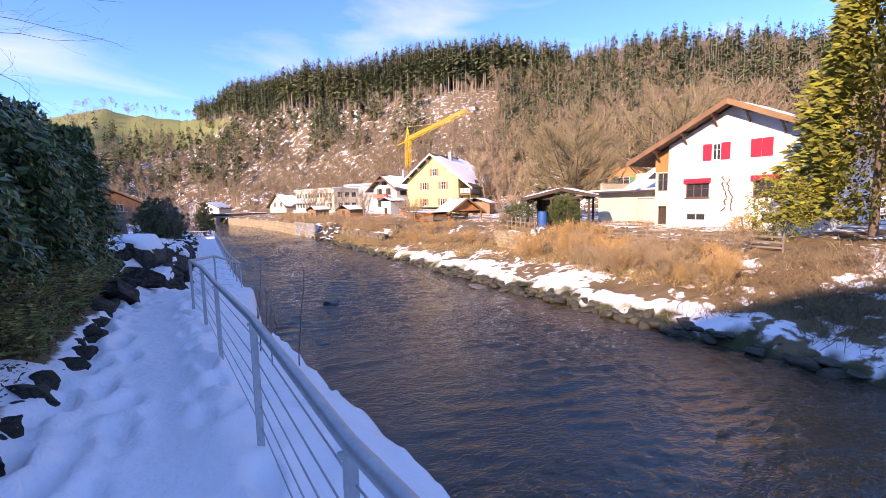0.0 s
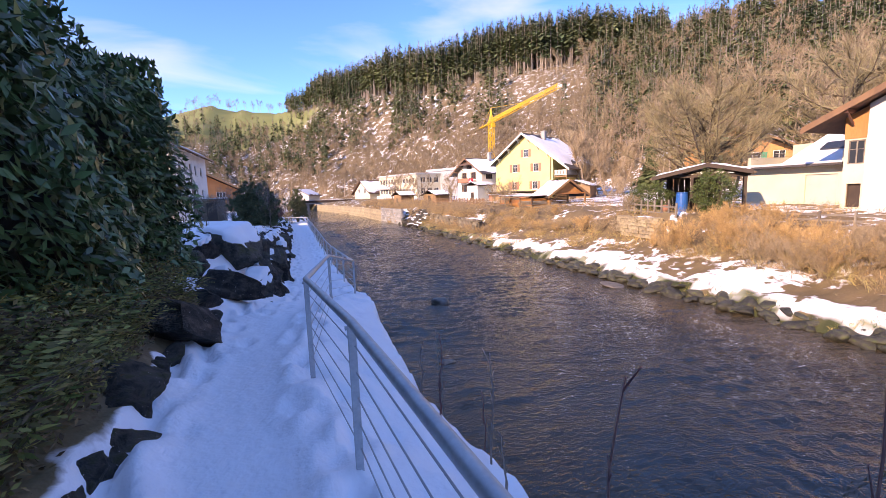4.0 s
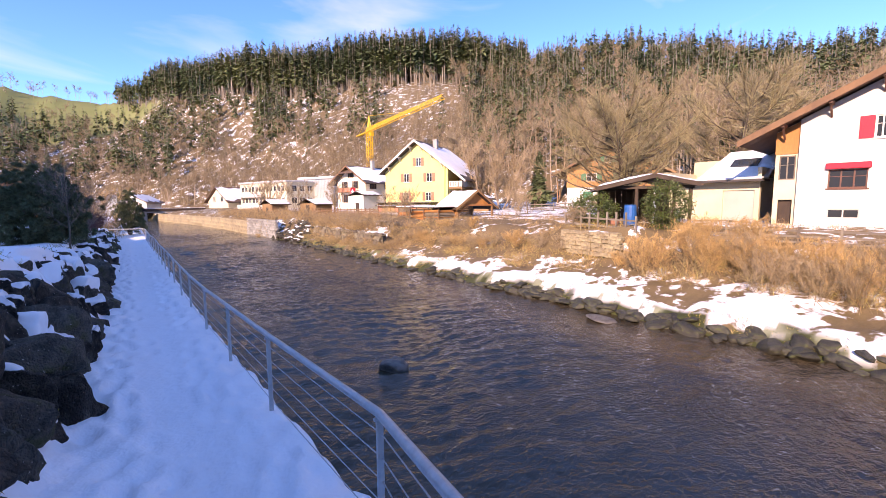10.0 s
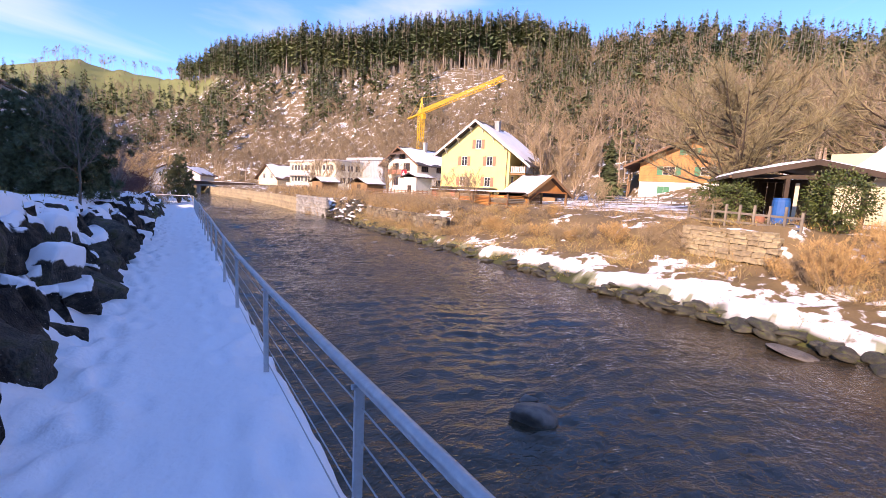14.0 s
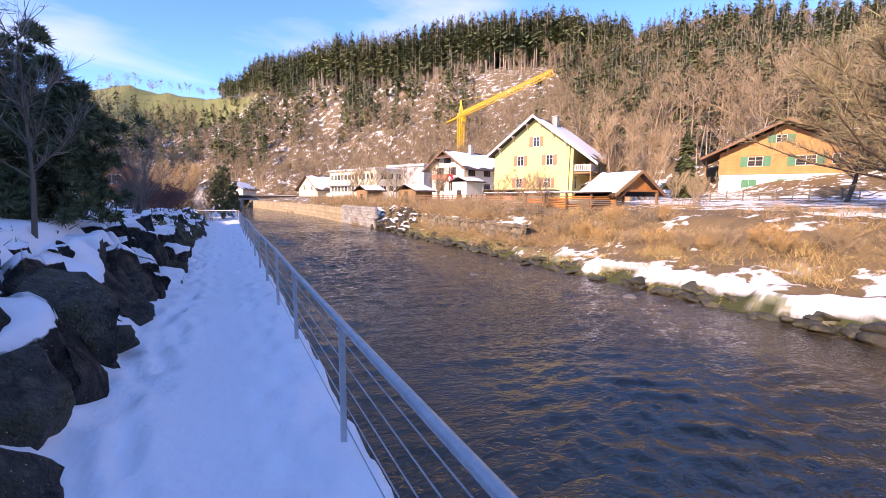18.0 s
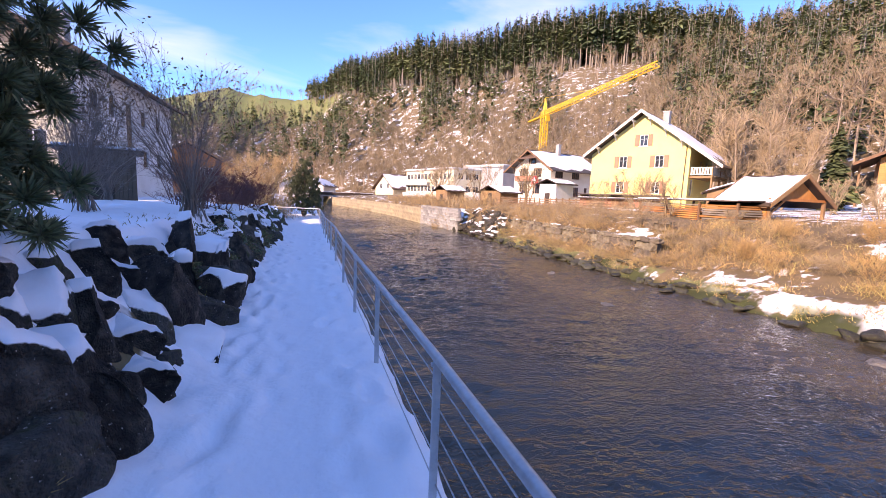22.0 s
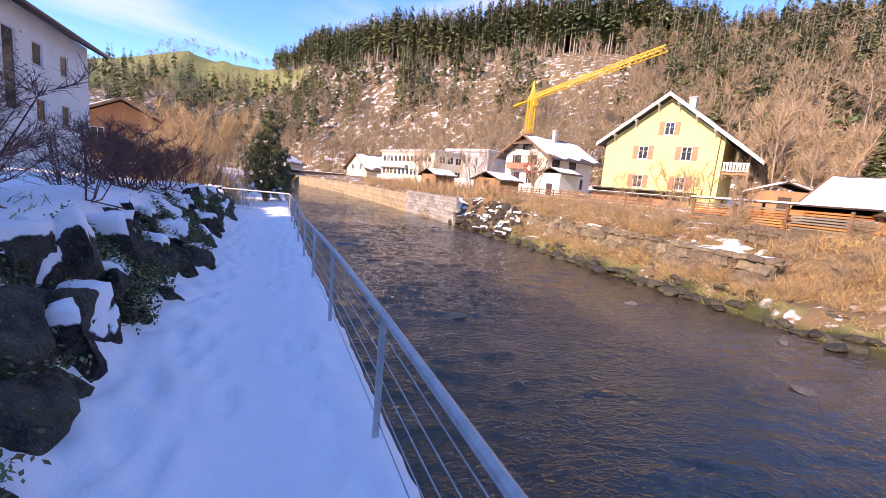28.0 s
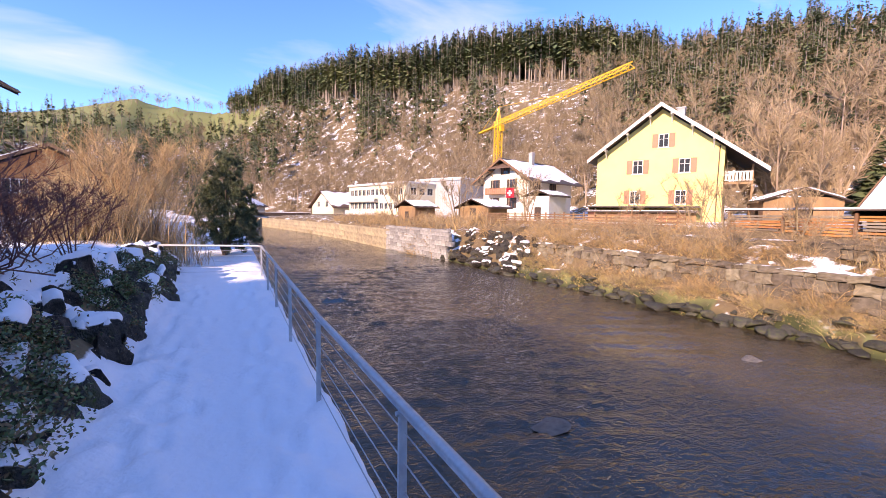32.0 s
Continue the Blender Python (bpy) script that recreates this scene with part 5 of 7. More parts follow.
# garage with a skylight
H11 = empty("garage", pose(37.0, 25.4, 0, 0, 0, -88), "beige garage with snowy pitched roof and skylight", "garage")
part("wall", panel(bmesh.new(), [(-3.6, 0.4), (3.2, 0.4), (3.2, 3.5), (-3.6, 3.5)], [(0.9, 0.5, 2.9, 2.9)], 0, 0.25), M_CREAM, H11)
part("garage_door", boxed((0.9, 0.12, 0.5), (2.9, 0.18, 2.9)), M_GREY, H11)
part("wall", boxed((-3.6, 0.25, 0.4), (-3.35, 6, 4.5)), M_CREAM, H11)
part("wall", boxed((2.95, 0.25, 0.4), (3.2, 6, 4.5)), M_CREAM, H11)
rf = part("roof", boxed((-4.1, -1.0, 3.5), (3.6, 0.6, 3.64)), M_DKROOF, H11)
part("roof_snow", boxed((-4.0, -0.95, 3.64), (3.55, 0.6, 3.8), 0.04), M_ROOFSNOW, rf)
bm = bmesh.new()
v = [bm.verts.new(p) for p in ((-1.2, 0.5, 3.8), (3.5, 0.5, 3.8), (3.5, 4.4, 6.1), (-0.2, 4.4, 6.1), (-1.2, 0.5, 3.66), (3.5, 0.5, 3.66), (3.5, 4.4, 5.96), (-0.2, 4.4, 5.96))]
for q in ((0, 1, 2, 3), (7, 6, 5, 4), (0, 4, 5, 1), (1, 5, 6, 2), (2, 6, 7, 3), (3, 7, 4, 0)):
    bm.faces.new([v[i] for i in q])
part("upper_roof", bm, M_ROOFSNOW, H11, "snow-covered upper roof")
bm = boxed((0.6, -0.55, -0.03), (2.4, 0.55, 0.08), 0.02)
bm.transform(pose(0, 2.45, 5.02, 30.5, 0, 0))
part("skylight", bm, M_GLASS, H11)
part("upper_wall", boxed((-0.9, 0.9, 3.8), (3.4, 4.5, 3.95)), M_GREYWOOD, H11)
part("back_wall", boxed((-3.6, 6, 0.4), (3.2, 6.25, 5.6)), M_CREAM, H11)

# apartment house on the near side
H12 = empty("apartment_house", pose(-18.5, 56.7, 0, 0, 0, 0), "cream three-storey house with brown gable boards and tiled roof", "house")
fw = [(-5.3, 5.6, -3.6, 7.0), (0.2, 5.7, 1.8, 7.0), (4.0, 5.7, 6.0, 7.0), (-5.3, 2.6, -3.6, 4.0), (0.2, 2.7, 1.8, 4.1), (4.1, 2.7, 6.1, 4.1)]
rw_ = [(2.5, 5.8, 3.7, 7.1), (5.2, 5.8, 6.2, 7.1), (8.0, 3.0, 9.3, 7.2), (11.0, 5.8, 12.2, 7.1), (14.5, 5.8, 15.7, 7.1), (2.5, 2.6, 3.9, 4.0), (5.0, 2.6, 6.4, 4.0), (11.2, 2.6, 12.4, 4.0), (14.5, 2.6, 15.7, 4.0)]
part("wall", panel(bmesh.new(), [(-7.2, 0), (7.2, 0), (7.2, 8.5), (-7.2, 8.5)], fw, 0, 0.3), M_CREAM, H12)
part("wall", panel(bmesh.new(), [(0.3, 0), (19, 0), (19, 8.5), (0.3, 8.5)], rw_, 0, 0.3, RIGHT(7.2)), M_WHITE, H12)
part("wall", boxed((-7.2, 18.7, 0), (6.9, 19, 8.5)), M_WHITE, H12)
part("wall", boxed((-7.2, 0.3, 0), (-6.9, 18.7, 8.5)), M_WHITE, H12)
part("plinth", boxed((-7.25, -0.06, 0), (7.25, -0.003, 1.3)), M_STONE, H12)
gb = part("gable_panel", prism(bmesh.new(), [(-7.2, 8.5), (7.2, 8.5), (0, 12.2)], 0.1, 0.25), M_GREYWOOD, H12, "weathered brown gable boards")
for k in range(13):
    z = 8.55 + k * 0.27
    hw = 7.2 * (12.2 - z - 0.12) / 3.7
    if hw > 0.2:
        part("board", boxed((-hw, 0.03, z), (hw, 0.098, z + 0.24)), M_GREYWOOD, gb)
for g_ in fw:
    window(H12, I4, *g_, cols=3 if g_[0] > 3 else 1, rows_=1, sill=M_GREY)
for g_ in rw_:
    window(H12, RIGHT(7.2), *g_, cols=1, rows_=1, sill=M_GREY)
roof_half(H12, 0, 12.5, -8.2, 0.5, -0.5, 19.8, M_TILE, snow=-0.35, thick=0.2, seed=61, verge=M_DKWOOD)
roof_half(H12, 0, 12.5, 8.2, 0.5, -0.5, 19.8, M_TILE, snow=-0.35, thick=0.2, seed=62, verge=M_DKWOOD)
chimney(H12, 4.0, 7.0, 9.5, 12.4, 0.8)

# orange house further up
H13 = empty("house", pose(-15.0, 97, 0, 0, 0, 20), "orange rendered house with snow-streaked roof", "house")
shell(H13, -6, 6, 10, -0.5, 0, 7.4, 0.5, M_ORWOOD, [(-3.4, 2.6, -1.6, 4.0), (1.6, 2.6, 3.2, 4.0)], right=[(2, 2.4, 3.6, 3.8), (6, 2.4, 7.6, 3.8)])
for g_ in ((-3.4, 2.6, -1.6, 4.0), (1.6, 2.6, 3.2, 4.0)):
    window(H13, I4, *g_, cols=3, rows_=1)
for g_ in ((2, 2.4, 3.6, 3.8), (6, 2.4, 7.6, 3.8)):
    window(H13, RIGHT(6), *g_, cols=2, rows_=1)
roof_half(H13, 0, 7.6, -7, 0.5, -1, 11, M_TILE, snow=0.5, seed=71, verge=M_WOOD)
roof_half(H13, 0, 7.6, 7, 0.5, -1, 11, M_TILE, snow=0.3, seed=72, verge=M_WOOD)

# low roofs beyond the bend
for i, (x, y, a) in enumerate(((-2, 165, 0), (2, 185, -30))):
    hh = empty("house", pose(x, y, 0, 0, 0, a), "low pale house with snowy roof far up the river", "house", "houses up the river")
    shell(hh, -5, 5, 9, -0.5, 0, 5.6, 0.5, M_WHITE, [(-2.5, 1.8, -1.3, 3.0), (1.3, 1.8, 2.5, 3.0)])
    for g_ in ((-2.5, 1.8, -1.3, 3.0), (1.3, 1.8, 2.5, 3.0)):
        window(hh, I4, *g_, rows_=1)
    roof_half(hh, 0, 5.8, -6, 0.5, -0.8, 9.8, M_TILE, snow=0.4, seed=80 + i)
    roof_half(hh, 0, 5.8, 6, 0.5, -0.8, 9.8, M_TILE, snow=0.4, seed=90 + i)

# bridge
BR = empty("bridge", pose(0, 0, 0), "low dark bridge over the river with snowy parapet", "bridge", kind="structure")
part("deck", boxed((-10, 172, -0.4), (22, 176, 0.1)), M_CONC, BR)
part("parapet", boxed((-10, 171.8, 0.1), (22, 172, 1.0)), M_DKWOOD, BR)
part("snow", boxed((-10, 171.7, 1.0), (22, 172.1, 1.12), 0.03), M_ROOFSNOW, BR)
for x in (-4, 5.5, 14):
    part("pier", boxed((x - 0.5, 172.5, -3.3), (x + 0.5, 175.5, -0.4)), M_CONC, BR)

# tower crane
CR = empty("tower_crane", pose(67.2, 142.0, 0), "yellow lattice tower crane behind the houses", "crane")
ZB, ZJ = gz(67.2, 142.0), 25.6
q = 0.75
for a, c in ((-q, -q), (q, -q), (q, q), (-q, q)):
    part("mast_chord", beam(bmesh.new(), (a, c, ZB), (a, c, ZJ), 0.22), M_CRANE, CR)
for k in range(int((ZJ - ZB) / 1.5)):
    z = ZB + k * 1.5
    bm = bmesh.new()
    s_ = 1 if k % 2 else -1
    for (a, c), (e, f) in (((-q, -q), (q, -q)), ((q, -q), (q, q)), ((q, q), (-q, q)), ((-q, q), (-q, -q))):
        p_, q_ = ((a, c), (e, f)) if s_ > 0 else ((e, f), (a, c))
        beam(bm, (*p_, z), (*q_, z + 1.5), 0.1)
        beam(bm, (a, c, z), (e, f, z), 0.1)
    part("mast_bracing", bm, M_CRANE, CR)
jd = Vector((55.5 - 61.4, 89.0 - 137.9, 0)).normalized()
js = Vector((-jd.y, jd.x, 0))
tip = Vector((55.5 - 61.4, 89.0 - 137.9, 25.9))
root = Vector((0, 0, ZJ)) - jd * 3
head = Vector((0, 0, ZJ + 5.0))
for off in (js * 0.6, -js * 0.6):
    part("jib_chord", beam(bmesh.new(), root + off, tip + off, 0.17), M_CRANE, CR)
    part("mast_chord", beam(bmesh.new(), Vector((0, 0, ZJ)) + off + jd * 0.6, head, 0.18), M_CRANE, CR)
    part("mast_chord", beam(bmesh.new(), Vector((0, 0, ZJ)) + off - jd * 0.6, head, 0.18), M_CRANE, CR)
part("jib_chord", beam(bmesh.new(), root + Vector((0, 0, 1.4)), tip + Vector((0, 0, 0.9)), 0.17), M_CRANE, CR)
L_ = (tip - root).length
nb = 34
bm = bmesh.new()
for k in range(nb):
    a, c = root.lerp(tip, k / nb), root.lerp(tip, (k + 0.5) / nb)
    e = root.lerp(tip, (k + 1) / nb)
    for off in (js * 0.6, -js * 0.6):
        beam(bm, a + off, c + Vector((0, 0, 1.4 - 0.5 * k / nb)), 0.09)
        beam(bm, c + Vector((0, 0, 1.4 - 0.5 * k / nb)), e + off, 0.09)
    beam(bm, a + js * 0.6, e - js * 0.6, 0.08)
part("jib_bracing", bm, M_CRANE, CR)
ct = root - jd * 9
part("counter_jib", beam(bmesh.new(), root, ct, 1.1, 0.35), M_CRANE, CR)
part("jib_tie", beam(bmesh.new(), head, root.lerp(tip, 0.55) + Vector((0, 0, 1.3)), 0.08), M_CRANE, CR)
part("jib_tie", beam(bmesh.new(), head, ct, 0.08), M_CRANE, CR)
part("cabin", boxed((-0.4, -1.7, ZJ - 1.7), (0.8, -0.85, ZJ - 0.2)), M_CRANE, CR)

# ---- plants ----
class Bag:
    """Gathers many small triangles for one mesh, each with a material number."""

    def __init__(self):
        self.V, self.F, self.I, self.n = [], [], [], 0

    def add(self, V, F, mi):
        V, F = np.asarray(V, float).reshape(-1, 3), np.asarray(F, int).reshape(-1, 3)
        self.V.append(V)
        self.F.append(F + self.n)
        self.I.append(np.full(len(F), mi) if np.isscalar(mi) else np.asarray(mi))
        self.n += len(V)

    def limb(self, p, q, r0, r1, mi, sides=3):
        p, q = np.asarray(p, float), np.asarray(q, float)
        d = q - p
        d = d / (np.linalg.norm(d) + 1e-9)
        s = np.cross(d, (0.3, 0.9, 0.2))
        s /= np.linalg.norm(s) + 1e-9
        u = np.cross(s, d)
        a = np.arange(sides) * 2 * math.pi / sides
        ring = np.cos(a)[:, None] * s + np.sin(a)[:, None] * u
        V = np.concatenate([p + ring * r0, q + ring * r1])
        k = np.arange(sides)
        k2 = (k + 1) % sides
        self.add(V, np.concatenate([np.stack([k, k2, k2 + sides], 1), np.stack([k, k2 + sides, k + sides], 1)]), mi)

    def slivers(self, P, Q, w, mi, rng):
        """Thin pointed blades from P to Q."""
        P, Q = np.asarray(P, float), np.asarray(Q, float)
        side = np.cross(Q - P, rng.normal(size=P.shape))
        side /= np.linalg.norm(side, axis=1, keepdims=True) + 1e-9
        w = np.asarray(w, float) * np.ones(len(P))
        V = np.stack([P - side * w[:, None] / 2, P + side * w[:, None] / 2, Q], 1)
        self.add(V.reshape(-1, 3), np.arange(len(P) * 3).reshape(-1, 3), mi)

    def leaves(self, C, D, N, L, W, mi):
        """Lozenge leaves at C along D, with the normal near N."""
        D = D / (np.linalg.norm(D, axis=1, keepdims=True) + 1e-9)
        S = np.cross(D, N)
        S /= np.linalg.norm(S, axis=1, keepdims=True) + 1e-9
        L, W = np.asarray(L)[:, None] if np.ndim(L) else L, np.asarray(W)[:, None] if np.ndim(W) else W
        V = np.stack([C - D * L / 2, C + S * W / 2 - D * L * 0.05, C + D * L / 2, C - S * W / 2 - D * L * 0.05], 1).reshape(-1, 3)
        k = np.arange(len(C)) * 4
        self.add(V, np.concatenate([np.stack([k, k + 1, k + 2], 1), np.stack([k, k + 2, k + 3], 1)]), mi)

    def arrays(self):
        return np.concatenate(self.V), np.concatenate(self.F), np.concatenate(self.I)

    def out(self, name, mats, parent=None):
        V, F, I = self.arrays()
        ob = raw(name, V, F, mats, I)
        if parent:
            ob.parent = parent
        return ob


def scatter(name, kinds, places, mats):
    """One mesh of many copies: kinds are (V, F, I); places rows of kind, x, y, z, scale, height factor, turn."""
    VV, FF, II, n_ = [], [], [], 0
    for k, (V, F, I) in enumerate(kinds):
        rows_ = np.array([p[1:] for p in places if p[0] == k], float)
        if not len(rows_):
            continue
        c, s = np.cos(rows_[:, 5]), np.sin(rows_[:, 5])
        X_ = (V[None, :, 0] * c[:, None] - V[None, :, 1] * s[:, None]) * rows_[:, 3, None] + rows_[:, 0, None]
        Y_ = (V[None, :, 0] * s[:, None] + V[None, :, 1] * c[:, None]) * rows_[:, 3, None] + rows_[:, 1, None]
        Z_ = V[None, :, 2] * (rows_[:, 3] * rows_[:, 4])[:, None] + rows_[:, 2, None]
        m_ = len(rows_)
        VV.append(np.stack([X_, Y_, Z_], -1).reshape(-1, 3))
        FF.append((F[None] + (np.arange(m_) * len(V))[:, None, None]).reshape(-1, 3) + n_)
        II.append(np.tile(I, m_))
        n_ += m_ * len(V)
    return raw(name, np.concatenate(VV), np.concatenate(FF), mats, np.concatenate(II))


def spruce(seed, bare=0.35, boughs=80, spread=0.17, trunk=0.010):
    """A unit-high conifer: 0 needles, 1 trunk. Its boughs droop in a ragged, uneven cone."""
    rng = np.random.RandomState(seed)
    bag = Bag()
    lean = rng.normal(0, 0.012, 2)
    bag.limb((0, 0, -0.05), (lean[0] * 0.5, lean[1] * 0.5, 0.6), trunk, trunk * 0.7, 1, 5)
    bag.limb((lean[0] * 0.5, lean[1] * 0.5, 0.6), (lean[0], lean[1], 0.995), trunk * 0.7, 0.0015, 1, 4)
    f = np.sort(rng.uniform(0, 1, boughs) ** 1.15)
    gaps = 0.75 + 0.35 * np.sin(f * 19 + seed) * np.sin(f * 7.3 + 2 * seed)
    for k in range(boughs):
        z = bare + (0.975 - bare) * f[k]
        R = (spread * (1 - f[k]) ** 0.72 * min(1.0, 0.45 + f[k] * 3.5)) * gaps[k] * rng.uniform(0.55, 1.2) + 0.014
        a = rng.uniform(0, 6.28)
        d, sd = np.array([math.cos(a), math.sin(a), 0]), np.array([-math.sin(a), math.cos(a), 0])
        base = np.array([lean[0] * z, lean[1] * z, z + 0.02])
        tipp = base + d * R + [0, 0, -R * rng.uniform(0.1, 0.7)]
        m1 = base + d * R * 0.6 + sd * R * rng.uniform(0.15, 0.4) + [0, 0, -R * rng.uniform(0.1, 0.45)]
        m2 = base + d * R * 0.55 - sd * R * rng.uniform(0.15, 0.4) + [0, 0, -R * rng.uniform(0.1, 0.45)]
        bag.add([base, m1, tipp, m2], [(0, 1, 2), (0, 2, 3)], 0)
    if bare > 0.2:
        P = np.stack([np.zeros(12), np.zeros(12), rng.uniform(0.12, bare, 12)], 1)
        a = rng.uniform(0, 6.28, 12)
        bag.slivers(P, P + np.stack([np.cos(a) * 0.05, np.sin(a) * 0.05, -0.01 * np.ones(12)], 1), 0.004, 1, rng)
    return bag.arrays()


def bare_tree(seed, twigs=170, spread=0.30, stem=0.35, thick=0.014, upright=0.8, stems=1, limbs=9, tw=0.0065):
    """A unit-high leafless tree: 0 bark, 1 twigs."""
    rng = np.random.RandomState(seed)
    bag = Bag()
    ends = []
    for s_ in range(stems):
        lean = rng.normal(0, 0.05 + 0.1 * (stems > 1), 2)
        p0, p1 = np.array([rng.normal(0, 0.02 * stems), rng.normal(0, 0.02 * stems), -0.03]), np.array([lean[0] * 0.5, lean[1] * 0.5, stem])
        p2 = np.array([lean[0] * 1.6, lean[1] * 1.6, 0.78])
        bag.limb(p0, p1, thick, thick * 0.75, 0, 5)
        bag.limb(p1, p2, thick * 0.75, thick * 0.28, 0, 4)
        for i in range(limbs // stems + 1):
            t = rng.uniform(0.0, 1.0)
            a = rng.uniform(0, 6.28)
            b0 = p1 * (1 - t) + p2 * t
            ln = spread * rng.uniform(0.6, 1.1) * (1.05 - 0.55 * t)
            d = np.array([math.cos(a), math.sin(a), upright * rng.uniform(0.5, 1.3)])
            d /= np.linalg.norm(d)
            b1 = b0 + d * ln * 0.55
            d2 = d + [0, 0, 0.35] + rng.normal(0, 0.15, 3)
            b2 = b1 + d2 / np.linalg.norm(d2) * ln * 0.6
            r = thick * 0.42 * (1 - 0.5 * t)
            bag.limb(b0, b1, r, r * 0.7, 0, 3)
            bag.limb(b1, b2, r * 0.7, r * 0.25, 0, 3)
            ends += [(b0, b1), (b1, b2), (b1, b2)]
        ends.append((p1 * 0.3 + p2 * 0.7, p2))
    idx = rng.randint(0, len(ends), twigs)
    A, B = np.array([e[0] for e in ends])[idx], np.array([e[1] for e in ends])[idx]
    t = rng.uniform(0.1, 1, (twigs, 1))
    P = A * (1 - t) + B * t
    d = (B - A) / (np.linalg.norm(B - A, axis=1, keepdims=True) + 1e-9) + rng.normal(0, 0.75, (twigs, 3)) + [0, 0, 0.45]
    d /= np.linalg.norm(d, axis=1, keepdims=True)
    Q = P + d * rng.uniform(0.07, 0.17, (twigs, 1))
    bag.slivers(P, Q, tw, 1, rng)
    h = twigs * 2 // 3
    P2 = (P + (Q - P) * 0.6)[:h]
    d2 = d[:h] + rng.normal(0, 0.6, (h, 3))
    bag.slivers(P2, P2 + d2 / np.linalg.norm(d2, axis=1, keepdims=True) * rng.uniform(0.04, 0.09, (h, 1)), tw * 0.7, 1, rng)
    return bag.arrays()


# woods on the hill
rng = np.random.RandomState(12)
tall = [spruce(s, bare=0.26 + 0.06 * (s % 5), boughs=100, spread=0.15) for s in range(6)]
full = [spruce(s + 10, bare=0.07, boughs=105, spread=0.19) for s in range(4)]
brown = [bare_tree(s + 20, twigs=130, spread=0.28, tw=0.0075, thick=0.0095) for s in range(5)]
brush = [bare_tree(s + 30, twigs=120, spread=0.42, stem=0.15, stems=4, thick=0.02, upright=1.4) for s in range(3)]


def on_hill(az, t):
    """A place by bearing and by how far up the slope it lies (0 foot, 1 top)."""
    foot = np.interp(az, [-60, -25, -12, 0, 10, 20, 31, 42, 52, 62, 72, 85, 110, 180], [150, 190, 215, 205, 185, 150, 115, 92, 78, 66, 60, 58, 70, 120])
    top = np.interp(az, [-60, -25, -12, -3, 3, 11, 21, 31, 38, 45, 52, 62, 72, 85, 110, 180], [460, 480, 460, 430, 330, 285, 262, 250, 246, 260, 262, 262, 262, 262, 262, 300])
    d = foot + (top - foot) * t
    a = np.radians(az + 1.3)
    return EYE0[0] + d * np.sin(a), EYE0[1] + d * np.cos(a)


conifers, leafless, low = [], [], []


def put(store, kind, az, t, s, hf=1.0):
    x, y = on_hill(az, t)
    store.append((kind, x, y, gz(x, y) - 0.3, s, hf, rng.uniform(0, 6.28)))


for k in range(2100):  # the crest, many rows deep
    az, t = rng.uniform(1, 47) if k > 260 else rng.uniform(-1.5, 6), 0.92 + rng.exponential(0.28)
    put(conifers, rng.randint(6), az, min(t, 1.9), rng.uniform(20, 32) * np.interp(az, [-9, 1, 6, 14, 40, 47], [0.45, 0.7, 0.88, 1, 1, 0.85]))
for k in range(600):  # shorter trees behind the trunks
    az, t = rng.uniform(2, 47), rng.uniform(1.08, 1.5)
    put(conifers, 6 + rng.randint(4), az, t, rng.uniform(9, 16))
for k in range(1700):  # mixed wood to the south
    az, t = rng.uniform(40, 88), rng.uniform(0.10, 1.45)
    put(conifers, rng.randint(10), az, t, rng.uniform(12, 23) * np.interp(t, [0.1, 0.5], [0.7, 1.0]))
for k in range(1000):
    az, t = rng.uniform(38, 88), rng.uniform(0.03, 1.25)
    put(leafless, rng.randint(5), az, t, rng.uniform(9, 18))
for k in range(150):  # dark groups on the felled slope
    az = rng.choice([3, 7, 13, 15, 19, 27, 40]) + rng.normal(0, 1.6)
    put(conifers, 6 + rng.randint(4), az, np.clip(rng.uniform(0.35, 0.95), 0, 1), rng.uniform(10, 22))
for k in range(260):  # below the meadow
    az, t = rng.uniform(-26, 3), rng.uniform(0.15, 0.62)
    put(conifers, rng.randint(10), az, t, rng.uniform(12, 22))
for k in range(26):
    put(leafless, rng.randint(5), rng.uniform(-13, -1), rng.uniform(0.97, 1.05), rng.uniform(9, 13))
for k in range(900):  # brown trees on the lower slope
    az, t = rng.uniform(-14, 42), abs(rng.normal(0, 0.33)) + 0.02
    put(leafless, rng.randint(5), az, min(t, 0.95), rng.uniform(8, 15))
for k in range(900):
    az, t = rng.uniform(-20, 44), rng.uniform(0.0, 0.97)
    put(low, rng.randint(3), az, t, rng.uniform(2.5, 5.5))
woods = scatter("conifer_wood", tall + full, conifers, [M_SPRUCE, M_SPRUCEBARK])
tagged(woods, "dark green spruces with bare trunks on the hill", "trees", kind="stuff")
woods = scatter("leafless_wood", brown, leafless, [M_PALEBARK, M_TWIG])
tagged(woods, "leafless brown trees on the slope", "trees", kind="stuff")
woods = scatter("hillside_brush", brush, low, [M_TWIG, M_BIRCH])
tagged(woods, "brown winter brush on the felled slope", "brush", kind="stuff")


def single_tree(name, kind, x, y, h, mats, label, z=None, spread=1.0, turn=0.0, names=("trunk", "crown")):
    """One tree of two parts: bark, and twigs or needles."""
    V, F, I = kind
    z = gz(x, y) if z is None else z
    e = empty(name, pose(x, y, z - 0.05, 0, 0, turn), label, "tree" if "tree" in name or name == "birch" else "shrub")
    for mi, nm in enumerate(names):
        sel = F[I == mi]
        if not len(sel):
            continue
        used, inv = np.unique(sel, return_inverse=True)
        ob = raw(nm, V[used] * (h * spread, h * spread, h), inv.reshape(-1, 3), [mats[mi]])
        ob.parent = e
    return e


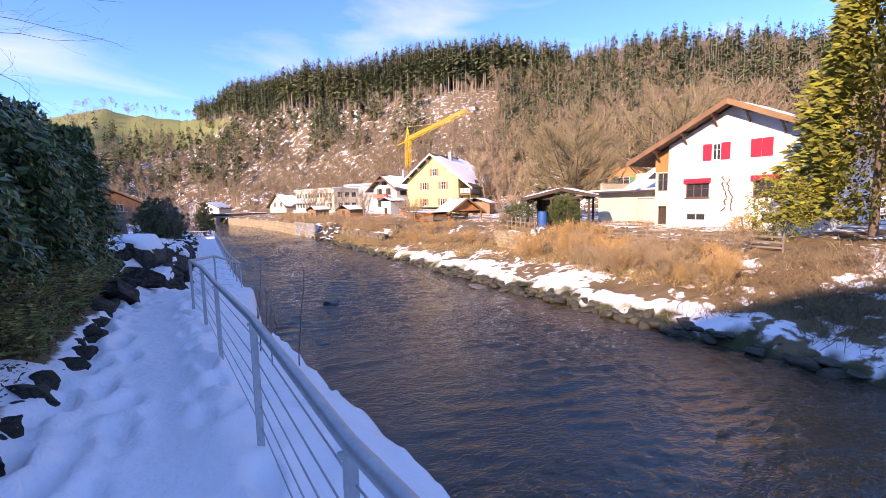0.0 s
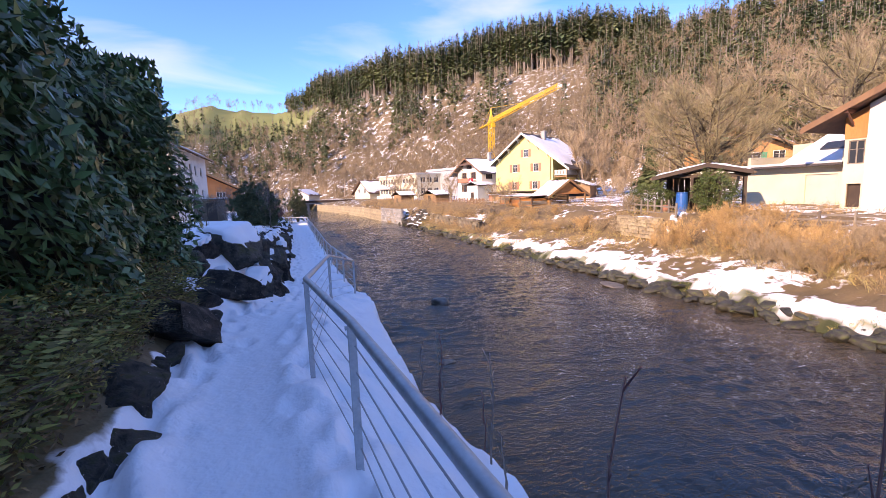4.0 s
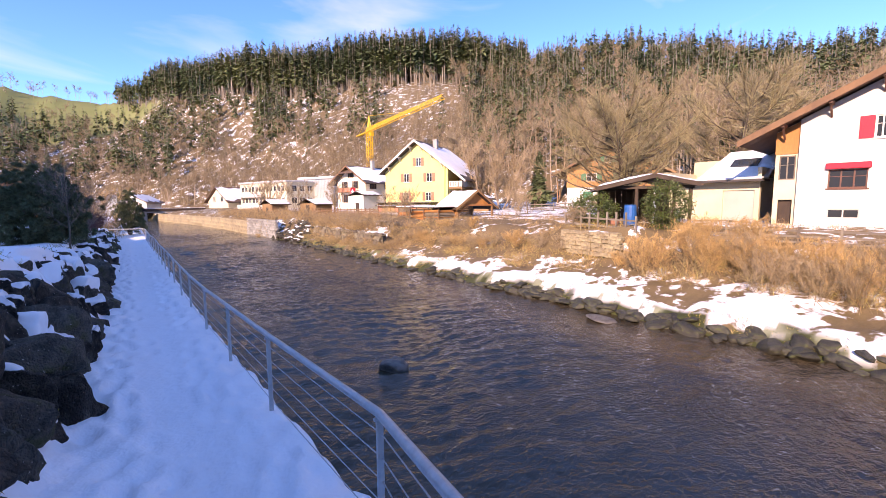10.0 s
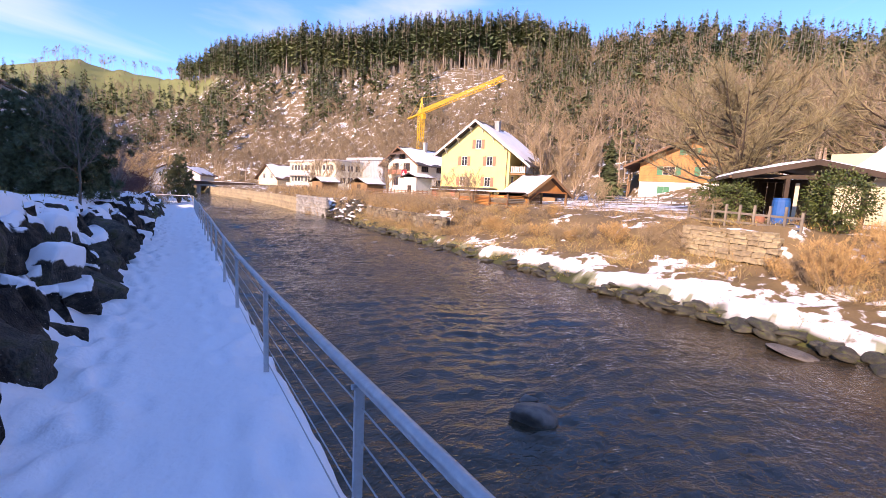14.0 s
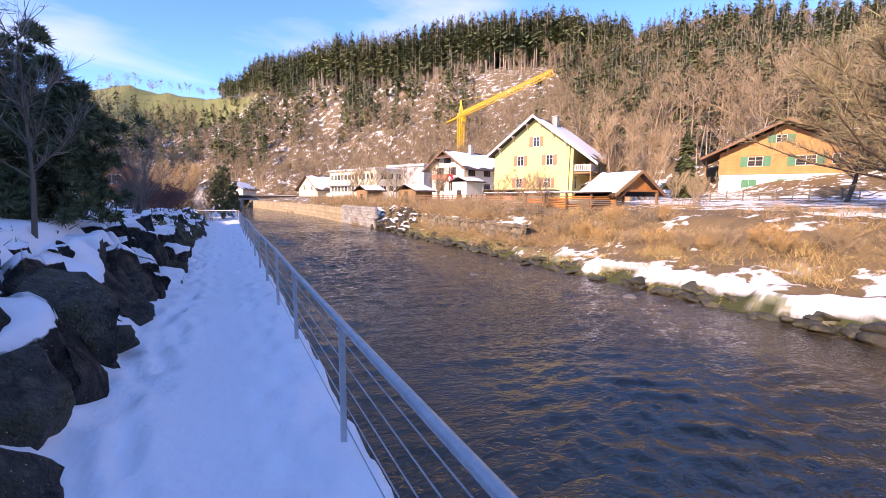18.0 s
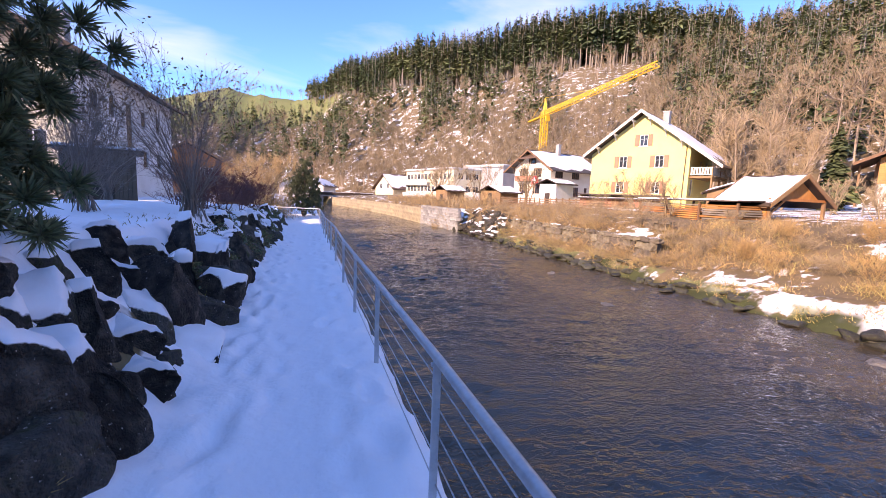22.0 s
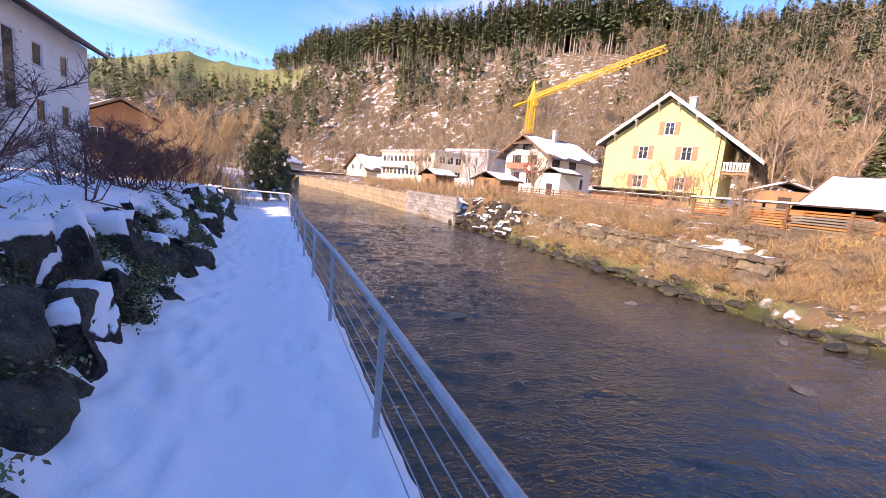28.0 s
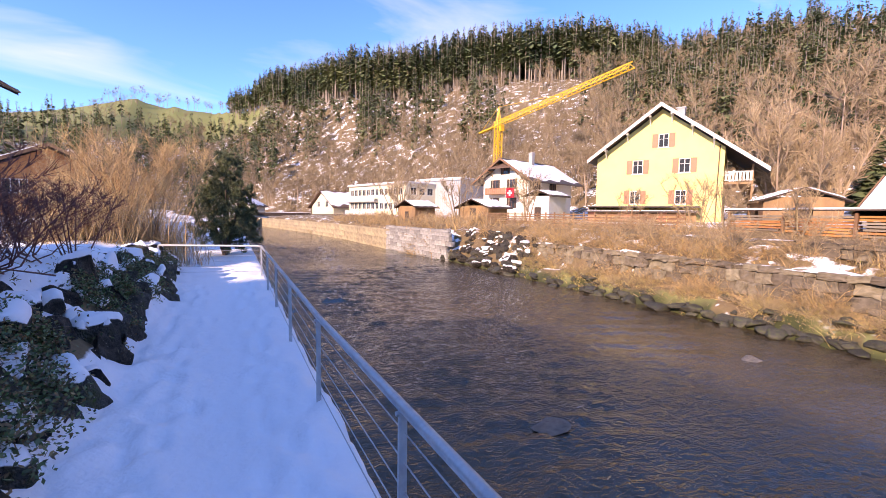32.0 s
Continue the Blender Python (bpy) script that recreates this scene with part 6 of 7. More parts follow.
# the large bare tree behind the barn, and others on the far bank
def great_tree(seed, twigs, limbs, spread, stem=0.2, thick=0.022):
    return bare_tree(seed, twigs=twigs, spread=spread, stem=stem, thick=thick, limbs=limbs, upright=0.55, tw=0.0038)


M_LICHEN = mat("lichen_twigs", (0.31, 0.26, 0.14), (0.21, 0.17, 0.09), rough=0.9, scale=0.5, bump=0.0, island=0.3)
single_tree("tree", great_tree(70, 7500, 60, 0.62, 0.13), 37.0, 33.0, 11.5, [M_BARK, M_LICHEN], "large spreading leafless tree covered in lichen")
single_tree("tree", great_tree(71, 4200, 44, 0.55, 0.16), 46.0, 27.5, 13.0, [M_BARK, M_LICHEN], "leafless tree behind the garage")
single_tree("tree", great_tree(72, 2200, 30, 0.40), 50.5, 40.0, 10.0, [M_BARK, M_TWIG], "leafless tree beside the chalet")
for i, (x, y, h) in enumerate(((47.5, 63.5, 11.5), (50.0, 66.0, 12.5), (49.0, 61.0, 10.0), (53.0, 63.0, 10.5))):
    single_tree("birch", bare_tree(80 + i, twigs=1500, spread=0.24, stem=0.12, stems=3, thick=0.013, upright=1.9, limbs=30), x, y, h, [M_PALEBARK, M_BIRCH], "slender bare birch with pale stems")
for i, (x, y, h) in enumerate(((31.5, 60.5, 4.2), (29.0, 57.0, 3.4), (31.0, 66.0, 3.2), (26.5, 52.0, 3.0), (27.5, 75.5, 5.5), (24.5, 84.0, 6.0), (23.0, 99.0, 7.0), (26.0, 106.0, 8.0), (44.0, 52.0, 3.5), (40.5, 47.0, 3.0), (36.0, 44.5, 2.6))):
    single_tree("shrub", bare_tree(100 + i, twigs=900, spread=0.45, stem=0.1, stems=5, thick=0.014, upright=1.2, limbs=25), x, y, h, [M_TWIG, M_BIRCH], "bare brown shrub on the far bank", names=("branchwork", "crown"))

rng = np.random.RandomState(44)
THICKET = [bare_tree(400 + i, twigs=2300, spread=0.55, stem=0.06, stems=12, thick=0.006, upright=1.1, limbs=60, tw=0.0055) for i in range(5)]
for i in range(44):
    y = 8.2 + i * 0.36 + rng.uniform(-0.3, 0.3)
    single_tree("shrub", THICKET[i % 5], 21.2 + rng.uniform(0, 1.0) * (3.6 if y < 22 else 1.6), y, rng.uniform(1.0, 2.2) * (1.0 if y < 22 else 0.65), [M_TWIG, M_REED if rng.rand() < 0.6 else M_BIRCH], "rust-brown leafless shrub on the far bank", names=("branchwork", "crown"), spread=1.0, turn=rng.uniform(0, 360))
for i in range(26):
    y = 27.5 + i * 0.72 + rng.uniform(-0.4, 0.4)
    single_tree("shrub", THICKET[i % 5], 21.2 + rng.uniform(0, 4.6), y, rng.uniform(0.6, 1.4), [M_TWIG, M_BIRCH if rng.rand() < 0.6 else M_REED], "low brown tangled shrub on the far bank", names=("branchwork", "crown"), spread=1.3, turn=rng.uniform(0, 360))
for i in range(14):
    y = 44 + i * 1.9 + rng.uniform(-0.6, 0.6)
    single_tree("shrub", bare_tree(410 + i % 4, twigs=900, spread=0.5, stem=0.08, stems=7, thick=0.009, upright=0.6, limbs=30), 20.6 + rng.uniform(0, 1.6), y, rng.uniform(1.0, 2.0), [M_TWIG, M_BIRCH], "bare brown shrub above the terrace wall", names=("branchwork", "crown"), spread=1.2, turn=rng.uniform(0, 360))

# thuja and bushes by the white house


def thuja(seed, n=5200):
    rng = np.random.RandomState(seed)
    bag = Bag()
    bag.limb((0, 0, -0.02), (0, 0, 0.95), 0.012, 0.003, 0, 6)
    z = rng.uniform(0.05, 0.99, n)
    a = rng.uniform(0, 6.28, n)
    lob = 1 + 0.22 * np.sin(a * 5 + z * 23) + 0.15 * np.sin(a * 9 - z * 41)
    R = 0.235 * np.clip((1 - z), 0, 1) ** 0.75 * lob * rng.uniform(0.55, 1.05, n) ** 0.6
    C = np.stack([np.cos(a) * R, np.sin(a) * R, z], 1)
    D = np.stack([np.cos(a), np.sin(a), rng.uniform(-0.5, 0.5, n)], 1)
    bag.leaves(C, D, rng.normal(size=(n, 3)), rng.uniform(0.02, 0.045, n), rng.uniform(0.008, 0.016, n), 1)
    return bag.arrays()


single_tree("conifer_tree", thuja(1, 15000), 31.2, 6.3, 17.0, [M_BARK, M_THUJA], "tall sunlit yellow-green conifer beside the white house")
single_tree("conifer_tree", spruce(91, bare=0.04, boughs=900, spread=0.3), 57.5, 60.5, 9.5, [M_SPRUCE, M_BARK], "dark spruce above the hut", names=("crown", "trunk"))


def leafy(seed, n, rx, ry, rz, size, stems=7):
    """A bush of leaves round a few stems: 0 stems, 1 leaves."""
    rng = np.random.RandomState(seed)
    bag = Bag()
    for k in range(stems):
        a = rng.uniform(0, 6.28)
        bag.limb((0, 0, -0.05), (math.cos(a) * rx * 0.6, math.sin(a) * ry * 0.6, rz * rng.uniform(1.0, 1.7)), 0.03, 0.01, 0, 4)
    d = rng.normal(size=(n, 3))
    d /= np.linalg.norm(d, axis=1, keepdims=True)
    lob = 1 + 0.22 * np.sin(d[:, 0] * 6 + seed) * np.sin(d[:, 1] * 7) + 0.15 * np.sin(d[:, 2] * 11 + d[:, 0] * 9)
    C = d * lob[:, None] * (rng.uniform(0.45, 1.02, n) ** 0.45)[:, None] * (rx, ry, rz) + (0, 0, rz)
    bag.leaves(C, d + rng.normal(0, 0.6, (n, 3)) + (0, 0, -0.3), d + rng.normal(0, 0.5, (n, 3)), rng.uniform(0.7, 1.2, n) * size, rng.uniform(0.4, 0.6, n) * size, 1)
    return bag.arrays()


def bush(name, arr, x, y, mats, label, z=None):
    e = empty(name, pose(x, y, gz(x, y) if z is None else z), label, "bush")
    V, F, I = arr
    for mi, nm in enumerate(("branchwork", "foliage")):
        sel = F[I == mi]
        used, inv = np.unique(sel, return_inverse=True)
        raw(nm, V[used], inv.reshape(-1, 3), [mats[mi]]).parent = e
    return e


bush("ivy_bush", leafy(3, 5200, 1.3, 1.5, 1.05, 0.13), 25.4, 27.6, [M_BARK, M_IVY], "dense sunlit ivy bush at the barn")
bush("ivy_bush", leafy(4, 5200, 1.2, 1.3, 1.4, 0.13), 26.7, 23.5, [M_BARK, M_IVY], "tall dense ivy bush at the barn")
bush("garden_bush", leafy(5, 2200, 1.5, 1.6, 1.9, 0.16), 28.2, 9.2, [M_BARK, M_THUJA], "olive bush in the garden of the white house")
bush("garden_bush", leafy(6, 900, 0.9, 0.9, 0.6, 0.15), 30.5, 12.0, [M_BARK, M_REED], "dry ornamental grass clump by the white house")

# laurel hedge above the path
hedge = empty("hedge", pose(0, 0, 0), "tall dark green laurel hedge beside the path", "hedge")
rng = np.random.RandomState(5)
HY0, HY1, HX, HZ0, HZ1 = -0.5, 10.4, -0.92, 1.45, 4.62


def hedge_surface(n, rng):
    """Places on the hedge's face, end and top, and the way out of it."""
    y = rng.uniform(HY0, HY1, n)
    z = rng.uniform(HZ0, HZ1, n)
    kind = rng.choice(3, n, p=[0.58, 0.2, 0.22])
    bulge = 0.22 * np.sin(y * 2.1 + 1.3 * np.sin(z * 2.2)) + 0.13 * np.sin(y * 5.3 + z * 4.1)
    tuck = 0.9 * np.clip((z - 3.5) / 1.1, 0, 1) ** 2
    x = HX + bulge - tuck
    N = np.stack([np.ones(n), 0.0 * n + np.zeros(n), 0.25 + tuck], 1)
    e = kind == 1
    x = np.where(e, HX - rng.uniform(0, 1.8, n), x)
    y = np.where(e, HY1 + 0.18 * np.sin(z * 3.1) + 0.1 * np.sin(x * 6) - 1.3 * np.clip((z - 3.4) / 2.1, 0, 1) ** 2, y)
    N[e] = (0.1, 1, 0.2)
    t_ = kind == 2
    x = np.where(t_, HX - rng.uniform(0.5, 2.0, n), x)
    z = np.where(t_, HZ1 + 0.15 * np.sin(y * 2.7 + x * 2) - 0.02, z)
    N[t_] = (0.2, 0, 1)
    return np.stack([x, y, z], 1), N


bag = Bag()
n_ = 46000
C, N = hedge_surface(n_, rng)
C -= N / np.linalg.norm(N, axis=1, keepdims=True) * (rng.uniform(-0.06, 0.28, n_) ** 1)[:, None]
D = N * 0.5 + rng.normal(0, 0.55, (n_, 3)) + (0, 0, -0.75)
bag.leaves(C, D, N + rng.normal(0, 0.45, (n_, 3)), rng.uniform(0.11, 0.19, n_), rng.uniform(0.042, 0.068, n_), 0)
ob = bag.out("foliage", [M_LEAF], hedge)
ob["kind"] = "stuff"
# a near-black core stands in for the shade deep behind the leaves
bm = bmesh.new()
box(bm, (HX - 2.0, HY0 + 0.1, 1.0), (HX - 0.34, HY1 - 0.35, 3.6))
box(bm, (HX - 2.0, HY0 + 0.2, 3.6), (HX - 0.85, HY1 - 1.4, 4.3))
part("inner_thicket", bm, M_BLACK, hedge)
for k in range(16):
    y = HY0 + 0.4 + k * 0.62
    part("stem", tube(bmesh.new(), [(HX - 0.35, y, 1.2), (HX - 0.25, y + 0.05, 1.7), (HX - 0.4, y, 2.6)], [0.045, 0.04, 0.02], 5), M_BARK, hedge)

# ferns, dead leaves and grass under the hedge
bag = Bag()
for k in range(330):
    y = rng.uniform(-1.0, 9.0)
    x = float(left_x(y)) - rng.uniform(0.3, 1.1)
    z0 = gz(x, y)
    m_ = rng.randint(5, 9)
    a0 = rng.uniform(0, 6.28)
    L_ = rng.uniform(0.22, 0.55)
    if y < 4.3 and ruff(np.array([x + 5.0]), np.array([y]), 1.4)[0] < -0.38:
        continue
    rise = rng.uniform(1.0, 2.1)
    for j in range(m_):
        a = a0 + 6.28 * j / m_ + rng.uniform(-0.3, 0.3)
        d = np.array([math.cos(a), math.sin(a), 0])
        pr = np.array([x, y, z0])
        for q in range(14):
            f = (q + 1) / 14
            C = pr + d * L_ * 0.8 * f + [0, 0, 0.04 + L_ * rise * (f - 0.62 * f * f)]
            sd = np.array([-d[1], d[0], 0.1])
            w = L_ * 0.3 * (1 - 0.7 * f)
            bag.leaves(np.array([C + sd * w / 2, C - sd * w / 2]), np.array([sd + d * 0.4, -sd + d * 0.4]), np.array([[0, 0, 1.0], [0, 0, 1.0]]) - d * 0.7 + rng.normal(0, 0.35, (2, 3)), w * 0.85, L_ * 0.042, int(a > a0 + 4.2))
n_ = 4200
y = rng.uniform(-1.0, 9.2, n_)
x = left_x(y) - rng.uniform(0.22, 1.2, n_)
C = np.stack([x, y, ground_z(x[:, None], y[:, None])[:, 0]], 1) + rng.uniform(0, 0.06, (n_, 3)) * (0, 0, 1)
bag.leaves(C, rng.normal(size=(n_, 3)) * (1, 1, 0.3), rng.normal(0, 0.4, (n_, 3)) + (0, 0, 1), rng.uniform(0.03, 0.06, n_), rng.uniform(0.015, 0.03, n_), 1)
n_ = 30000
y = rng.uniform(-1.5, 9.3, n_)
x = left_x(y) - 0.24 - 0.9 * rng.uniform(0, 1, n_) ** 0.8
up_ = rng.uniform(0, 1, n_) ** 1.3 * 0.5 * np.clip(0.7 + 0.7 * ruff(x, y, 3.1), 0.1, 1.2) * np.clip((left_x(y) - x) / 0.4, 0.25, 1)
C = np.stack([x, y, ground_z(x[:, None], y[:, None])[:, 0] + up_], 1)
keep = (ruff(x + 5, y, 1.4) > -0.38) | (y > 4.3)
C = C[keep]
bag.leaves(C, rng.normal(size=C.shape) + (0.3, 0, 0.5), rng.normal(size=C.shape) + (0.6, -0.3, 0.3), rng.uniform(0.035, 0.085, len(C)), rng.uniform(0.010, 0.024, len(C)), np.tile((rng.rand(len(C)) < 0.42).astype(int), 2))
fern = bag.out("undergrowth", [M_FERN, M_DEADLEAF])
tagged(fern, "ferns and fallen leaves under the hedge", "undergrowth", kind="stuff")

# dry plants of the far bank


def blades(name, label, n, sampler, hmin, hmax, width, mats, lean=0.35, seed=1, category="dry grass"):
    rng = np.random.RandomState(seed)
    P = sampler(rng, n)
    z = ground_z(P[:, :1], P[:, 1:2])[:, 0]
    P = np.stack([P[:, 0], P[:, 1], z - 0.03], 1)
    L_ = rng.uniform(hmin, hmax, len(P)) * np.clip(0.68 + 0.75 * ruff(P[:, 0], P[:, 1], 1.5), 0.25, 1.25)
    d = np.stack([rng.normal(0, lean, len(P)), rng.normal(0, lean, len(P)), np.ones(len(P))], 1)
    d /= np.linalg.norm(d, axis=1, keepdims=True)
    bag = Bag()
    bend_ = rng.normal(0, 0.35 + lean * 0.5, d.shape) * (1, 1, 0.3) + (0, 0, -0.25 * lean)
    d1 = d + bend_
    d1 /= np.linalg.norm(d1, axis=1, keepdims=True)
    mi_ = rng.randint(0, len(mats), len(P))
    w_ = rng.uniform(0.6, 1.3, len(P)) * width
    M_ = P + d * L_[:, None] * 0.55
    side = np.cross(d, rng.normal(size=d.shape))
    side /= np.linalg.norm(side, axis=1, keepdims=True) + 1e-9
    side *= w_[:, None] / 2
    V = np.stack([P - side, P + side, M_ + side * 0.8, M_ - side * 0.8, M_ + d1 * L_[:, None] * 0.5], 1).reshape(-1, 3)
    k = np.arange(len(P)) * 5
    bag.add(V, np.concatenate([np.stack([k, k + 1, k + 2], 1), np.stack([k, k + 2, k + 3], 1), np.stack([k + 3, k + 2, k + 4], 1)]), np.tile(mi_, 3))
    for q in range(3):
        d2 = d1 + rng.normal(0, 0.6, d.shape)
        d2 /= np.linalg.norm(d2, axis=1, keepdims=True)
        st = P + d * L_[:, None] * rng.uniform(0.15, 0.6, (len(P), 1))
        bag.slivers(st, st + d2 * L_[:, None] * rng.uniform(0.2, 0.5, (len(P), 1)), width * 0.7, mi_, rng)
    ob = bag.out(name, mats)
    return tagged(ob, label, category, kind="stuff")


def clumps(cx, cy, sx, sy, count, rad):
    def f(rng, n):
        c = np.stack([rng.uniform(cx - sx, cx + sx, count), rng.uniform(cy - sy, cy + sy, count)], 1)
        return c[rng.randint(0, count, n)] + rng.normal(0, rad, (n, 2))

    return f


blades("dry_reeds", "tangled orange-brown dry brush on the far bank", 7000, clumps(23.2, 15.3, 1.9, 6.6, 60, 0.4), 0.4, 1.5, 0.013, [M_REED, M_TWIG, M_TWIG, M_STRAW], 0.6, 2)
blades("dry_scrub", "orange-brown dry scrub on the far bank", 12000, clumps(22.8, 36.0, 2.4, 11.5, 150, 0.45), 0.2, 0.8, 0.014, [M_REED, M_STRAW, M_TWIG], 0.6, 3)
blades("bramble", "brown bramble scrub hanging over the far bank", 9000, clumps(21.4, 57.0, 1.7, 15.0, 70, 0.55), 0.4, 1.5, 0.018, [M_TWIG, M_BIRCH, M_REED], 0.8, 4, "scrub")
blades("wall_bramble", "bare brambles hanging over the terrace wall", 9500, clumps(19.8, 54.0, 0.6, 10.5, 80, 0.4), 0.3, 1.4, 0.014, [M_TWIG, M_BIRCH, M_REED], 0.9, 14, "scrub")
blades("bank_bramble", "brown brambles at the foot of the terrace wall", 6500, clumps(19.1, 55.0, 0.5, 10.0, 60, 0.35), 0.25, 1.0, 0.014, [M_TWIG, M_BIRCH, M_STRAW], 0.9, 15, "scrub")
blades("straw_grass", "pale straw grass along the far waterline", 4200, clumps(18.7, 55.0, 0.8, 22.0, 120, 0.3), 0.12, 0.4, 0.016, [M_STRAW, M_STRAW, M_REED], 0.7, 5)
blades("edge_grass", "yellow-green grass along the far waterline", 2600, clumps(18.2, 24.0, 0.4, 16.0, 60, 0.22), 0.08, 0.24, 0.014, [M_STRAW, M_IVY], 0.7, 9)
blades("garden_scrub", "dry stalks in the gardens across the river", 6500, clumps(30.0, 48.0, 5.0, 32.0, 160, 0.6), 0.3, 1.0, 0.018, [M_TWIG, M_BIRCH, M_REED], 0.5, 6, "scrub")
blades("bank_scrub", "brown scrub on the far bank up the river", 7000, clumps(21.0, 98.0, 3.0, 24.0, 140, 0.9), 0.6, 2.2, 0.035, [M_BIRCH, M_TWIG, M_REED], 0.4, 7, "scrub")
blades("quay_scrub", "brown scrub hanging over the river wall", 6000, lambda rng, n: (lambda y: np.stack([17.1 + bend(y) + np.abs(rng.normal(0, 0.7, n)), y], 1))(74 + 90 * rng.rand(45)[rng.randint(0, 45, n)] + rng.normal(0, 0.9, n)), 0.8, 2.2, 0.04, [M_BIRCH, M_TWIG, M_REED], 0.9, 17, "scrub")
blades("shaded_scrub", "dark scrub on the shaded bank", 5000, clumps(22.5, 4.0, 3.5, 4.5, 60, 0.6), 0.3, 1.2, 0.02, [M_TWIG, M_DEADLEAF], 0.7, 8, "scrub")

# ---- stones in and along the river ----
bank_stones = empty("shore_stones", pose(0, 0, 0), "mossy stones along the far waterline", "stones", kind="structure")
rw = random.Random(21)
for k in range(290):
    y = rw.uniform(2, 66) if k > 110 else rw.uniform(6, 30)
    x = BANK + rw.gauss(0.12, 0.22)
    rock_at(x + (0.45 if k % 3 == 0 else 0.0), y, WATER + rw.uniform(0.0, 0.16) + (0.16 if k % 3 == 0 else 0.0), rw.uniform(0.18, 0.46), 2000 + k, WET, bank_stones, "stone", 0.75, 1.2)
for i, (x, y, s, f) in enumerate(((7.05, 21.45, 0.42, 1.15), (7.5, 22.1, 0.2, 0.7), (16.6, 20.9, 0.6, 0.3), (6.6, 46.6, 0.30, 0.10), (12.6, 40.6, 0.25, 0.3), (5.0, 14.6, 0.25, 0.3), (16.0, 43.0, 0.22, 0.4), (14.2, 47.3, 0.25, 0.3), (15.9, 33.8, 0.3, 0.3))):
    st = rock_at(x, y, WATER + 0.02, s, 3000 + i, RIVER_ROCKS, None, "river_stone", f)
    tagged(st, "wet grey stone standing in the river", "stone", "stones in the river")

# terraces and walls of the far bank


def masonry(name, label, p, q, z0, z1, course, length, mt, thick=0.35, seed=1, jitter=0.05, cap=True, faces=4, power=6.0):
    """A wall of single stones in courses from p to q."""
    e = empty(name, pose(0, 0, 0), label, "wall", kind="structure")
    p, q = Vector((*p, 0)), Vector((*q, 0))
    d = (q - p).normalized()
    nrm = Vector((d.y, -d.x, 0))
    L_, r = (q - p).length, random.Random(seed)
    ang = math.degrees(math.atan2(d.y, d.x))
    core = link_bm("mortar", boxed((0, 0.06, z0), (L_, thick, z1 - 0.04)), mt, e)
    core.matrix_world = pose(p.x, p.y, 0, 0, 0, ang)
    meshes = []
    for sd in range(7):
        bm = boxed((-1, -1, -1), (1, 1, 1), 0.14)
        bmesh.ops.subdivide_edges(bm, edges=[e_ for e_ in bm.edges if e_.calc_length() > 1], cuts=1, use_grid_fill=True)
        for v in bm.verts:
            k_ = v.co * 1.3 + Vector((seed * 7.7, sd * 3.1, 0))
            v.co += Vector((noise.noise(k_), noise.noise(k_ + Vector((9, 0, 0))), noise.noise(k_ + Vector((0, 9, 0))))) * (0.10 + 2.2 * jitter)
        me = bpy.data.meshes.new("block")
        bm.to_mesh(me)
        bm.free()
        me.materials.append(mt)
        meshes.append(me)
    z = z0
    while z < z1 - 0.05:
        h = min(course * r.uniform(0.8, 1.2), z1 - z)
        u = 0.0
        while u < L_:
            w = length * r.uniform(0.6, 1.4)
            b_ = new("block", meshes[r.randrange(7)])
            b_.matrix_world = pose(p.x, p.y, 0, 0, 0, ang) @ pose(u + w / 2, 0.12 - r.uniform(0.0, 1.6 * jitter), z + h / 2, r.uniform(-40, 40) * jitter, r.uniform(-60, 60) * jitter, r.uniform(-60, 60) * jitter) @ Matrix.Diagonal((w * 0.5, 0.2, h * 0.5, 1))
            b_.parent = e
            u += w
        z += h
    if cap:
        nu = max(8, int(L_ / 0.3))
        V = []
        for a_ in range(nu + 1):
            for c_ in range(6):
                u = L_ * a_ / nu
                w = 0.4 + 0.9 * noise.noise(Vector((u * 0.6, seed, 0))) + 0.5 * noise.noise(Vector((u * 2.7, seed, 3)))
                v = -0.06 - 0.12 * w + (thick + 0.35 * w + 0.1) * c_ / 5
                lip = (0, 0.8, 1, 1, 0.8, 0)[c_]
                V.append((u, v, z1 - 0.06 + (0.02 + 0.2 * max(0, w - 0.3)) * lip * min(1, a_, nu - a_)))
        ii_ = (np.arange(nu)[:, None] * 6 + np.arange(5)[None]).ravel()
        c = raw("snow_cover", V, np.stack([ii_, ii_ + 6, ii_ + 7, ii_ + 1], 1), [M_ROOFSNOW], smooth=True)
        c.parent = e
        c.matrix_world = pose(p.x, p.y, 0, 0, 0, ang)
    return e


masonry("retaining_wall", "rough yellowish garden wall below the barn", (23.3, 28.3), (22.9, 24.2), -1.0, 0.42, 0.22, 0.40, M_YSTONE, seed=2, jitter=0.09, faces=1, power=12.0)
masonry("quay_wall", "grey stone quay wall rising from the river", (16.7, 86.2), (17.5, 73.0), -2.9, -0.1, 0.36, 0.9, M_QUAY, seed=3, jitter=0.03, faces=1, power=9.0, cap=False)
for i, (ya, yb) in enumerate(((86.3, 104), (104, 122), (122, 140), (140, 156), (156, 170))):
    masonry("quay_wall", "pale yellowish river wall of concrete and stone", (16.7 + float(bend(yb)), yb), (16.7 + float(bend(ya)), ya), -2.9, -0.5, 0.8, 2.0, M_YSTONE, seed=7 + i, jitter=0.01, faces=0, power=14.0, cap=False)
masonry("terrace_wall", "rough terrace wall of large stones with snow on its ledge", (19.9, 64.0), (19.75, 46.0), -2.25, -0.60, 0.42, 0.6, M_TERRACE, thick=0.5, seed=5, jitter=0.16, faces=6, power=8.0)
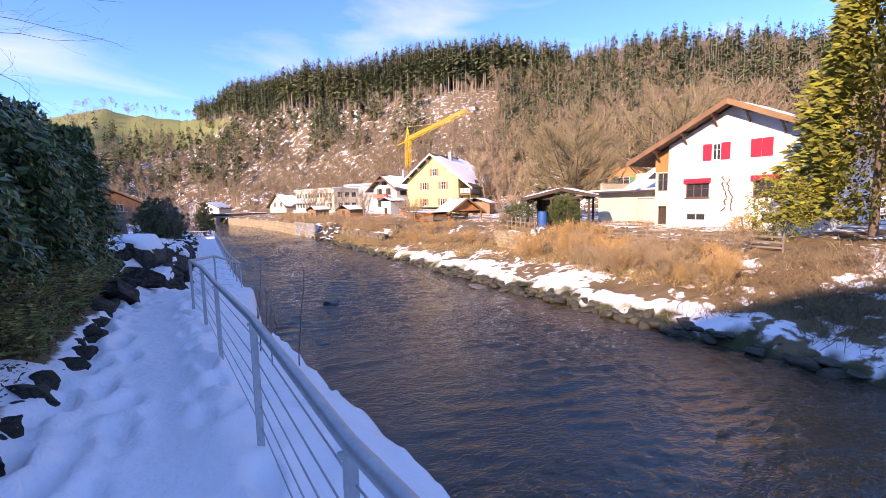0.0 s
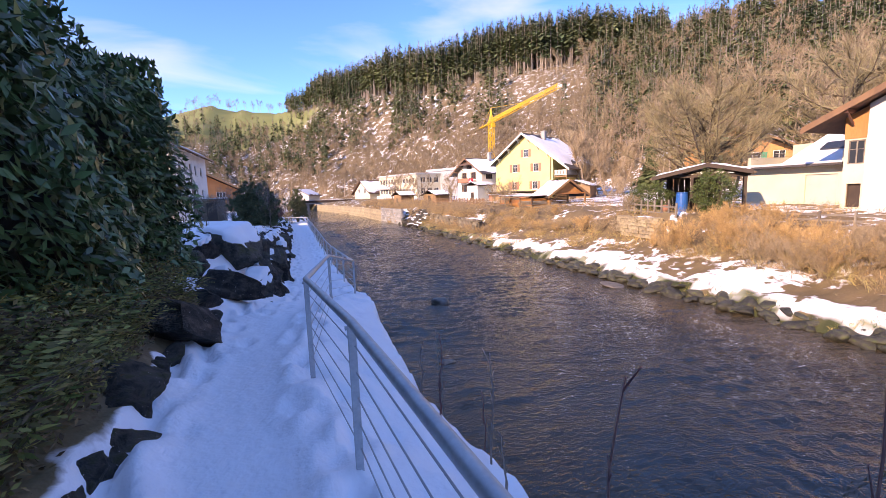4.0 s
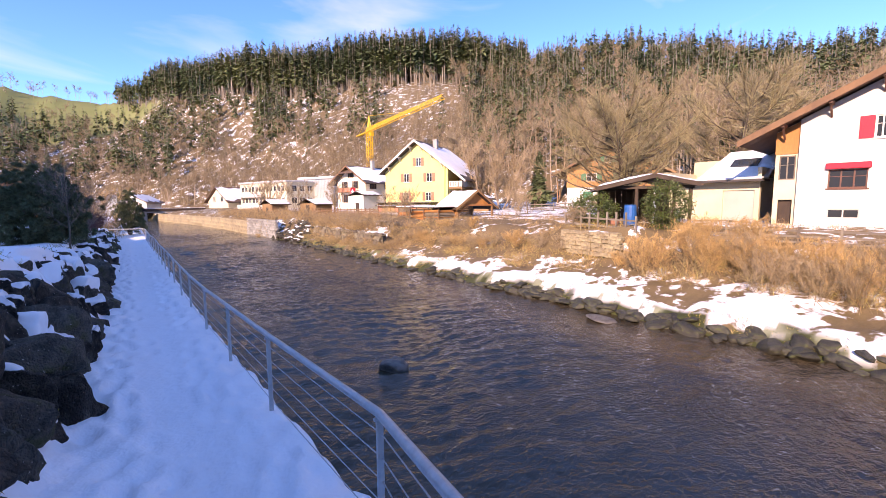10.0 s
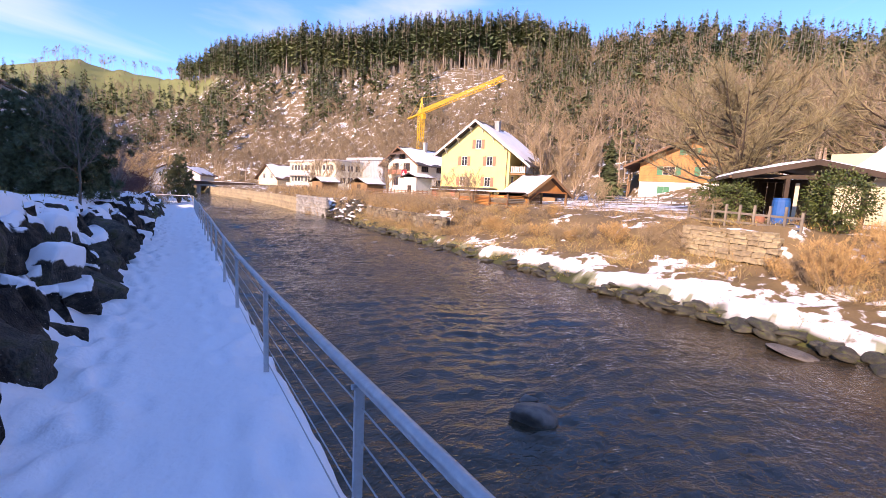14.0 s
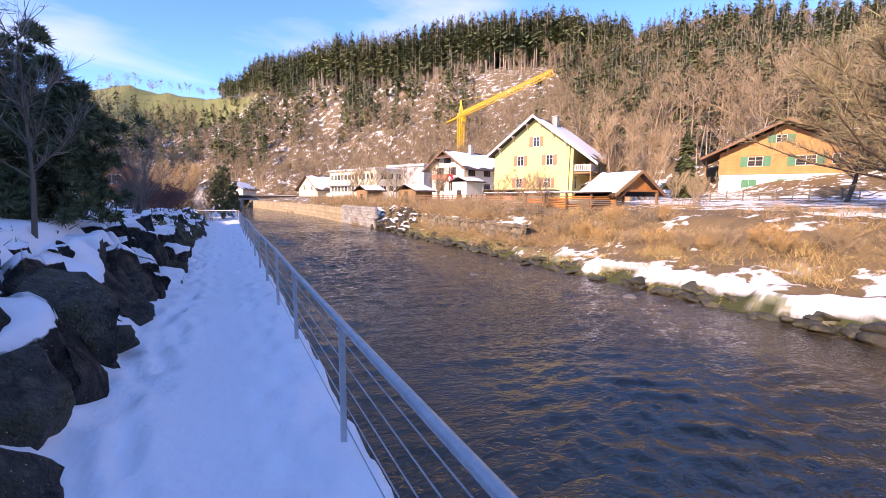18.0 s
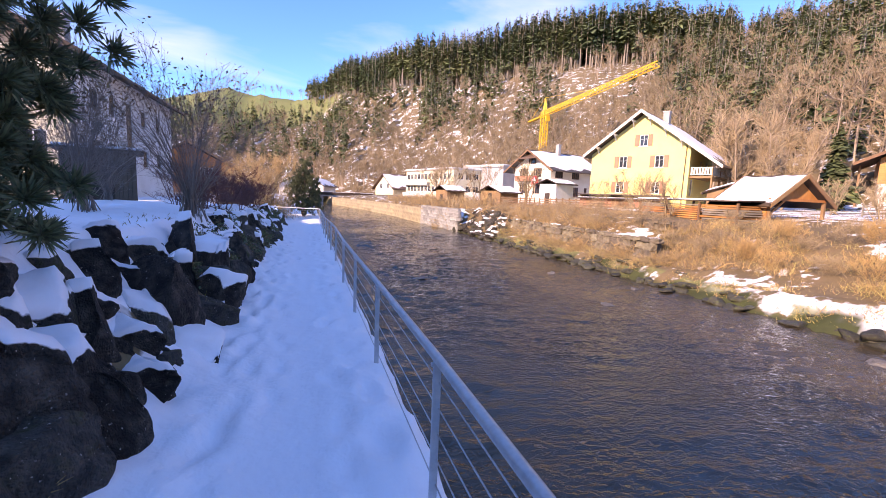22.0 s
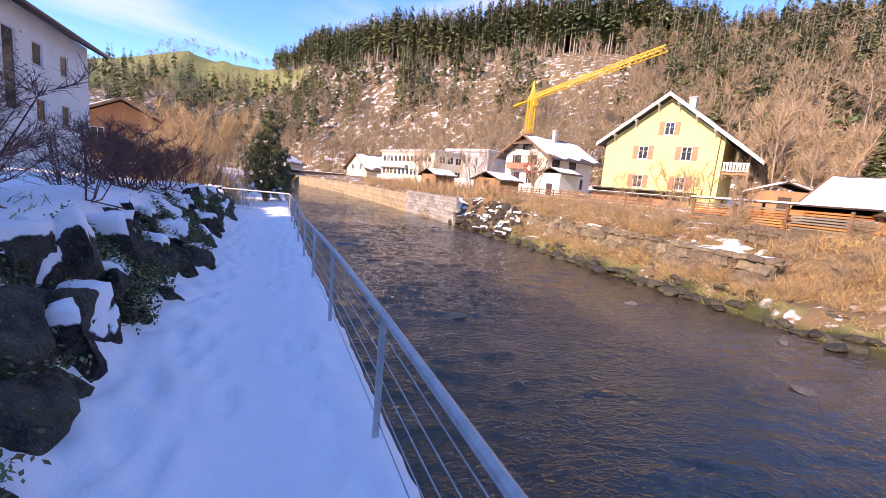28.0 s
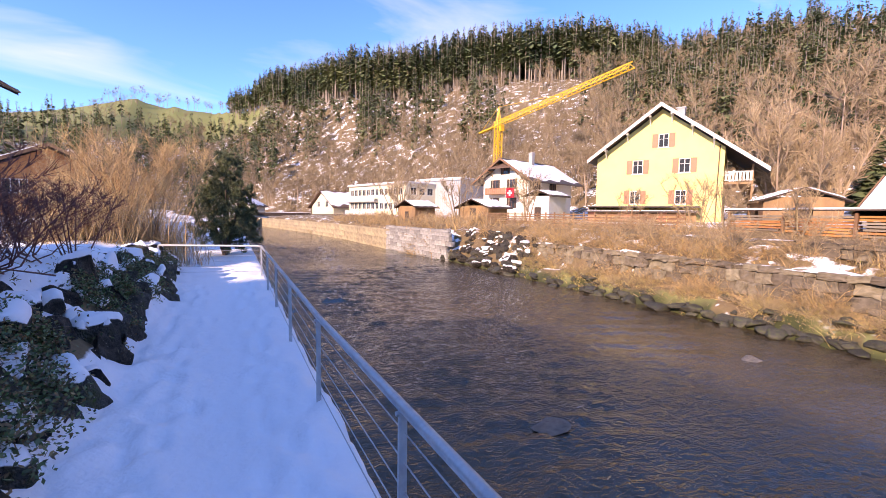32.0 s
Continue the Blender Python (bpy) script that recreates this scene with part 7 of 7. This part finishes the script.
masonry("garden_wall", "low stone garden edge with snow on it", (22.6, 72.0), (22.2, 48.0), -0.3, 0.3, 0.35, 0.7, M_TERRACE, seed=6, jitter=0.08)
rubble = empty("rubble_slope", pose(0, 0, 0), "dark snowy boulders piled at the river's edge", "boulders", kind="structure")
for k in range(120):
    y = rw.uniform(63.5, 73.5)
    f = rw.random()
    rock_at(17.4 + 3.0 * f, y, -2.6 + 2.4 * f, rw.uniform(0.25, 0.5), 4000 + k, ROCKS if rw.random() < 0.35 else BARE, rubble, "boulder", 0.8)
for k in range(110):
    y = rw.uniform(43, 64)
    f = rw.random()
    x = BANK + 0.2 + 1.9 * f
    rock_at(x, y, gz(x, y) - 0.02, rw.uniform(0.10, 0.34), 5000 + k, WET, rubble, "stone", 0.6, 1.2)

# fences
def fence(pts, hgt, gap, label, mt, rails=2, picket=0.09):
    e = empty("fence", pose(0, 0, 0), label, "fence")
    for a, c in zip(pts, pts[1:]):
        a, c = Vector(a), Vector(c)
        L_ = (c - a).length
        for k in range(rails):
            f = (k + 0.6) / rails
            part("rail", beam(bmesh.new(), (a.x, a.y, gz(a.x, a.y) + hgt * f), (c.x, c.y, gz(c.x, c.y) + hgt * f), 0.05, 0.1), mt, e)
        for k in range(int(L_ / gap) + 1):
            t = a.lerp(c, k * gap / L_)
            z = gz(t.x, t.y)
            part("post", boxed((t.x - picket / 2, t.y - picket / 2, z - 0.2), (t.x + picket / 2, t.y + picket / 2, z + hgt + 0.08)), mt, e)
    return e


fence([(24.0, 28.6, 0), (23.75, 23.6, 0)], 0.85, 0.62, "grey wooden post fence above the garden wall", M_GREYWOOD)
fence([(26.0, 21.5, 0), (26.0, 8.0, 0)], 0.8, 1.5, "low board fence in front of the white house", M_GREYWOOD, 3)
fence([(25.4, 80.0, 0), (25.8, 57.5, 0)], 1.1, 1.1, "brown board fence below the yellow house", M_WOOD, 5)
fence([(44.0, 50.0, 0), (58.0, 42.0, 0)], 1.0, 1.6, "garden fence in front of the chalet", M_GREYWOOD, 3)

# greenhouse-like low sheds among the gardens
for i, (x, y, a, w, d_, h) in enumerate(((41.0, 58.5, -50, 5.0, 4.0, 2.4), (25.5, 82.5, -75, 4.5, 3.2, 2.2), (21.5, 92.5, -80, 4.0, 3.0, 2.6), (34.5, 82.5, -70, 3.0, 4.0, 3.2))):
    sh = empty("garden_shed", pose(x, y, 0.0, 0, 0, a), "small brown garden shed with snowy roof", "shed", "garden sheds")
    zb = gz(x, y) - 0.3
    for u0, u1, v0, v1 in ((-w / 2, w / 2, 0, 0.08), (-w / 2, w / 2, d_ - 0.08, d_), (-w / 2, -w / 2 + 0.08, 0.08, d_ - 0.08), (w / 2 - 0.08, w / 2, 0.08, d_ - 0.08)):
        part("wall", boxed((u0, v0, zb), (u1, v1, zb + h)), M_WOOD if i != 3 else M_WHITE, sh)
    part("door", boxed((-0.45, -0.04, zb + 0.1), (0.45, -0.003, zb + 1.9)), M_DKWOOD, sh)
    roof_half(sh, 0, zb + h + 0.75, -w / 2 - 0.4, 0.35, -0.4, d_ + 0.4, M_DKWOOD, snow=0.8, thick=0.1, seed=120 + i)
    roof_half(sh, 0, zb + h + 0.75, w / 2 + 0.4, 0.35, -0.4, d_ + 0.4, M_DKWOOD, snow=0.8, thick=0.1, seed=130 + i)

# ---- near bank: garden and shrubs ----
single = dict(names=("branchwork", "crown"))
M_GOLD = mat("golden_twigs", (0.60, 0.42, 0.21), (0.44, 0.29, 0.14), rough=0.9, scale=0.8, bump=0.0, island=0.3)
single_tree("shrub", bare_tree(140, twigs=4200, spread=0.42, stem=0.1, stems=9, thick=0.008, upright=1.5, limbs=60, tw=0.003), -1.2, 57.4, 3.7, [M_TWIG, M_GOLD], "golden-brown leafless shrub at the end of the path", **single)
single_tree("shrub", bare_tree(141, twigs=2600, spread=0.42, stem=0.1, stems=8, thick=0.008, upright=1.5, limbs=50, tw=0.003), -3.2, 58.6, 3.6, [M_TWIG, M_GOLD], "golden-brown leafless shrub at the end of the path", **single)


def fan_shrub(seed, stems=34, spread=0.5, thick=0.0038):
    """A unit-high shrub of many thin stems that fan out of one stool: 0 stems, 1 twigs, 2 withered leaves."""
    rng = np.random.RandomState(seed)
    bag = Bag()
    A, B = [], []
    for k in range(stems):
        a, r = rng.uniform(0, 6.28), spread * rng.uniform(0.1, 1) ** 0.7
        top = rng.uniform(0.6, 1.0) * (1 - 0.35 * (r / spread) ** 2)
        d = np.array([math.cos(a), math.sin(a), 0])
        p = d * 0.10 * rng.rand() + (0, 0, -0.03)
        w = rng.normal(0, 0.012, (7, 3))
        th = thick * rng.uniform(0.6, 1.3)
        for j in range(1, 7):
            f = j / 6
            q = d * r * f**1.35 + (0, 0, top * f**0.92) + w[j] * f
            bag.limb(p, q, th * (1.05 - f * 0.8), th * (1.05 - (f + 1 / 6) * 0.8) + 0.0004, 0, 4)
            if j >= 2:
                for _ in range(2 + j // 2):
                    A.append(p + (q - p) * rng.rand())
                    e = (q - p) / np.linalg.norm(q - p) + rng.normal(0, 0.5, 3)
                    B.append(A[-1] + e / np.linalg.norm(e) * rng.uniform(0.07, 0.2))
            p = q
    A, B = np.array(A), np.array(B)
    for a_, b_ in zip(A, B):
        bag.limb(a_, b_, thick * 0.34, thick * 0.12, 1, 3)
    C, D_ = [], []
    for _ in range(3):
        t = rng.uniform(0.25, 1, (len(A), 1))
        P = A + (B - A) * t
        e = (B - A) / np.linalg.norm(B - A, axis=1, keepdims=True) + rng.normal(0, 0.7, P.shape)
        Q = P + e / np.linalg.norm(e, axis=1, keepdims=True) * rng.uniform(0.03, 0.09, t.shape)
        bag.slivers(P, Q, thick * 0.45, 1, rng)
        C.append(Q)
    C = np.concatenate(C)
    C = C[(C[:, 2] > 0.55) & (rng.rand(len(C)) < 0.6)]
    bag.leaves(C, rng.normal(size=C.shape) + (0, 0, -0.6), rng.normal(size=C.shape), rng.uniform(0.012, 0.027, len(C)), rng.uniform(0.006, 0.012, len(C)), 2)
    return bag.arrays()


M_GREYTWIG = mat("grey_twigs", (0.27, 0.21, 0.165), (0.17, 0.13, 0.105), rough=0.9, scale=2.0, bump=0.0, island=0.3)
for i, (x, y, h, sp_, n_) in enumerate(((-2.1, 35.4, 3.0, 0.42, 34), (-0.64, 35.85, 3.1, 0.58, 44), (-1.5, 40.8, 1.9, 0.5, 30), (-3.6, 38.5, 2.8, 0.45, 34), (-4.8, 43.5, 3.2, 0.45, 34))):
    single_tree("shrub", fan_shrub(150 + i, n_, sp_), x, y, h, [M_GREYTWIG, M_GREYTWIG, M_DEADLEAF], "bare multi-stemmed shrub behind the boulder wall", names=("branchwork", "crown", "foliage"))
rng = np.random.RandomState(77)
for i in range(26):
    y = 38.8 + i * 0.42 + rng.uniform(-0.2, 0.2)
    x = float(left_x(y)) - rng.uniform(0.9, 2.6)
    single_tree("low_shrub", bare_tree(170 + i % 4, twigs=850, spread=0.5, stem=0.08, stems=6, thick=0.010, upright=0.7, limbs=24, tw=0.005), x, y, rng.uniform(0.8, 1.35), [M_REDTWIG, M_REDTWIG], "low dark red leafless shrub on the boulder wall", spread=1.3, **single)


def pine(seed, clumps_=300, needles=110, shape=(0.42, 0.42, 0.46), cone=0.0):
    """A dense dark conifer: 0 stems, 1 needles in bushy clumps; cone narrows it upward."""
    rng = np.random.RandomState(seed)
    bag = Bag()
    for k in range(9):
        a = rng.uniform(0, 6.28)
        bag.limb((0, 0, -0.05), (math.cos(a) * 0.25, math.sin(a) * 0.25, rng.uniform(0.5, 0.85)), 0.02, 0.006, 0, 4)
    d = rng.normal(size=(clumps_, 3))
    d /= np.linalg.norm(d, axis=1, keepdims=True)
    lob = 1 + 0.2 * np.sin(d[:, 0] * 7 + seed) * np.sin(d[:, 1] * 6 + 1) + 0.14 * np.sin(d[:, 2] * 9)
    C = d * lob[:, None] * (rng.uniform(0.15, 1, clumps_) ** 0.4)[:, None] * shape + (0, 0, 0.5)
    C[:, :2] *= (1 - cone * np.clip(C[:, 2:], 0, 1))
    c = np.repeat(C, needles, 0)
    dirs = rng.normal(size=c.shape) + np.repeat(d, needles, 0) * 0.7 + (0, 0, 0.45)
    dirs /= np.linalg.norm(dirs, axis=1, keepdims=True)
    c = c + dirs * rng.uniform(0.0, 0.035, (len(c), 1))
    bag.slivers(c, c + dirs * rng.uniform(0.018, 0.045, (len(c), 1)), 0.0075, 1, rng)
    return bag.arrays()


single_tree("pine_bush", pine(1, 820, 170, (0.52, 0.52, 0.56)), -1.32, 29.9, 2.55, [M_BARK, M_PINE], "dense dark green mountain pine behind the boulder wall", z=gz(-1.32, 29.9) - 0.25, names=("branchwork", "foliage"))
single_tree("conifer_tree", pine(5, 520, 120, (0.50, 0.50, 0.5), 0.45), 1.1, 60.5, 3.9, [M_BARK, M_PINE], "dark irregular conifer at the end of the path", names=("trunk", "foliage"), spread=0.8)
single_tree("tree", bare_tree(160, twigs=300, spread=0.3, stem=0.3, limbs=12, thick=0.014), -4.3, 32.3, 2.3, [M_BARK, M_TWIG], "small bare fruit tree in the snowy garden")
single_tree("tree", bare_tree(161, twigs=420, spread=0.36, stem=0.25, limbs=16, thick=0.011, upright=1.0, tw=0.0035), -0.45, 28.1, 2.9, [M_BARK, M_GREYTWIG], "slender bare young tree on top of the boulder wall")
# overhanging branches above the beginning of the path
rng = np.random.RandomState(8)
bag = Bag()
TP = np.array([-3.6, 6.5, 2.0])
bag.limb(TP, TP + (0.3, 0.2, 4.4), 0.11, 0.05, 0, 8)
for k in range(9):
    p = TP + np.array([0.2, 0.1, 2.4 + 0.26 * k])
    d = np.array([1.0, rng.uniform(-0.5, 0.9), rng.uniform(0.25, 0.75)])
    r = 0.016
    for s_ in range(10):
        d = d / np.linalg.norm(d)
        q = p + d * 0.38
        bag.limb(p, q, r, r * 0.82, 0, 4)
        for a_ in range(2):
            e_ = d + rng.normal(0, 0.55, 3)
            e_ /= np.linalg.norm(e_)
            m1 = p + e_ * rng.uniform(0.2, 0.45)
            e2_ = e_ + rng.normal(0, 0.3, 3) + (0, 0, -0.1)
            m2 = m1 + e2_ / np.linalg.norm(e2_) * rng.uniform(0.15, 0.4)
            bag.limb(p, m1, r * 0.45, r * 0.3, 0, 3)
            bag.limb(m1, m2, r * 0.3, 0.0015, 0, 3)
            e3_ = e2_ + rng.normal(0, 0.6, 3)
            bag.limb(m1, m1 + e3_ / np.linalg.norm(e3_) * 0.22, r * 0.22, 0.0012, 0, 3)
        p, r = q, r * 0.82
        d = d + rng.normal(0, 0.16, 3) + (0, 0, -0.05)
ov = bag.out("overhanging_tree", [M_BARK])
tagged(ov, "bare tree reaching over the hedge", "tree")

# garden things
def stake(x, y, h, mt, label, lean=3):
    z = gz(x, y)
    ob = link_bm("garden_stake", tube(bmesh.new(), [(0, 0, -0.2), (0, 0, h)], 0.025, 6), mt)
    ob.matrix_world = pose(x, y, z, lean, -lean, 0)
    return tagged(ob, label, "stake")


stake(-2.48, 16.2, 1.8, M_SALMON, "thin red garden stake standing in the snow")
stake(-2.6, 20.0, 1.6, M_DKWOOD, "dark garden stake standing in the snow", -4)
for i, (x, y) in enumerate(((-8.6, 26.5), (-6.9, 28.2))):
    pl = empty("planter", pose(x, y, gz(x, y) - 0.1, 0, 0, 8), "raised dark wooden planter box with snow", "planter", "planter boxes")
    for a, c in (((-1.0, -0.5), (1.0, -0.44)), ((-1.0, 0.44), (1.0, 0.5)), ((-1.0, -0.44), (-0.94, 0.44)), ((0.94, -0.44), (1.0, 0.44))):
        for k in range(3):
            part("board", boxed((*a, 0.05 + k * 0.25), (*c, 0.28 + k * 0.25)), M_GREYWOOD, pl)
    part("snow", boxed((-0.93, -0.43, 0.6), (0.93, 0.43, 0.8), 0.05), M_SNOW, pl)
lg = link_bm("edging_log", tube(bmesh.new(), [(-6.5, 17.2, 1.05), (-4.8, 17.0, 1.08), (-2.9, 17.1, 1.12)], 0.09, 8), M_DKWOOD)
tagged(lg, "dark log edging in the snowy garden", "log")
# brown plank hut in the garden
M_BROWNWOOD = mat("brown_wood", (0.15, 0.10, 0.062), (0.09, 0.06, 0.04), rough=0.8, scale=1.5, bump=0.3, fine=18.0, island=0.25)
BH = empty("garden_hut", pose(-5.3, 47.6, min(gz(-5.3, 47.6), gz(-7.3, 47.0)) - 0.15, 0, 0, 18), "weathered brown plank hut with a thin flat snowy roof", "hut")
part("body", boxed((-2.35, 0.03, 0), (-0.03, 2.3, 2.1)), M_DKWOOD, BH)
board_ = boxed((-0.068, -0.012, 0), (0.068, 0.02, 2.12), 0.006)
for k in range(16):
    b_ = part("plank", board_.copy(), M_BROWNWOOD, BH)
    b_.location = (-0.08 - k * 0.148, 0.006 * (k % 3 - 1), 0)
for k in range(15):
    b_ = part("plank", board_.copy(), M_BROWNWOOD, BH)
    b_.location, b_.rotation_euler = (0.0, 0.13 + k * 0.148, 0.02 * (k % 2)), (0, 0, math.radians(90))
board_.free()
part("roof", boxed((-2.65, -0.35, 2.14), (0.3, 2.6, 2.23), 0.01), M_DKWOOD, BH)
part("snow", boxed((-2.6, -0.25, 2.232), (0.22, 2.55, 2.34), 0.05), M_ROOFSNOW, BH)
part("door", boxed((-1.6, -0.06, 0.1), (-0.75, -0.03, 1.9), 0.01), M_DKWOOD, BH)
# dry stalks in the garden and beside the railing
blades("garden_stalks", "dry perennial stalks in the snowy garden", 520, clumps(-4.6, 20.0, 2.0, 5.0, 34, 0.25), 0.5, 1.4, 0.012, [M_TWIG, M_DEADLEAF], 0.2, 31, "dry stalks")


def dead_weed(x, y, h, seed, lean=4):
    """A withered weed: one upright stalk with short side shoots."""
    r = random.Random(seed)
    bm = bmesh.new()
    pts = [(0.0, 0.0, -0.1)]
    for k in range(7):
        pts.append((pts[-1][0] + r.gauss(0, 0.012), pts[-1][1] + r.gauss(0, 0.012), h * (k + 1) / 7))
    tube(bm, pts, [0.0085 - 0.0008 * k for k in range(8)], 5)
    for k in range(3, 8):
        a, L_ = r.uniform(0, 6.28), r.uniform(0.04, 0.14)
        p = Vector(pts[k - 1]).lerp(Vector(pts[k]), r.random())
        q = p + Vector((math.cos(a) * L_ * 0.5, math.sin(a) * L_ * 0.5, L_))
        tube(bm, [p, q], [0.004, 0.002], 4)
    ob = link_bm("dead_weed", bm, M_REDTWIG if seed % 2 else M_GREYTWIG)
    ob.matrix_world = pose(x, y, gz(x, y), r.uniform(-lean, lean), r.uniform(-lean, lean), 0)
    return tagged(ob, "thin withered weed stalk standing in the snow by the railing", "weed", "weeds by the railing")


for i, (x, y, h) in enumerate(((1.70, 3.5, 1.1), (1.78, 3.05, 0.72), (2.10, 3.1, 1.3), (2.02, 6.1, 0.95), (2.08, 6.3, 1.1), (1.98, 4.9, 0.8), (2.12, 5.3, 0.6), (1.95, 6.5, 0.55), (1.9, 5.7, 0.45), (1.85, 4.4, 0.5))):
    dead_weed(x, y, h, i + 3)


def wall_top(rng, n):
    y = rng.uniform(12, 56, n)
    return np.stack([left_x(y) - rng.uniform(0.1, 1.4, n), y], 1)


blades("wall_grass", "tufts of withered grass between the boulders", 1800, wall_top, 0.06, 0.22, 0.012, [M_FERN, M_DEADLEAF, M_STRAW], 0.9, 33)


# creeping evergreen between the boulders of the far stretch
rng = np.random.RandomState(91)
bag = Bag()
n_ = 95
cy = rng.uniform(33, 56, n_)
cx = left_x(cy) - rng.uniform(0.12, 0.62, n_)
for k in range(n_):
    m_ = 420
    y = cy[k] + np.clip(rng.normal(0, 0.13, m_), -0.3, 0.3)
    x = cx[k] + np.clip(rng.normal(0, 0.10, m_), -0.2, 0.2)
    C = np.stack([x, y, ground_z(x[:, None], y[:, None])[:, 0] + rng.uniform(0.02, 0.26, m_)], 1)
    bag.leaves(C, rng.normal(size=(m_, 3)) + (0.3, 0, 0), rng.normal(0, 0.5, (m_, 3)) + (0.4, 0, 1), rng.uniform(0.03, 0.06, m_), rng.uniform(0.018, 0.03, m_), np.tile(rng.randint(0, 3, m_), 2))
tagged(bag.out("creeper", [M_IVY, M_LEAF, M_DEADLEAF]), "low creeping evergreen between the boulders", "creeper", kind="stuff")
blades("golden_stems", "dense straw-golden stems of the shrub at the path's end", 2600, clumps(-1.7, 57.0, 1.8, 1.2, 16, 0.4), 1.3, 3.3, 0.016, [M_GOLD, M_GOLD, M_TWIG], 0.3, 41, "shrub")
